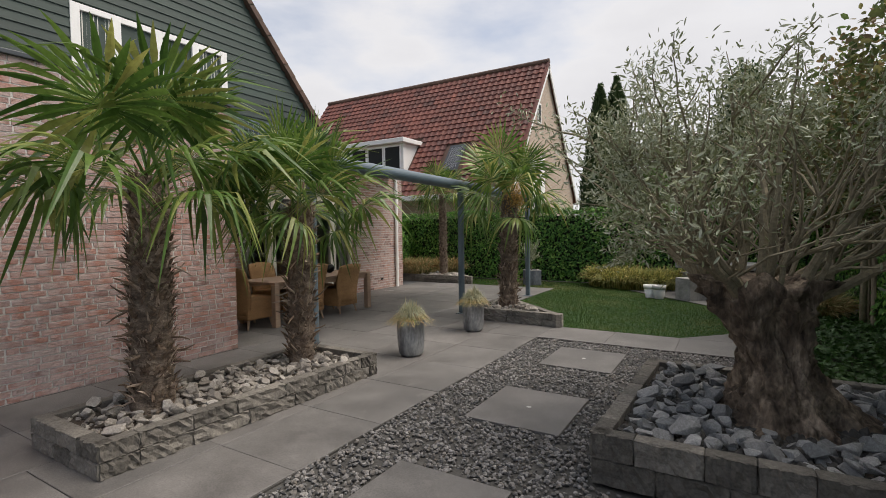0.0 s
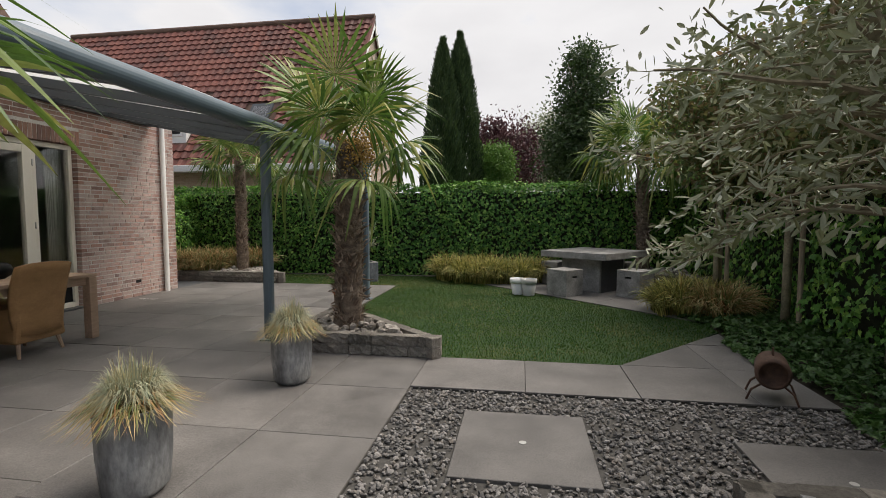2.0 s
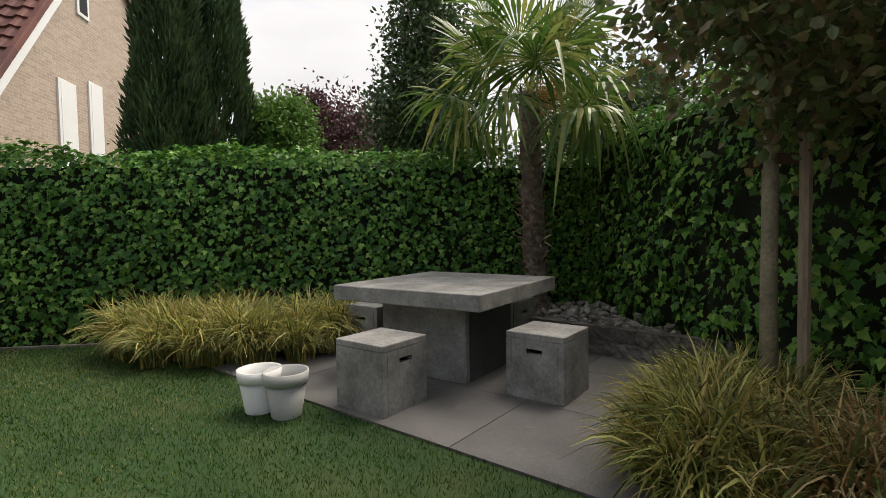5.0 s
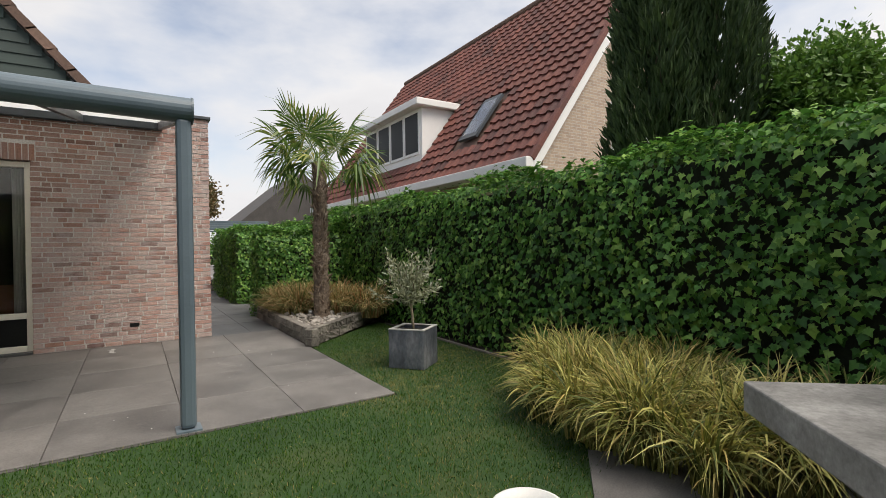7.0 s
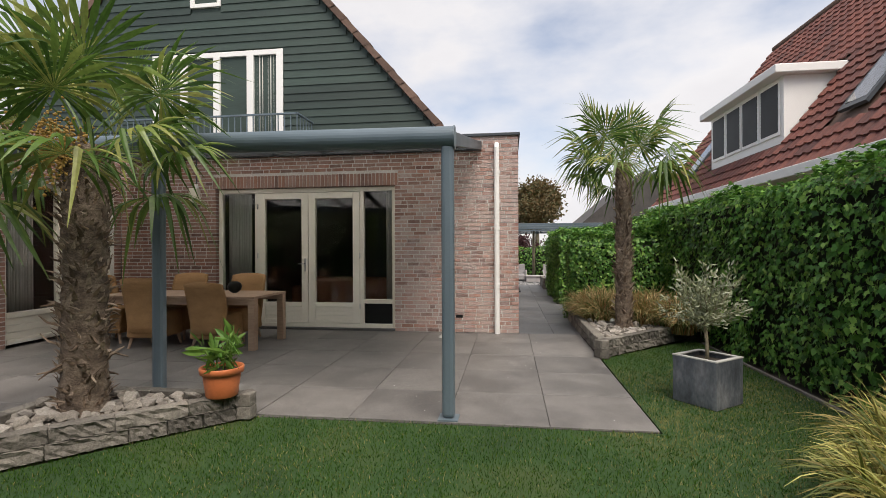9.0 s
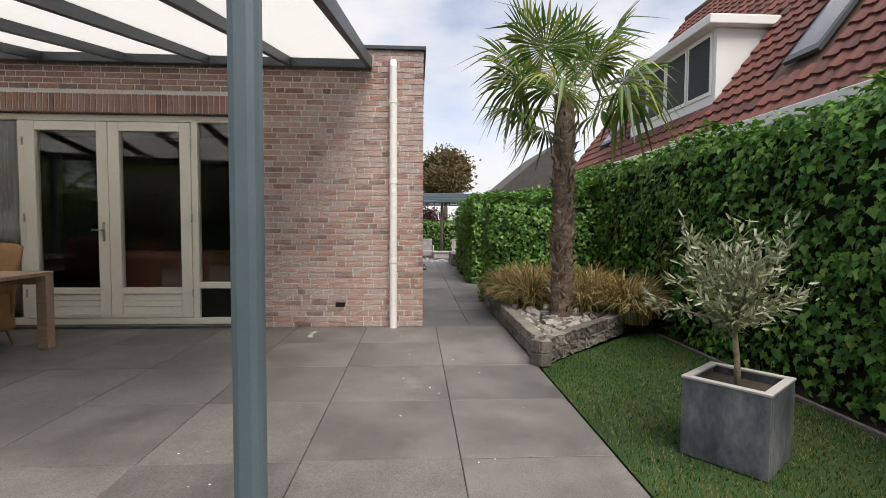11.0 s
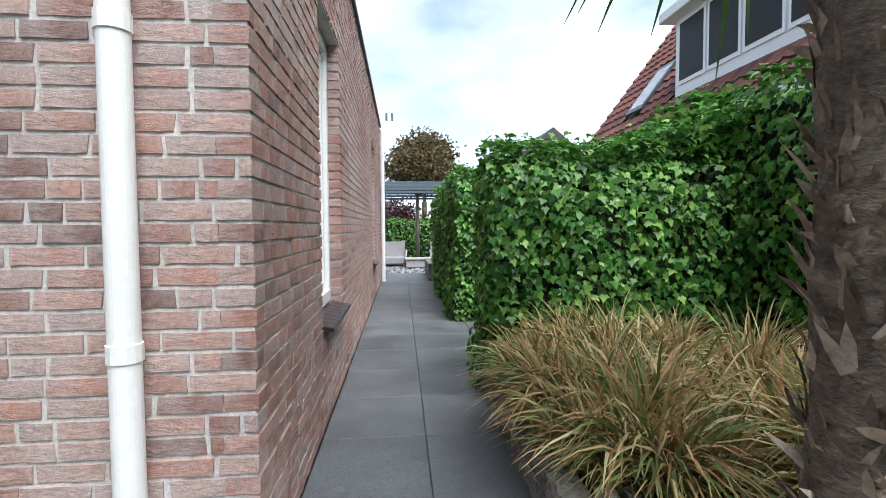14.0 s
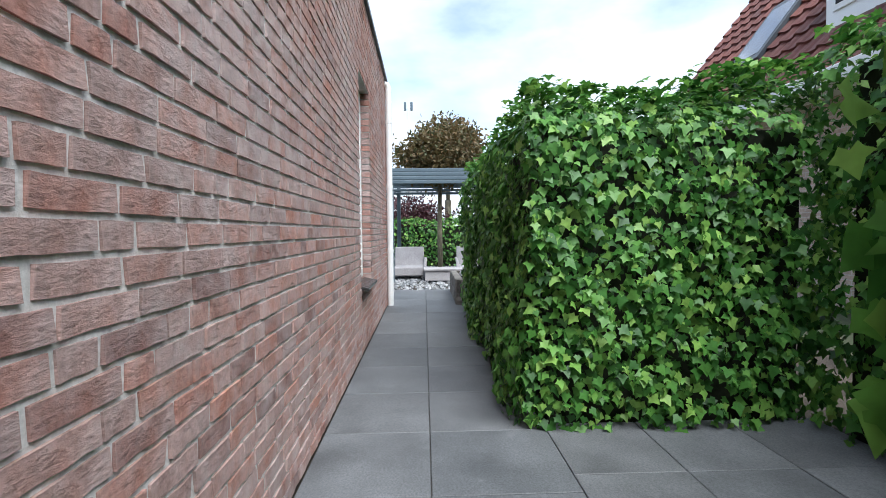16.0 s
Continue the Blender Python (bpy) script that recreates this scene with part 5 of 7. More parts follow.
        me = scatter("flower_cluster", ICO, ICO_F, P, rot_mats(fr.rand(m) * 6, fr.rand(m) * 6, fr.rand(m) * 6), fr.uniform(0.006, 0.014, m))
        tagged(mesh_part("flower_cluster", me, "flower", p, "yellow-orange flower stalks"), kind="stuff")
    return p


palm((-3.1, 3.78, 0.18), 1.79, (-0.05, 0.05), 0.145, 0.135, 22, 1.08, "windmill palm with dark bristly trunk in a rubble bed", 3, 150, low=72)
palm((-3.12, 5.3, 0.18), 1.62, (0.05, 0.0), 0.13, 0.12, 20, 0.98, "short windmill palm with shaggy trunk in a rubble bed", 5, 120, low=76)
palm((-2.6, 9.55, 0.17), 1.95, (0.02, 0.05), 0.15, 0.135, 19, 1.06, "windmill palm with shaggy fibre trunk beside the lawn", 8, 120, True, low=86)
palm((-6.78, 14.33, 0.17), 2.42, (0.0, 0.0), 0.115, 0.105, 18, 0.96, "windmill palm with slender ringed trunk by the hedge", 11, 110, low=82, shag=0.4)
palm((1.78, 15.15, 0.22), 2.45, (-0.06, 0.0), 0.125, 0.115, 24, 1.25, "windmill palm with orange flower stalks in the hedge corner", 14, 70, True)


# ---- grasses ----
def blade_clump(name, place, rx, ry, h, count, mat, label, seed, parent=None, spread=0.9, width=0.0045, base_r=0.5, turn=0.0, category="ornamental grass"):
    """A mound of arching blades."""
    rs = np.random.RandomState(seed)
    V, F = [], []
    for j in range(6):
        f = j / 5
        w = 1.0 * (1 - f ** 1.6) + 0.04
        V += [(-w, 0, 0), (w, 0, 0)]
    F = [(2 * i, 2 * i + 1, 2 * i + 3, 2 * i + 2) for i in range(5)]
    n = count
    a = rs.uniform(0, 2 * np.pi, n)
    q = np.sqrt(rs.rand(n))
    out = np.clip(0.30 + 0.75 * q * spread + rs.normal(0, 0.22, n), 0.08, 1.25)
    bx, by = base_r * q * rx * np.cos(a), base_r * q * ry * np.sin(a)
    L = h * rs.uniform(0.75, 1.25, n)
    az = a + rs.normal(0, 0.75, n)
    VV = np.zeros((n, 12, 3))
    t = np.linspace(0, 1, 6)
    side = np.stack([-np.sin(az), np.cos(az)], 1)
    wid = width * rs.uniform(0.6, 1.3, n)
    for j in range(6):
        f = t[j]
        reach = out * (0.35 * f + 0.75 * f ** 2)
        px, py = bx + np.cos(az) * reach * rx * 0.62, by + np.sin(az) * reach * ry * 0.62
        pz = L * (f * 1.25 - (0.35 + 0.85 * out) * f ** 2.2)
        pz = np.maximum(pz, 0.005)
        w = wid * ((1 - f ** 1.7) + 0.05)
        VV[:, 2 * j, 0], VV[:, 2 * j, 1], VV[:, 2 * j, 2] = px - side[:, 0] * w, py - side[:, 1] * w, pz
        VV[:, 2 * j + 1, 0], VV[:, 2 * j + 1, 1], VV[:, 2 * j + 1, 2] = px + side[:, 0] * w, py + side[:, 1] * w, pz
    faces = (np.array(F)[None] + 12 * np.arange(n)[:, None, None]).reshape(-1, 4)
    me = bpy.data.meshes.new(name)
    me.from_pydata(VV.reshape(-1, 3).tolist(), [], faces.tolist())
    if parent:
        ob = mesh_part(name, me, mat, parent)
        ob.location = place
        return tagged(ob, kind="stuff")
    ob = mesh_part(name, me, mat)
    ob.matrix_world = pose(*place, 0, 0, turn)
    return tagged(ob, label, category, "grass clumps")


def sedge(place, r, h, tufts, per, mat, label, seed, width=0.0075):
    """A low messy mound of many tufts whose blades arch every way."""
    rs = np.random.RandomState(seed)
    n = tufts * per
    ta, tq = rs.uniform(0, 2 * np.pi, tufts), np.sqrt(rs.rand(tufts)) * 0.66
    k = np.repeat(np.arange(tufts), per)
    bx = r * tq[k] * np.cos(ta[k]) + rs.normal(0, 0.035, n)
    by = r * tq[k] * np.sin(ta[k]) + rs.normal(0, 0.035, n)
    pull = tq[k] * 0.9
    dx, dy = np.cos(ta[k]) * pull + rs.normal(0, 0.75, n), np.sin(ta[k]) * pull + rs.normal(0, 0.75, n)
    az = np.arctan2(dy, dx)
    L = h * rs.uniform(0.7, 1.35, n) * np.repeat(rs.uniform(0.8, 1.15, tufts), per) * (1.1 - 0.3 * tq[k])
    bend = rs.uniform(0.25, 1.0, n)
    wid = width * rs.uniform(0.6, 1.4, n)
    tw = rs.normal(0, 0.6, n)
    VV = np.zeros((n, 14, 3))
    for j in range(7):
        f = j / 6
        reach = L * (0.14 * f + 0.56 * bend * f ** 1.9)
        pz = np.maximum(L * (1.12 * f - (0.15 + 0.72 * bend) * f ** 2.3), 0.004)
        w = wid * ((1 - f ** 2.2) + 0.06)
        px, py = bx + np.cos(az) * reach, by + np.sin(az) * reach
        sx, sy, sz = -np.sin(az) * w * np.cos(tw), np.cos(az) * w * np.cos(tw), w * np.sin(tw)
        VV[:, 2 * j] = np.stack([px - sx, py - sy, pz - sz], 1)
        VV[:, 2 * j + 1] = np.stack([px + sx, py + sy, pz + sz], 1)
    F = np.array([(2 * i, 2 * i + 1, 2 * i + 3, 2 * i + 2) for i in range(6)])
    clump = thing("sedge_clump", place, label, "ornamental grass", "grass clumps")
    for q in range(tufts):
        me = bpy.data.meshes.new("tuft")
        me.from_pydata(VV[q * per:(q + 1) * per].reshape(-1, 3).tolist(), [], (F[None] + 14 * np.arange(per)[:, None, None]).reshape(-1, 4).tolist())
        mesh_part("tuft", me, mat, clump)
    return clump


for (x, y, r, s) in ((-2.2, 14.98, 0.50, 1), (-1.70, 14.65, 0.70, 2), (-1.05, 14.55, 0.66, 3), (-0.55, 14.85, 0.55, 4), (-1.6, 15.2, 0.55, 20)):
    sedge((x, y, -0.02), r, 0.60, 26, 120, "straw", "arching yellow-green sedge clump along the ivy hedge", s)
for (x, y, r, s) in ((1.46, 11.72, 0.48, 5), (1.9, 11.5, 0.50, 6), (1.95, 12.15, 0.45, 7)):
    sedge((x, y, -0.02), r, 0.56, 26, 120, "straw" if s != 6 else "straw_dry", "straw-tinted sedge clump beside the stone seating", s)
for (x, y, r, s) in ((-7.55, 14.15, 0.52, 8), (-8.15, 14.15, 0.54, 9), (-8.42, 14.5, 0.5, 10), (-7.3, 14.85, 0.50, 11), (-8.1, 14.85, 0.55, 12), (-6.9, 15.15, 0.4, 13)):
    sedge((x, y, 0.12), r, 0.56, 24, 120, "straw_dry", "dry straw-coloured sedge clump beside the path", s)


# ---- old olive tree ----
def limb_path(rnd, start, direction, length, steps=7, wander=0.25, rise=0.05):
    pts, d = [Vector(start)], Vector(direction).normalized()
    for _ in range(steps):
        d = (d + Vector((rnd.uniform(-wander, wander), rnd.uniform(-wander, wander), rnd.uniform(-wander, wander) + rise))).normalized()
        pts.append(pts[-1] + d * length / steps)
    return pts


LEAF_V = [(0, 0, 0), (0.13, 0.35, 0.02), (0.10, 0.75, 0.0), (0, 1, -0.05), (-0.10, 0.75, 0.0), (-0.13, 0.35, 0.02), (0, 0.5, -0.035)]
LEAF_F = [(0, 1, 6), (1, 2, 6), (2, 3, 6), (3, 4, 6), (4, 5, 6), (5, 0, 6)]
LEAF_S = [(0, 0, 0), (0.13, 0.45, 0.03), (0, 1, -0.05), (-0.13, 0.45, 0.03)]
LEAF_SF = [(0, 1, 2), (0, 2, 3)]

olive = thing("olive_tree", (1.13, 5.6, 0.24), "old gnarled olive tree with silvery leaves in a slate bed", "tree")
rnd = random.Random(21)
bm = bmesh.new()
n, rings = 72, 54
prev = None
for j in range(rings + 1):
    f = j / rings
    zz = -0.1 + 1.04 * f
    flare = 0.155 + 0.31 * math.exp(-f * 3.6) + 0.20 * max(0, f - 0.64) / 0.36
    ring = []
    for i in range(n):
        a = 2 * math.pi * i / n
        r = flare * (1 + 0.16 * math.sin(3 * a + f * 2.5) + 0.10 * math.sin(5 * a - f * 4) + 0.22 * noise.noise(Vector((1.8 * math.cos(a), 1.8 * math.sin(a), f * 3.2))) + 0.34 * noise.noise(Vector((5 * math.cos(a), 5 * math.sin(a), f * 4))) + 0.22 * noise.noise(Vector((13 * math.cos(a), 13 * math.sin(a), f * 17))) + 0.07 * noise.noise(Vector((30 * math.cos(a), 30 * math.sin(a), f * 40))))
        ring.append(bm.verts.new((r * math.cos(a) - 0.28 * f, r * math.sin(a) * 0.9 - 0.02 * f, zz + 0.10 * f * noise.noise(Vector((2 * math.cos(a), 2 * math.sin(a), 7))))))
    if prev:
        for i in range(n):
            bm.faces.new((prev[i], prev[(i + 1) % n], ring[(i + 1) % n], ring[i]))
    prev = ring
bm.faces.new(prev)
part("trunk", bm, "bark", olive, smooth=True)
tips = []
for k in range(32):
    a = k * 2.4 + rnd.uniform(-0.3, 0.3)
    r = rnd.uniform(0.05, 0.25)
    s = Vector((-0.26 + 1.3 * r * math.cos(a), 1.3 * r * math.sin(a), 0.84 + rnd.uniform(-0.08, 0.06)))
    el = rnd.uniform(0.3, 1.3)
    pts = limb_path(rnd, s, (math.cos(a) * math.cos(el), math.sin(a) * math.cos(el), math.sin(el)), rnd.uniform(1.0, 1.5) * (1.08 if math.cos(a) < 0 else 1.0) * (0.84 if math.sin(a) < 0 else 1.0), 8, 0.26, 0.12)
    bm = bmesh.new()
    rr = rnd.uniform(0.015, 0.036)
    tube(bm, pts, [rr * (1 - 0.75 * i / 8) for i in range(9)], 7)
    for q in range(6):
        i0 = rnd.randint(2, 7)
        b = limb_path(rnd, pts[i0], (pts[min(8, i0 + 1)] - pts[i0 - 1]).normalized() + Vector((rnd.uniform(-0.9, 0.9), rnd.uniform(-0.9, 0.9), rnd.uniform(-0.5, 0.6))), rnd.uniform(0.4, 0.85), 6, 0.3, 0.03)
        tube(bm, b, [0.009 * (1 - 0.8 * i / 6) + 0.0012 for i in range(7)], 4)
        tips.append(b)
    tips.append(pts[3:])
    part("branch", bm, "branch", olive)


# long low sprays that hang out over the bed's corner
sprays = []
for k in range(8):
    s = Vector((-0.35, 0.12, 0.92 + 0.05 * k))
    end = Vector((-1.46 + rnd.uniform(-0.10, 0.34), 0.92 + rnd.uniform(-0.25, 0.22), 0.93 + 0.09 * k))
    mid = s.lerp(end, 0.55) + Vector((0, 0, 0.22))
    q1, q2 = s.lerp(mid, 0.5) + Vector((0, 0, 0.06)), mid.lerp(end, 0.55) + Vector((0, 0, 0.04))
    bm = bmesh.new()
    tube(bm, [s, q1, mid, q2, end], [0.013, 0.010, 0.007, 0.004, 0.0015], 6)
    sprays.append([mid.lerp(q2, 0.2), q2, end])
    for q in range(4):
        b = limb_path(rnd, mid.lerp(end, rnd.random() * 0.9), (end - mid).normalized() + Vector((rnd.uniform(-0.7, 0.7), rnd.uniform(-0.7, 0.7), rnd.uniform(-0.7, 0.3))), rnd.uniform(0.18, 0.34), 4, 0.2, 0.0)
        tube(bm, b, [0.003, 0.0025, 0.002, 0.0015, 0.001], 4)
        sprays.append(b)
    part("branch", bm, "branch", olive)


def leafy(tips, per_m, size, rs, sprigs=3, spread=0.10, loose=0.5):
    """Leaf places along branches and on short sprigs round them."""
    P, D = [], []
    for b in tips:
        for p, q in zip(b, b[1:]):
            k = max(1, int((q - p).length * per_m))
            for _ in range(k):
                f = rs.rand()
                c = p + (q - p) * f
                d = (q - p).normalized() * loose + Vector(rs.normal(0, 1, 3))
                c = c + Vector(rs.normal(0, spread, 3))
                P.append(c)
                D.append(d)
    return np.array([tuple(v) for v in P]), np.array([tuple(v) for v in D])


def leaf_mesh(name, P, D, size, rs, detail=True, wide=1.0):
    """Leaves that grow from P along D."""
    D = D / np.linalg.norm(D, axis=1, keepdims=True)
    X = np.cross(D, rs.normal(0, 1, D.shape))
    X /= np.linalg.norm(X, axis=1, keepdims=True)
    R = np.stack([X, D, np.cross(X, D)], axis=2)
    return scatter(name, LEAF_V if detail else LEAF_S, LEAF_F if detail else LEAF_SF, P, R, size * rs.uniform(0.6, 1.3, len(P))[:, None] * np.array([[wide, 1.0, 1.0]]))


rs = np.random.RandomState(5)
P, D = leafy(tips, 290, 0.07, rs, spread=0.07)
far = np.linalg.norm(P - np.array([-0.1, 0, 1.0]), axis=1)
keep = rs.rand(len(P)) < np.clip((far - 0.80) / 0.45, 0.02, 1)
P2, D2 = leafy(sprays, 95, 0.07, rs, spread=0.012, loose=0.9)
P, D = np.concatenate([P[keep], P2]), np.concatenate([D[keep], D2])
tagged(mesh_part("leaves", leaf_mesh("leaves", P, D, 0.050, rs), "olive_leaf", olive), kind="stuff")


# ---- generic leafy trees ----
def leaf_tree(place, trunk_h, trunk_r, blobs, leaf, count, mat, label, seed, stakes=0, bark="branch", detail=False, name="tree", trunk_lean=(0, 0)):
    """Tapered trunk, limbs and a crown of many leaves in uneven clumps. blobs: (x, y, z, rx, ry, rz)."""
    rnd, rs = random.Random(seed), np.random.RandomState(seed)
    t = thing(name, place, label, "tree")
    bm = bmesh.new()
    top = Vector((trunk_lean[0], trunk_lean[1], trunk_h))
    tube(bm, [(0, 0, -0.15), top * 0.5 + Vector((rnd.uniform(-.02, .02), rnd.uniform(-.02, .02), 0)), top], [trunk_r * 1.15, trunk_r, trunk_r * 0.8], 10)
    part("trunk", bm, bark, t, smooth=True)
    vol = sum(b[3] * b[4] * b[5] for b in blobs) ** 1.0
    PP, DD = [], []
    for b in blobs:
        c = Vector(b[:3])
        bm = bmesh.new()
        for k in range(5):
            d = Vector((rnd.uniform(-1, 1) * b[3], rnd.uniform(-1, 1) * b[4], rnd.uniform(-0.6, 1) * b[5])) * 0.7
            mid = top.lerp(c, 0.6) + Vector((rnd.uniform(-.1, .1), rnd.uniform(-.1, .1), 0.05))
            tube(bm, [top - Vector((0, 0, 0.1)), mid, c + d], [trunk_r * 0.5, trunk_r * 0.3, trunk_r * 0.08 + 0.003], 5)
        part("limb", bm, bark, t)
        n = int(2.2 * count * (b[3] * b[4] * b[5]) / vol)
        # clumps inside the blob, denser near its skin
        m = max(6, n // 45)
        cd = rs.normal(0, 1, (m, 3))
        cd /= np.linalg.norm(cd, axis=1, keepdims=True)
        cc = cd * (rs.rand(m, 1) ** 0.33) * np.array(b[3:6]) * rs.uniform(0.8, 1.08, (m, 1))
        idx = rs.randint(0, m, n)
        p = cc[idx] + rs.normal(0, 1, (n, 3)) * (0.13 * np.mean(b[3:6]) + leaf * 0.5) + np.array(b[:3])
        PP.append(p)
        DD.append(rs.normal(0, 1, (n, 3)) + np.array([0, 0, -0.2]) + 0.6 * cd[idx])
    P, D = np.concatenate(PP), np.concatenate(DD)
    tagged(mesh_part("leaves", leaf_mesh("leaves", P, D, leaf, rs, detail, 2.2), mat, t), kind="stuff")
    for k in range(stakes):
        o = 0.13 if k == 0 else -0.12
        bm = bmesh.new()
        tube(bm, [(0.09, o, -0.1), (0.09, o, trunk_h * 0.93)], 0.03, 8)
        part("stake", bm, "stake", t)
        part("tie", boxes((-0.05, 0.12, o - 0.036 if o > 0 else o + 0.03, o - 0.03 if o > 0 else o + 0.036, trunk_h * 0.8, trunk_h * 0.83)), "rust", t)
    return t


for i, (x, y) in enumerate(((2.11, 12.2), (2.38, 10.85), (2.4, 9.2), (2.45, 7.5), (2.5, 5.9), (2.5, 4.2))):
    leaf_tree((x, y, -0.05), 1.9, 0.042, [(0, 0, 2.5, 0.75, 0.8, 0.75), (-0.25, 0.2, 3.1, 0.6, 0.6, 0.55), (0.1, -0.4, 2.05, 0.55, 0.6, 0.4)], 0.075, 3600, "photinia", "slender staked tree with bronze-green leaves", 60 + i, 2, detail=True)

# ---- trees beyond the hedges ----
def cypress(place, h, r, seed):
    rs = np.random.RandomState(seed)
    t = thing("cypress_tree", place, "tall dark green columnar cypress", "tree", "cypresses")
    bm = bmesh.new()
    tube(bm, [(0, 0, -0.1), (0, 0, h * 0.9)], [0.12, 0.02], 8)
    part("trunk", bm, "branch", t)
    n = 26000
    z = rs.rand(n) ** 0.85
    a = rs.uniform(0, 6.283, n)
    prof_r = r * np.sin(np.clip(z * 0.93 + 0.1, 0, 1) * np.pi) ** 0.55 * (1 - 0.45 * z)
    lump = 1 + 0.16 * np.sin(a * 5 + z * 17 + seed) + 0.10 * np.sin(a * 9 - z * 31)
    rad = prof_r * lump * (0.55 + 0.45 * rs.rand(n) ** 0.4)
    P = np.stack([rad * np.cos(a), rad * np.sin(a), z * h], 1)
    D = np.stack([0.45 * np.cos(a), 0.45 * np.sin(a), np.ones(n)], 1) + rs.normal(0, 0.22, (n, 3))
    tagged(mesh_part("foliage", leaf_mesh("foliage", P, D, 0.15, rs, False, 0.9), "cypress", t), kind="stuff")


cypress((-2.35, 17.4, 0), 6.05, 0.66, 1)
cypress((-2.72, 16.9, 0), 5.75, 0.60, 2)
leaf_tree((-1.46, 17.8, 0), 1.4, 0.08, [(0, 0, 2.72, 0.52, 0.52, 0.55), (0, 0, 2.3, 0.48, 0.48, 0.4)], 0.07, 9000, "box_leaf", "clipped ball-headed tree with bright green leaves", 80)
leaf_tree((-1.2, 25.4, 0), 2.0, 0.12, [(0, 0, 3.8, 1.5, 1.5, 1.5), (-0.7, 0, 4.8, 0.8, 0.9, 0.7)], 0.14, 5000, "purple", "purple-leaved tree far behind the hedge", 81)
leaf_tree((1.05, 19.8, 0), 2.0, 0.12, [(0, 0, 3.2, 1.15, 1.2, 1.5), (0.1, 0, 5.0, 0.85, 0.9, 1.3), (0, 0, 6.1, 0.45, 0.5, 0.6)], 0.11, 11000, "tree_leaf", "tall conical leafy tree behind the hedge", 82)
leaf_tree((4.4, 18.0, 0), 1.5, 0.12, [(0, 0, 2.9, 1.3, 1.3, 1.1), (-1.0, -1.0, 2.6, 0.9, 0.9, 0.7)], 0.12, 6000, "tree_leaf", "broad leafy tree behind the corner hedge", 83)
leaf_tree((0.4, 29, 0), 2.0, 0.12, [(0, 0, 4.2, 1.4, 1.4, 2.2)], 0.14, 5000, "olive_leaf", "pale grey-green tree in the distance", 88)
for i, (x, y, s) in enumerate(((4.8, 13.5, 1.0), (4.9, 10.0, 1.1), (4.9, 6.6, 1.2), (4.6, 3.0, 1.2))):
    leaf_tree((x, y, 0), 1.8, 0.12, [(0, 0, 3.2 * s, 1.3, 1.7, 1.3 * s), (-0.3, 0.3, 2.4, 1.2, 1.6, 0.9)], 0.13, 7000, "tree_leaf", "dense dark garden tree behind the side hedge", 90 + i)
leaf_tree((-27.0, 14.25, 0), 2.2, 0.14, [(0, 0, 3.9, 1.1, 1.2, 1.0), (-0.2, 0.1, 4.4, 0.7, 0.7, 0.6)], 0.2, 5000, "chestnut", "round chestnut tree with browned leaves", 97)

# ---- ivy-like ground cover ----
rs = np.random.RandomState(31)
n = 7000
px, py = rs.uniform(1.35, 2.9, n), rs.uniform(6.7, 11.6, n)
edge = 1.42 + 0.14 * np.sin(py * 3.1) + np.where(py < 7.7, 0.05, 0.0)
ok = px > edge
px, py = px[ok], py[ok]
P = np.stack([px, py, 0.02 + 0.12 * rs.rand(len(px)) * np.clip((px - 1.35) * 2, 0.2, 1)], 1)
N = rs.normal(0, 0.45, (len(px), 3)) + np.array([0, 0, 1.0])
me = scatter("ground_cover", IVY_V, IVY_F, P, facing(N, rs.uniform(0, 6.28, len(px))), 0.05 * rs.uniform(0.6, 1.4, len(px)))
tagged(mesh_part("ground_cover", me, "cover"), "low dense green ground cover beside the path", "ground cover", kind="stuff")

# ---- concrete table and stools ----
TA = 48.5
tb = thing("concrete_table", (0.60, 13.92, 0.0), "square cast-concrete garden table with hollow block base", "table", turn=TA)
part("tabletop", boxes((-0.685, 0.685, -0.685, 0.685, 0.605, 0.722), bevel=0.008), "concrete", tb)
for s in (-1, 1):
    part("base_panel", boxes((s * 0.38 - 0.025, s * 0.38 + 0.025, -0.405, 0.405, 0.0, 0.604), bevel=0.006), "concrete", tb)
    # same concrete, coloured darker: the shaded sides of the base
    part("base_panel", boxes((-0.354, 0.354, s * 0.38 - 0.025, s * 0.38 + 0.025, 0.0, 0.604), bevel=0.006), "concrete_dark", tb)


def stool(place, turn):
    st = thing("concrete_stool", place, "cast-concrete cube stool with a slot handle", "stool", "stools round the concrete table", turn=turn)
    s, h, t = 0.215, 0.45, 0.045
    part("seat", boxes((-s, s, -s, s, h - t, h), bevel=0.007), "concrete", st)
    for q in (-1, 1):
        y = q * (s - t / 2)
        part("side", boxes((-s, s, y - t / 2, y + t / 2, 0, h - t), bevel=0.005), "concrete", st)
        x = q * (s - t / 2)
        a = s - t - 0.001
        bm = boxes((x - t / 2, x + t / 2, -a, a, 0, 0.31), (x - t / 2, x + t / 2, -a, -0.06, 0.31, 0.345), (x - t / 2, x + t / 2, 0.06, a, 0.31, 0.345), (x - t / 2, x + t / 2, -a, a, 0.345, h - t))
        part("slotted_side", bm, "concrete", st)
    return st


stool((0.012, 13.10, 0), -45)
stool((1.175, 13.10, 0), 45)
stool((-0.02, 14.62, 0), 45)
stool((1.28, 14.62, 0), -45)


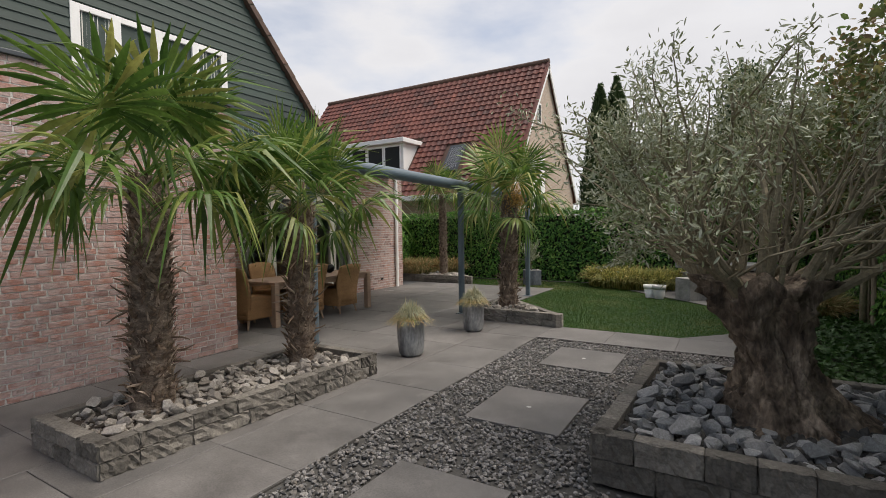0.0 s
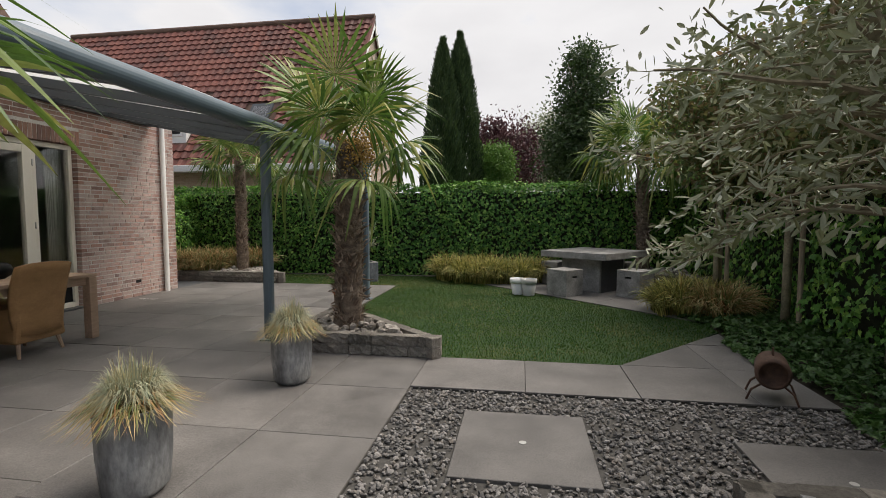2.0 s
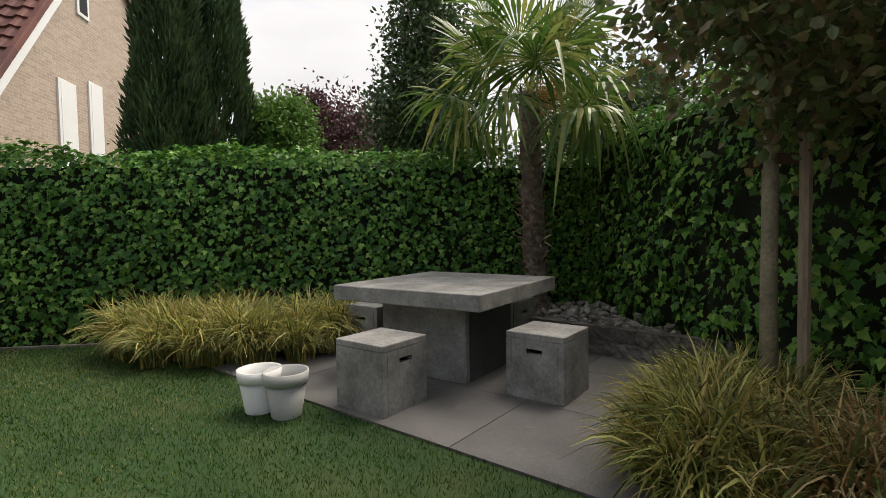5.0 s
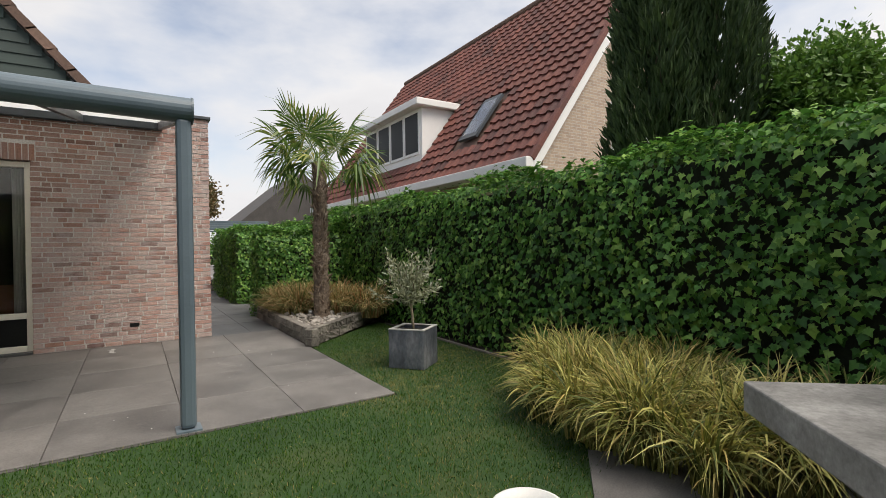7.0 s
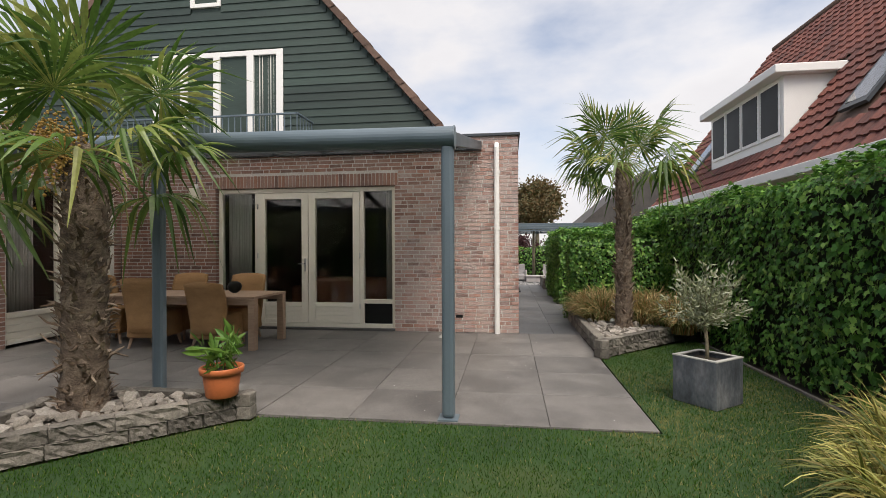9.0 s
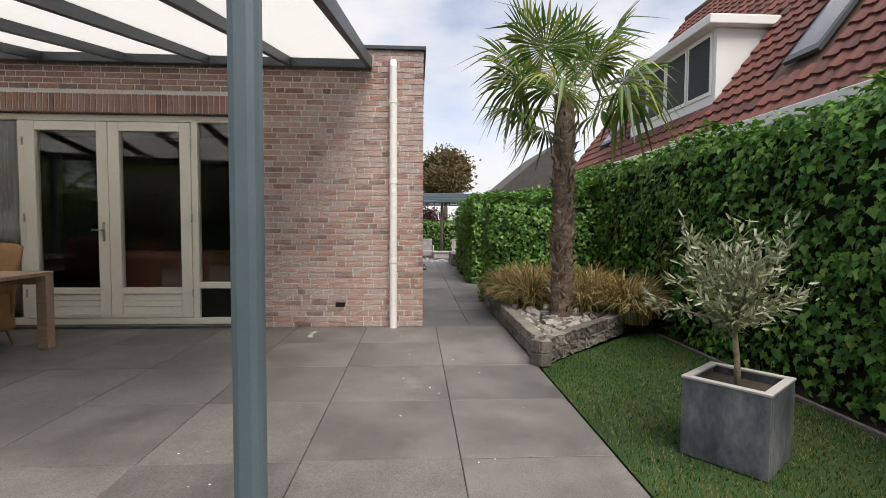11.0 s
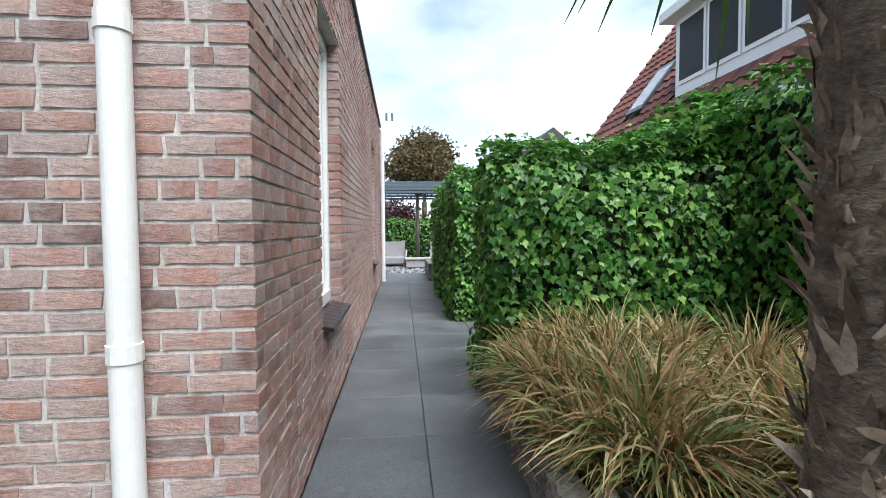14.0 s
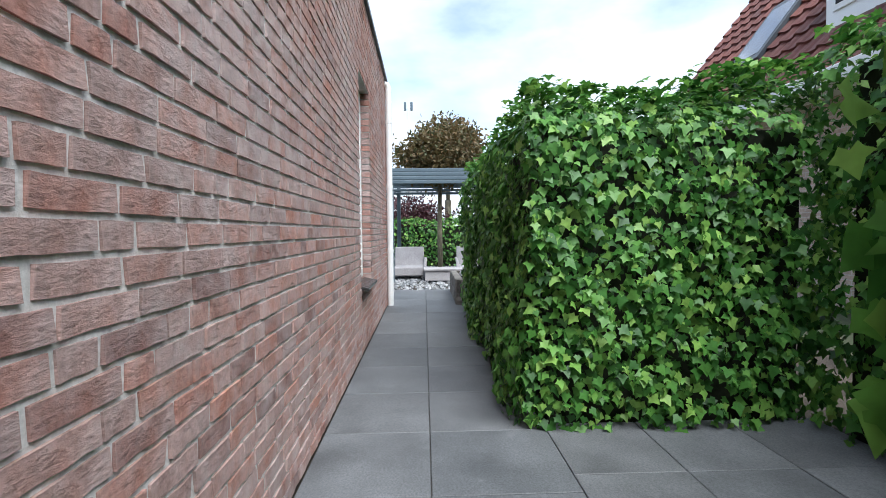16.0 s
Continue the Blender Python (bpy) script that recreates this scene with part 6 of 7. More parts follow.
def plastic_pot(place, mat, label, r=0.138, h=0.29):
    p = thing("plant_pot", place, label, "pot", "empty plant pots")
    part("body", lathe([(r * 0.68, 0), (r * 0.92, h * 0.72), (r * 0.90, h * 0.722), (r * 0.84, h * 0.70), (r * 0.62, 0.02)], 32, cap=False), mat, p, smooth=True)
    part("rim", lathe([(r * 0.93, h * 0.72), (r, h * 0.74), (r * 1.04, h), (r * 0.95, h), (r * 0.90, h * 0.66)], 32, cap=False), mat, p, smooth=True)
    part("soil", lathe([(r * 0.85, h * 0.62), (r * 0.85, h * 0.66)], 24), "soil", p)


plastic_pot((-0.60, 13.01, -0.012), "pot_grey", "empty pale grey round plant pot on the lawn edge")
plastic_pot((-0.79, 13.13, -0.012), "white", "empty white round plant pot on the lawn edge", 0.138, 0.28)

# ---- zinc pots with fescue ----
for (x, y, s, k) in ((-2.62, 6.60, 1.0, 1), (-2.60, 8.22, 0.97, 2)):
    p = thing("zinc_pot", (x, y, 0), "tall weathered zinc pot with blue-green fescue grass", "pot", "zinc pots")
    part("pot", lathe([(0.115 * s, 0), (0.15 * s, 0.04), (0.165 * s, 0.2), (0.17 * s, 0.43), (0.175 * s, 0.44), (0.155 * s, 0.44), (0.15 * s, 0.39)], 32), "zinc", p, smooth=True)
    part("soil", lathe([(0.14 * s, 0.37), (0.15 * s, 0.40)], 24), "soil", p)
    blade_clump("grass", (0, 0, 0.39), 0.28 * s, 0.30 * s, 0.34, 1100, "fescue", "", 200 + k, parent=p, width=0.0032, base_r=0.34, spread=0.5)
    blade_clump("dry_grass", (0, 0, 0.39), 0.30 * s, 0.32 * s, 0.24, 800, "straw_dry", "", 210 + k, parent=p, width=0.0036, base_r=0.36, spread=1.1)

# ---- lead cube planter with young olive ----
cp = thing("cube_planter", (-3.99, 14.41, -0.01), "square blue-grey metal planter on the lawn", "planter", turn=38)
s, h, t = 0.20, 0.40, 0.018
for q in (-1, 1):
    part("side", boxes((-s, s, q * (s - t / 2) - t / 2, q * (s - t / 2) + t / 2, 0, h), bevel=0.003), "lead", cp)
    part("side", boxes((q * (s - t / 2) - t / 2, q * (s - t / 2) + t / 2, -s + t + 0.001, s - t - 0.001, 0, h), bevel=0.003), "lead", cp)
    part("rim", boxes((-s - 0.004, s + 0.004, q * (s - 0.017) - 0.02, q * (s - 0.017) + 0.02, h, h + 0.012), bevel=0.002), "pot_grey", cp)
    part("rim", boxes((q * (s - 0.017) - 0.02, q * (s - 0.017) + 0.02, -s + 0.038, s - 0.038, h, h + 0.012), bevel=0.002), "pot_grey", cp)
part("soil", boxes((-s + t, s - t, -s + t, s - t, 0.0, h - 0.04)), "soil", cp)
yo = thing("young_olive", (-3.99, 14.41, 0.34), "young olive standard with airy grey-green crown", "tree")
rnd = random.Random(77)
bm = bmesh.new()
tube(bm, [(0, 0, 0), (-0.03, 0.01, 0.15), (-0.05, 0.0, 0.34)], [0.017, 0.015, 0.013], 8)
part("trunk", bm, "branch", yo, smooth=True)
tips = []
for k in range(26):
    a, el = k * 2.4, rnd.uniform(0.15, 1.4)
    b = limb_path(rnd, (-0.05, 0, 0.30 + rnd.uniform(0, 0.06)), (math.cos(a) * math.cos(el), math.sin(a) * math.cos(el), math.sin(el)), rnd.uniform(0.28, 0.62), 6, 0.25, 0.08)
    bm = bmesh.new()
    tube(bm, b, [0.006 * (1 - 0.8 * i / 6) for i in range(7)], 4)
    tips.append(b)
    part("branch", bm, "branch", yo)
rs = np.random.RandomState(9)
P, D = leafy(tips, 190, 0.05, rs, spread=0.022, loose=1.3)
tagged(mesh_part("leaves", leaf_mesh("leaves", P, D, 0.055, rs), "olive_leaf", yo), kind="stuff")

# ---- terracotta pot with a leafy plant on the triangular bed ----
fp = thing("flower_pot", (-2.96, 10.42, 0.208), "orange terracotta-coloured pot with a young green plant", "pot")
part("pot", lathe([(0.112, 0), (0.118, 0.008), (0.142, 0.18), (0.138, 0.19), (0.10, 0.012)], 36), "terracotta", fp, smooth=True)
part("rim", lathe([(0.144, 0.178), (0.162, 0.185), (0.166, 0.225), (0.162, 0.232), (0.148, 0.23), (0.138, 0.19)], 36, cap=False), "terracotta", fp, smooth=True)
part("soil", lathe([(0.135, 0.185), (0.135, 0.198)], 24), "soil", fp)
rnd = random.Random(4)
for k in range(9):
    a = k * 0.72
    bm = bmesh.new()
    b = limb_path(rnd, (0.05 * math.cos(a), 0.05 * math.sin(a), 0.19), (0.30 * math.cos(a), 0.30 * math.sin(a), 1), rnd.uniform(0.16, 0.34), 5, 0.12, 0.05)
    tube(bm, b, 0.004, 5)
    part("stem", bm, "box_leaf", fp)
    rs = np.random.RandomState(k)
    P = np.array([tuple(b[i]) for i in (1, 2, 3, 3, 4, 4, 5, 5, 5)])
    D = rs.normal(0, 1, (9, 3)) + np.array([0, 0, 0.35])
    mesh_part("leaf", leaf_mesh("leaf", P, D, 0.15, rs), "box_leaf", fp)

# ---- dining table and wicker chairs under the veranda ----
dt = thing("dining_table", (-5.93, 8.12, 0), "long weathered teak dining table with square legs", "table")
tw, tl, th = 0.46, 1.18, 0.725
for i in range(7):
    x = -tw + 2 * tw * i / 7
    part("plank", boxes((x + 0.002, x + 2 * tw / 7 - 0.002, -tl, tl, th - 0.035, th), bevel=0.004), "teak", dt)
for sx in (-1, 1):
    part("apron", boxes((sx * 0.40 - 0.015, sx * 0.40 + 0.015, -tl + 0.1, tl - 0.1, th - 0.12, th - 0.036)), "teak", dt)
    for sy in (-1, 1):
        part("leg", boxes((sx * (tw - 0.05) - 0.048, sx * (tw - 0.05) + 0.048, sy * (tl - 0.05) - 0.048, sy * (tl - 0.05) + 0.048, 0, th - 0.036), bevel=0.006), "teak", dt)
bowl = lathe([(0.03, 0), (0.085, 0.04), (0.10, 0.09), (0.085, 0.14), (0.045, 0.165), (0.03, 0.16)], 24)
tagged(part("ball_vase", bowl, "black_panel", smooth=True), "round black ceramic vase on the table", "vase")
bpy.data.objects["ball_vase"].location = (-6.0, 8.7, th)


def wicker_chair(m, first=[]):
    if first:
        return copy_thing(first[0], m)
    c = thing("wicker_chair", (0, 0, 0), "brown woven wicker dining chair with curved back", "chair", "wicker chairs round the dining table")
    bm = boxes((-0.25, 0.25, -0.25, 0.25, 0.13, 0.44), bevel=0.03)
    for v in bm.verts:
        v.co.x *= 1.04 - 0.12 * (v.co.z - 0.13) / 0.31
    part("seat", bm, "wicker", c)
    bm = bmesh.new()
    n, hN = 12, 8
    grid = []
    for side in (0, 1):
        g = []
        for j in range(hN + 1):
            f = j / hN
            z = 0.20 + 0.66 * f
            row = []
            for i in range(n + 1):
                u = -1 + 2 * i / n
                half = 0.235 + 0.035 * math.sin(f * 2.6) + 0.02 * f
                y = 0.20 + 0.05 * (1 - u * u) + 0.10 * f ** 1.6 + side * 0.04 - 0.03 * math.sin(f * 3.14)
                row.append(bm.verts.new((u * half, y, z - 0.03 * abs(u) ** 3 * f)))
            g.append(row)
        grid.append(g)
    for side in (0, 1):
        for j in range(hN):
            for i in range(n):
                q = [grid[side][j][i], grid[side][j][i + 1], grid[side][j + 1][i + 1], grid[side][j + 1][i]]
                bm.faces.new(q if side else q[::-1])
    for j in range(hN):
        for i in (0, n):
            bm.faces.new((grid[0][j][i], grid[0][j + 1][i], grid[1][j + 1][i], grid[1][j][i]))
    for j in (0, hN):
        for i in range(n):
            bm.faces.new((grid[0][j][i], grid[0][j][i + 1], grid[1][j][i + 1], grid[1][j][i]))
    bmesh.ops.recalc_face_normals(bm, faces=bm.faces[:])
    part("backrest", bm, "wicker", c, smooth=True)
    for sx in (-1, 1):
        for sy in (-1, 1):
            bm = bmesh.new()
            tube(bm, [(sx * 0.20, sy * 0.20, 0.14), (sx * 0.225, sy * 0.235, 0.0)], [0.022, 0.016], 8)
            part("leg", bm, "teak", c)
    c.matrix_world = m
    first.append(c)
    return c


for (x, y, turn) in ((-5.70, 8.62, -90), (-5.66, 7.70, -87), (-6.26, 8.60, 90), (-6.30, 7.6, 93), (-5.95, 6.85, 180)):
    wicker_chair(pose(x, y, 0, 0, 0, turn) @ Matrix.Diagonal((1.0, 1.0, 1.07, 1)))

# ---- rusty fire barrel on legs ----
fb = thing("fire_barrel", (1.10, 8.42, 0), "small rusty iron fire barrel lying on curved legs", "fire pit", turn=-22)
bm = lathe([(0.085, -0.17), (0.11, -0.14), (0.115, 0.12), (0.10, 0.15), (0.085, 0.15), (0.09, 0.11)], 24)
bmesh.ops.transform(bm, matrix=Matrix.Translation((0, 0, 0.215)) @ Matrix.Rotation(radians(90), 4, "X"), verts=bm.verts[:])
part("drum", bm, "rust", fb, smooth=True)
for sx in (-1, 1):
    for sy in (-0.11, 0.12):
        bm = bmesh.new()
        tube(bm, [(sx * 0.07, sy, 0.13), (sx * 0.13, sy, 0.08), (sx * 0.16, sy, 0.0)], 0.008, 6)
        part("leg", bm, "rust", fb)
bm = bmesh.new()
tube(bm, [(0, -0.02, 0.325), (0, -0.02, 0.375), (0, 0.03, 0.375), (0, 0.03, 0.325)], 0.007, 6)
part("handle", bm, "rust", fb)

# ---- fallen petals on the paving ----
rs = np.random.RandomState(55)
n = 26
P = np.stack([rs.uniform(-6.8, -3.3, n), rs.uniform(10.8, 13.7, n), np.full(n, 0.004)], 1)
me = scatter("fallen_petals", LEAF_S, LEAF_SF, P, rot_mats(rs.rand(n) * 6.28, rs.normal(0, 0.1, n), rs.normal(0, 0.1, n)), rs.uniform(0.010, 0.024, n)[:, None] * np.array([[2.5, 1, 1]]))
tagged(mesh_part("fallen_petals", me, "white"), "scattered pale fallen petals on the paving", "petals", kind="stuff")

rs = np.random.RandomState(56)
n = 60
f = rs.rand(n)
P = np.stack([-6.68 - 0.30 * f, 11.625 + rs.normal(0, 0.012, n), np.full(n, 0.0035)], 1)
me = scatter("chalk_mark", ICO, ICO_F, P, rot_mats(rs.rand(n) * 6, np.zeros(n), np.zeros(n)), np.stack([rs.uniform(0.008, 0.03, n), rs.uniform(0.004, 0.012, n), np.full(n, 0.0012)], 1), 0.1)
tagged(mesh_part("chalk_mark", me, "pot_grey"), "pale chalky scuff across the paving slab", "scuff mark", kind="stuff")

# ---- lawn edging along the hedge and a spot lamp in the bed ----
edging = thing("lawn_edging", (-1.3, 15.385, 0), "low weathered concrete edging between lawn and hedge", "edging")
for k in range(6):
    part("kerb", boxes((-0.9 * (k + 1) + 0.003, -0.9 * k - 0.003, -0.016, 0.016, -0.06, 0.012), bevel=0.005), "block", edging)
spot = thing("garden_spotlight", (-6.92, 14.2, 0.235), "small round ground spotlight among the rubble", "spotlight")
part("housing", lathe([(0.035, 0), (0.042, 0.01), (0.042, 0.05), (0.034, 0.055)], 20), "steel", spot, smooth=True)
part("lens", lathe([(0.032, 0.0555), (0.030, 0.062), (0.012, 0.067)], 20), "pot_grey", spot, "pale frosted lens", smooth=True)

# ---- seating and pergola beyond the side path ----
pg = thing("pergola", (-18.9, 14.3, 0), "grey-blue slatted pergola over a gravel seating area", "pergola")
for (x, y) in ((0, -1.62), (0, 1.9), (-3.0, -1.62), (-3.0, 1.9)):
    part("post", boxes((x - 0.05, x + 0.05, y - 0.05, y + 0.05, -0.04, 2.2), bevel=0.01), "steel_blue", pg)
for x in (0.0, -3.0):
    for k in range(4):
        part("beam", boxes((x + 0.05 - 0.02 * k, x + 0.09 - 0.02 * k, -1.75, 2.0, 2.02 + 0.085 * k, 2.085 + 0.085 * k), bevel=0.006), "steel_blue", pg)
for k in range(12):
    part("slat", boxes((-0.25 - 0.23 * k, -0.20 - 0.23 * k, -1.75, 2.0, 2.22, 2.32)), "steel_blue", pg)


def lounge_chair(m, first=[]):
    if first:
        return copy_thing(first[0], m)
    c = thing("lounge_chair", (0, 0, 0), "grey woven lounge chair with sloped back", "chair", "lounge chairs under the pergola")
    bm = boxes((-0.38, 0.38, -0.33, 0.33, 0.10, 0.30), bevel=0.03)
    part("seat", bm, "wicker_grey", c)
    bm = boxes((-0.38, -0.32, -0.34, 0.34, 0.25, 0.72), bevel=0.02)
    for v in bm.verts:
        v.co.x -= (v.co.z - 0.25) * 0.35
    part("backrest", bm, "wicker_grey", c)
    for s in (-1, 1):
        bm = bmesh.new()
        tube(bm, [(-0.36, s * 0.36, 0.45), (0.05, s * 0.38, 0.47), (0.30, s * 0.37, 0.40), (0.38, s * 0.36, 0.2), (0.36, s * 0.34, 0.0)], 0.03, 8)
        part("armrest", bm, "wicker_grey", c, smooth=True)
        part("rear_leg", boxes((-0.36, -0.30, s * 0.30 - 0.03, s * 0.30 + 0.03, 0, 0.12)), "wicker_grey", c)
    c.matrix_world = m
    first.append(c)
    return c


lounge_chair(pose(-19.9, 13.0, -0.04))
lounge_chair(pose(-19.9, 14.45, -0.04))
lt = thing("lounge_table", (-19.2, 13.75, -0.04), "low grey woven side table", "table")
part("top", boxes((-0.3, 0.3, -0.42, 0.42, 0.26, 0.30), bevel=0.01), "wicker_grey", lt)
part("apron", boxes((-0.27, 0.27, -0.39, 0.39, 0.05, 0.259), bevel=0.01), "wicker_grey", lt)
leaf_tree((-20.9, 13.75, -0.05), 2.3, 0.06, [(0, 0, 2.95, 0.7, 1.0, 0.55)], 0.12, 2500, "chestnut", "slim-trunked tree with umbrella crown by the pergola", 120)
ivy_box("clipped_hedge", -24.4, -23.6, 10.5, 19.0, 1.35, "Xt", "low clipped hedge behind the seating area", 260, 0.07)
leaf_tree((-26.5, 12.8, 0), 0.5, 0.1, [(0, 0, 1.5, 0.8, 1.6, 0.7)], 0.12, 2500, "purple", "purple-leaved shrub behind the low hedge", 121)
leaf_tree((-26.8, 16.3, 0), 0.5, 0.1, [(0, 0, 1.3, 0.8, 1.8, 0.7)], 0.12, 2500, "box_leaf", "bright green shrub behind the low hedge", 122)
mast = thing("lamp_mast", (-33.4, 12.62, 0), "tall white lamp mast with twin heads", "street lamp")
bm = bmesh.new()
tube(bm, [(0, 0, -0.1), (0, 0, 3.2)], 0.13, 10)
tube(bm, [(0, 0, 3.2), (0, 0, 7.3)], [0.05, 0.03], 8)
part("pole", bm, "white", mast)
for s in (-1, 1):
    part("head", boxes((-0.1, 0.1, s * 0.16 - 0.06, s * 0.16 + 0.06, 7.1, 7.5), bevel=0.02), "steel_blue", mast)

# ---- bricks ----
def brick_rects(u0, u1, openings, course, seed, start_alt, end_alt):
    """(u, z, half-length) of the bricks of a wall face; ends step back by turns at corners."""
    rnd = random.Random(seed)
    out = []
    n = int(round(ROOF / course))
    for c in range(n):
        z0, z1 = c * course, (c + 1) * course
        a = u0 + (0.1 if start_alt is not None and c % 2 == start_alt else 0.0)
        b = u1 - (0.1 if end_alt is not None and c % 2 == end_alt else 0.0)
        spans = [(a, b)]
        for o in openings:
            if z1 > o[2] + 0.015 and z0 < o[3] - 0.015:
                spans = [s for t in spans for s in ((t[0], min(t[1], o[0])), (max(t[0], o[1]), t[1])) if s[1] - s[0] > 0.02]
        for s in spans:
            u = s[0]
            first = True
            while u < s[1] - 0.015:
                l = rnd.uniform(0.196, 0.214) if rnd.random() > 0.2 else 0.101
                if first:
                    l = (0.222, 0.111, 0.167, 0.111)[c % 4]
                    first = False
                e = min(u + l, s[1])
                if s[1] - e < 0.05:
                    e = s[1]
                out.append(((u + e) / 2, (z0 + z1) / 2, (e - u) / 2 - 0.0075))
                u = e
    return out


CUBE_V = [(x, y, z) for x in (-1, -0.6, -0.2, 0.2, 0.6, 1) for y, z in ((-1, -1), (1, -1), (1, 1), (-1, 1))]
CUBE_F = [(0, 1, 2, 3), (20, 23, 22, 21)] + [(4 * i + k, 4 * i + 4 + k, 4 * i + 4 + (k + 1) % 4, 4 * i + (k + 1) % 4) for i in range(5) for k in range(4)]


def lay_bricks(wall, rects, place_of, R, near=None, half_z=COURSE / 2 - 0.0068, depth=0.05, material="brick"):
    """Bricks as geometry: those of the near stretch as single parts, the rest joined."""
    far_P, far_S, shared = [], [], {}
    rs = np.random.RandomState(len(rects))
    for (u, z, h) in rects:
        p = np.array(place_of(u, z)) + R[:, 1] * rs.uniform(-0.001, 0.0015)
        if near and near(u, z):
            key = (round(h / 0.002), rs.randint(4))
            if key not in shared:
                h = round(h / 0.002) * 0.002
                me = scatter("brick", CUBE_V, CUBE_F, np.zeros((1, 3)), R[None], np.array([[h, depth, half_z]]), 0.05)
                me.materials.append(M[material])
                shared[key] = me
            ob = mesh_part("brick", shared[key], None, wall)
            ob.location = tuple(p)
        else:
            far_P.append(p)
            far_S.append((h, depth, half_z))
    if far_P:
        n = len(far_P)
        me = scatter("bricks", CUBE_V, CUBE_F, np.array(far_P), np.repeat(R[None], n, 0), np.array(far_S), 0.05)
        tagged(mesh_part("bricks", me, material, wall), kind="stuff")


R_x = np.array([[0, 1, 0], [1, 0, 0], [0, 0, 1.0]]).T  # u along y, out along x
R_y = np.array([[1, 0, 0], [0, 1, 0], [0, 0, 1.0]]).T  # u along x, out along y
sold = (WIN[0] - 0.06, WIN[1] + 0.06, WIN[3], WIN[3] + 0.215)
vent_hole = (11.815, 11.925, 4 * COURSE - 0.001, 5 * COURSE - 0.001)
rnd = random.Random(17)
# first list: darker red-brown bricks up to a ragged slanting edge; second: paler pink
dry, paler = [], []
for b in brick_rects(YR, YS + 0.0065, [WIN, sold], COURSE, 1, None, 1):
    (dry if rnd.gauss(b[0] + 0.5 * max(0, 2.2 - b[1]), 0.35) < 11.0 + 0.6 * max(0, b[1] - 2.4) else paler).append(b)
lay_bricks(wall_facade, paler, lambda u, z: (XF - 0.05, u, z), R_x, lambda u, z: u > 11.2 and 0.55 < z < 1.7)
lay_bricks(wall_facade, dry, lambda u, z: (XF - 0.05, u, z), R_x, material="brick_redder")
lay_bricks(wall_side, brick_rects(-15.85, XF + 0.0065, SIDE_WIN, COURSE, 2, None, 0), lambda u, z: (u, YS - 0.05, z), R_y, lambda u, z: u > -9.9 and 0.5 < z < 1.75, material="brick_side")
lay_bricks(wall_wing, brick_rects(-3.0, YR + 0.0065, [], COURSE, 3, None, 0), lambda u, z: (XW - 0.05, u, z), R_x, lambda u, z: u > 3.2 and 0.5 < z < 1.5, material="brick_side")
lay_bricks(wall_recess, brick_rects(XF, XW + 0.0065, [REC_DOOR], COURSE, 4, None, 1), lambda u, z: (u, YR - 0.05, z), R_y, material="brick_redder")
n = int((sold[1] - sold[0]) / COURSE)
rects = [(sold[0] + (i + 0.5) * (sold[1] - sold[0]) / n, (sold[2] + sold[3]) / 2, (sold[1] - sold[0]) / n / 2 - 0.005) for i in range(n)]
lay_bricks(wall_facade, rects, lambda u, z: (XF - 0.05, u, z), R_x, lambda u, z: True, half_z=0.102, depth=0.052, material="brick_redder")

# ---- paving ----
paving = thing("pavement", (0, 0, 0), "dark concrete slab paving of the terrace", "paving", kind="structure")
bm = bmesh.new()
for pts in ([(XF, -3.0), (-1.62, -3.0), (-1.62, 9.08), (-3.12, 9.08), (-3.17, 13.77), (XF, 13.77)], [(-1.62, 8.27), (1.5, 8.27), (1.5, 10.5), (0.16, 9.1), (-1.62, 9.08)], [(-17.4, YS), (XF, YS), (XF, 13.77), (-9.3, 13.98), (-17.4, 13.98)], [(-11.4, 13.985), (-9.3, 13.985), (-9.3, 15.5), (-11.4, 15.5)]):
    poly_prism(bm, pts, -0.044, -0.012)
part("joint_sand", bm, "sand", paving)
slab_cache = {}
rs = np.random.RandomState(12)


def slab(x0, x1, y0, y1, mat="slab"):
    key = (round(x1 - x0, 3), round(y1 - y0, 3), mat)
    if key not in slab_cache:
        bm = boxes((-key[0] / 2 + 0.0022, key[0] / 2 - 0.0022, -key[1] / 2 + 0.0022, key[1] / 2 - 0.0022, -0.042, 0.0))
        bmesh.ops.bevel(bm, geom=[e for e in bm.edges if all(v.co.z > -0.01 for v in e.verts)], offset=0.003, segments=1, affect="EDGES")
        me = bpy.data.meshes.new("slab")
        bm.to_mesh(me)
        bm.free()
        me.materials.append(M[mat])
        slab_cache[key] = me
    ob = mesh_part("slab", slab_cache[key], None, paving)
    ob.matrix_local = pose((x0 + x1) / 2, (y0 + y1) / 2, rs.uniform(-0.002, 0.001), rs.uniform(-0.1, 0.1), rs.uniform(-0.1, 0.1), 0)


PX = 0.818
for i in range(5):
    for j in range(10):
        slab(-3.17 - (i + 1) * PX, -3.17 - i * PX, 13.77 - (j + 1) * 0.797, 13.77 - j * 0.797)
for i in range(2):
    for j in range(11):
        y1 = 5.80 - j * 0.86
        slab(XW + 0.84 * i, XW + 0.84 * (i + 1), y1 - 0.86, y1)
for i in range(2):
    for j in range(14):
        y1 = 9.06 - j * 0.865
        slab(-3.17 + 0.775 * i, -3.17 + 0.775 * (i + 1), y1 - 0.865, y1)
xs = [-1.62, -0.705, 0.15, 0.975, 1.5]
for a, b in zip(xs, xs[1:]):
    slab(a, b, 8.27, 9.09)
slab(0.975, 1.5, 9.09, 9.93)
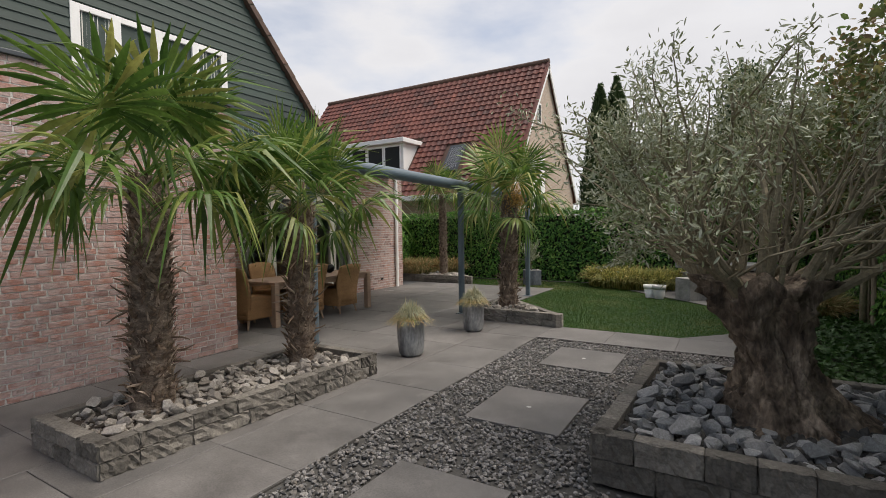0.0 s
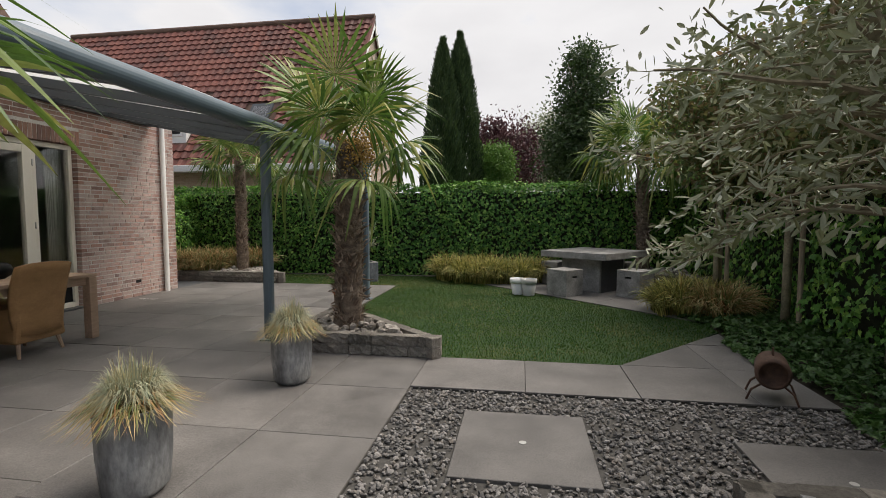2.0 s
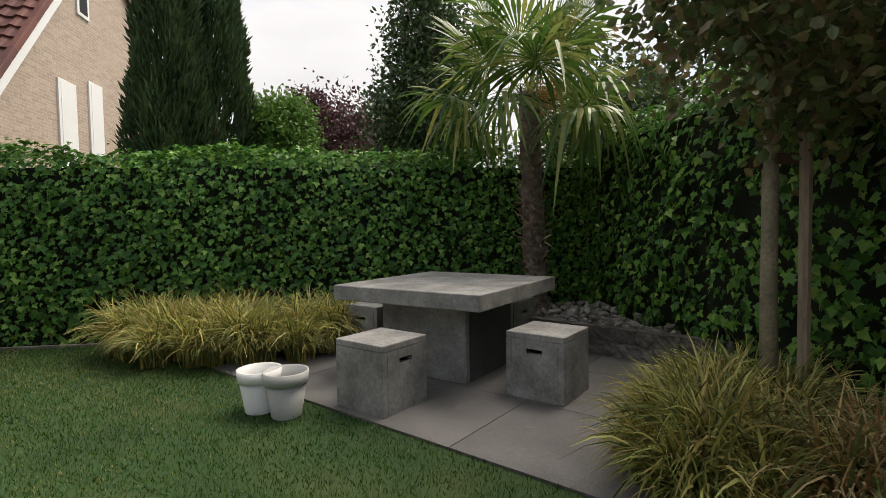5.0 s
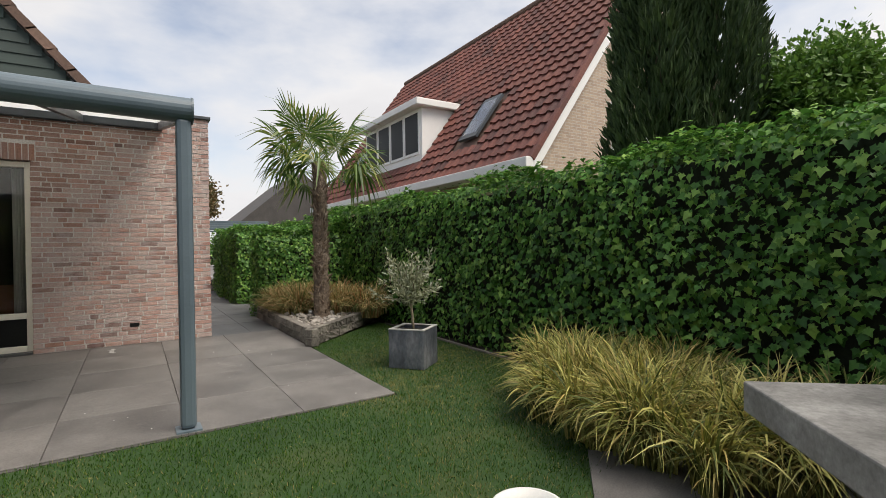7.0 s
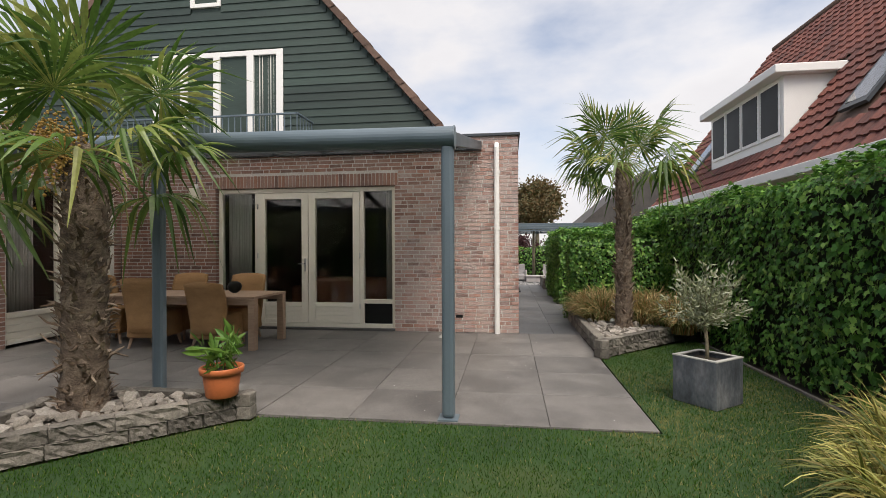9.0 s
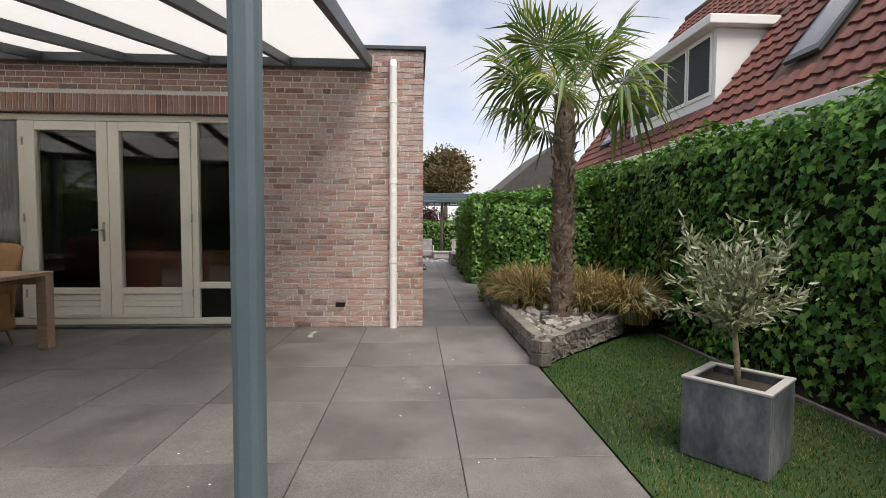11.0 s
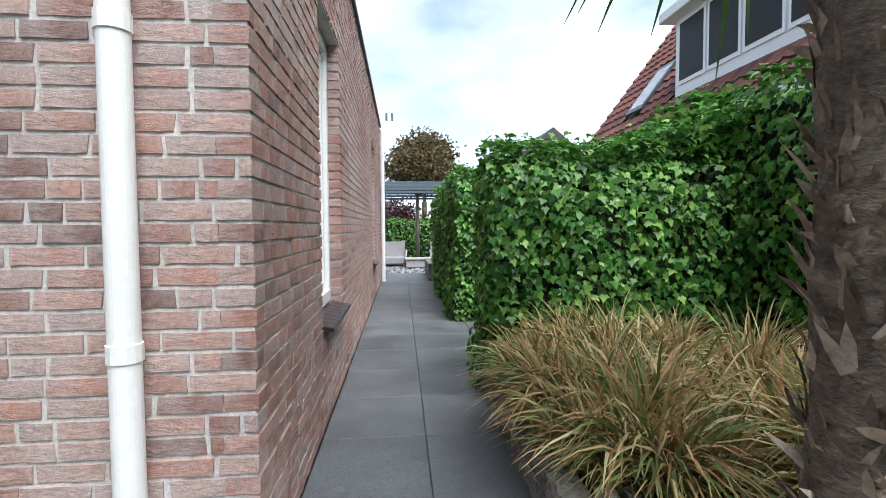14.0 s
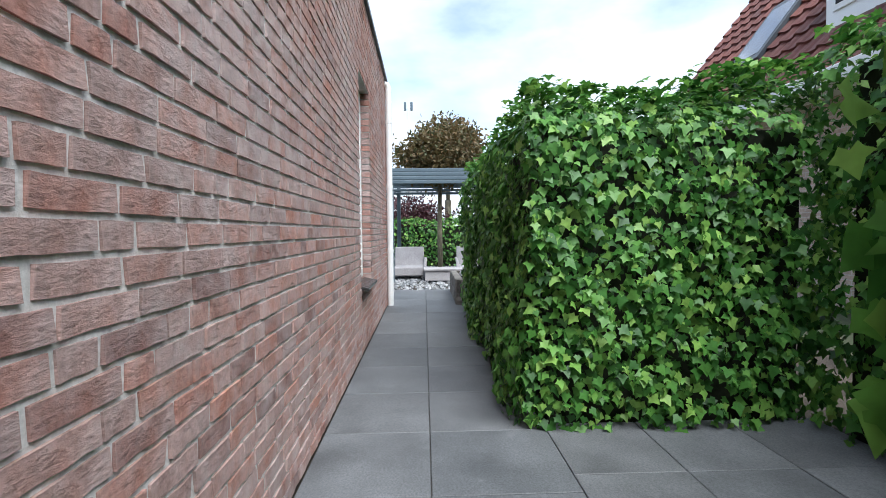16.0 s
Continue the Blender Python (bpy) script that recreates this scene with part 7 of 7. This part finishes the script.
for pts in ([(0.17, 9.097), (0.97, 9.097), (0.97, 9.92)], [(0.98, 9.94), (1.5, 9.94), (1.5, 10.48)]):
    bm = bmesh.new()
    poly_prism(bm, pts, -0.042, 0.0)
    part("slab", bm, "slab", paving)
for (x0, x1, y0, y1) in ((-1.13, -0.33, 3.45, 4.33), (-1.13, -0.33, 5.20, 6.08), (-1.13, -0.33, 6.97, 7.85), (0.52, 1.32, 6.80, 7.62), (-1.13, -0.33, 1.70, 2.58)):
    slab(x0, x1, y0, y1)
    bm = lathe([(0.022, 0.0), (0.022, 0.003)], 14)
    ob = part("slab_plug", bm, "pot_grey", paving)
    ob.location = ((x0 + x1) / 2, (y0 + y1) / 2, 0.0005)
edges = [XF] + [-8.305 - 0.615 * i for i in range(16)]
for a, b in zip(edges, edges[1:]):
    slab(b, a, YS + 0.004, 13.37, "slab_dark")
    slab(b, a, 13.37, 13.98, "slab_dark")
for i in range(4):
    for j in range(3):
        slab(-11.45 + 0.55 * i, -11.45 + 0.55 * (i + 1), 13.98 + 0.5 * j, 13.98 + 0.5 * (j + 1), "slab_dark")

# seating terrace, turned slabs
seat_pav = thing("pavement", (0.35, 12.35, 0), "pale grey slab terrace under the concrete table", "paving", kind="structure", turn=-46)
for i in range(-3, 2):
    for j in range(4):
        bm = boxes((i * 0.86 + 0.003, (i + 1) * 0.86 - 0.003, j * 0.86 + 0.003, (j + 1) * 0.86 - 0.003, -0.042, 0.0))
        part("slab", bm, "slab", seat_pav)

# ---- gravel ----
rs = np.random.RandomState(3)
gravel_area = [(-1.615, 0.5), (2.6, 0.5), (1.5, 8.25), (-1.615, 8.25)]
bm = bmesh.new()
poly_prism(bm, gravel_area, -0.044, -0.022)
tagged(part("gravel_bed", bm, "sand"), "bed of fine dark grit below the gravel", "gravel", kind="structure")
n = 30000
px, py = rs.uniform(-1.61, 1.6, n), 0.9 + 7.34 * rs.rand(n)
ok = inside(px, py, gravel_area) & ~((px > 0.02) & (px < 2.3) & (py > 4.6) & (py < 6.6))
for (x0, x1, y0, y1) in ((-1.13, -0.33, 3.45, 4.33), (-1.13, -0.33, 5.20, 6.08), (-1.13, -0.33, 6.97, 7.85), (0.52, 1.32, 6.80, 7.62), (-1.13, -0.33, 1.70, 2.58)):
    ok &= ~((px > x0 - 0.01) & (px < x1 + 0.01) & (py > y0 - 0.01) & (py < y1 + 0.01))
px, py = px[ok], py[ok]
n = len(px)
P = np.stack([px, py, -0.016 + 0.014 * rs.rand(n)], 1)
S = rs.uniform(0.008, 0.019, n)[:, None] * np.stack([rs.uniform(0.8, 1.3, n), rs.uniform(0.7, 1.1, n), rs.uniform(0.45, 0.8, n)], 1)
me = scatter("gravel", ICO, ICO_F, P, rot_mats(rs.rand(n) * 6.28, rs.normal(0, 0.4, n), rs.normal(0, 0.4, n)), S, 0.18)
tagged(mesh_part("gravel", me, "gravel"), "loose mixed grey gravel between the slabs", "gravel", kind="stuff")
n = 5000
P = np.stack([rs.uniform(-23.5, -17.42, n), rs.uniform(11.5, 16.5, n), -0.03 + 0.01 * rs.rand(n)], 1)
me = scatter("gravel_far", ICO, ICO_F, P, rot_mats(rs.rand(n) * 6.28, rs.rand(n), rs.rand(n)), np.stack([rs.uniform(0.02, 0.05, n)] * 2 + [rs.uniform(0.01, 0.02, n)], 1), 0.15)
tagged(mesh_part("gravel_far", me, "rock"), "pale gravel under the pergola seating", "gravel", kind="stuff")

# ---- lawn ----
lawn = [(-1.52, 9.10), (0.155, 9.10), (0.975, 9.94), (1.56, 10.62), (1.6, 11.2), (0.93, 11.78), (-1.20, 13.98), (-1.0, 15.37), (-7.0, 15.37), (-5.62, 13.80), (-3.16, 13.79), (-3.16, 10.62)]
bm = bmesh.new()
poly_prism(bm, lawn, -0.044, -0.016)
tagged(part("lawn", bm, "turf"), "mown green lawn with a few pale worn patches", "lawn", kind="structure")
n = 300000
px, py = rs.uniform(-7, 1.6, n), rs.uniform(9.1, 15.55, n)
ok = inside(px, py, lawn)
px, py = px[ok], py[ok]
n = len(px)
# worn, dry spots: by the terrace edge, round the planter and under the hedge
worn = 0.03 + 0.20 * np.clip(np.sin(px * 2.1 + 1.3 * np.sin(py * 1.7)) * np.sin(py * 2.6 + px) - 0.25, 0, 1)
for cx, cy, r, k in ((-3.35, 14.0, 0.6, 1.0), (-4.3, 14.9, 0.7, 0.7), (-2.2, 14.2, 0.6, 0.5), (-1.2, 13.3, 0.5, 0.5), (-4.6, 14.0, 0.4, 0.6), (0.6, 10.3, 0.5, 0.4), (-1.8, 12.0, 0.6, 0.3)):
    worn += k * np.exp(-((px - cx) ** 2 + (py - cy) ** 2) / r ** 2) * (0.55 + 0.45 * np.sin(px * 17 + 5 * np.sin(py * 9)) * np.sin(py * 19 + 3 * px))
dry = rs.rand(n) < worn
bl = [(-0.10, 0, 0), (0.10, 0, 0), (0.07, 0.10, 0.55), (-0.07, 0.10, 0.55), (0, 0.38, 1.0)]
for mask, name, mat, label in ((~dry, "grass_blades", "blade", "short mown grass blades"), (dry, "dry_grass", "dry_blade", "straw-coloured dry blades in worn lawn patches")):
    m = int(mask.sum())
    P = np.stack([px[mask], py[mask], np.full(m, -0.02)], 1)
    hs = rs.uniform(0.016, 0.034, m)
    me = scatter(name, bl, [(0, 1, 2, 3), (3, 2, 4)], P, rot_mats(rs.rand(m) * 6.28, rs.normal(0, 0.35, m), rs.normal(0, 0.42, m)), np.stack([rs.uniform(0.014, 0.028, m), hs, hs], 1))
    tagged(mesh_part(name, me, mat), label, "grass", kind="stuff")
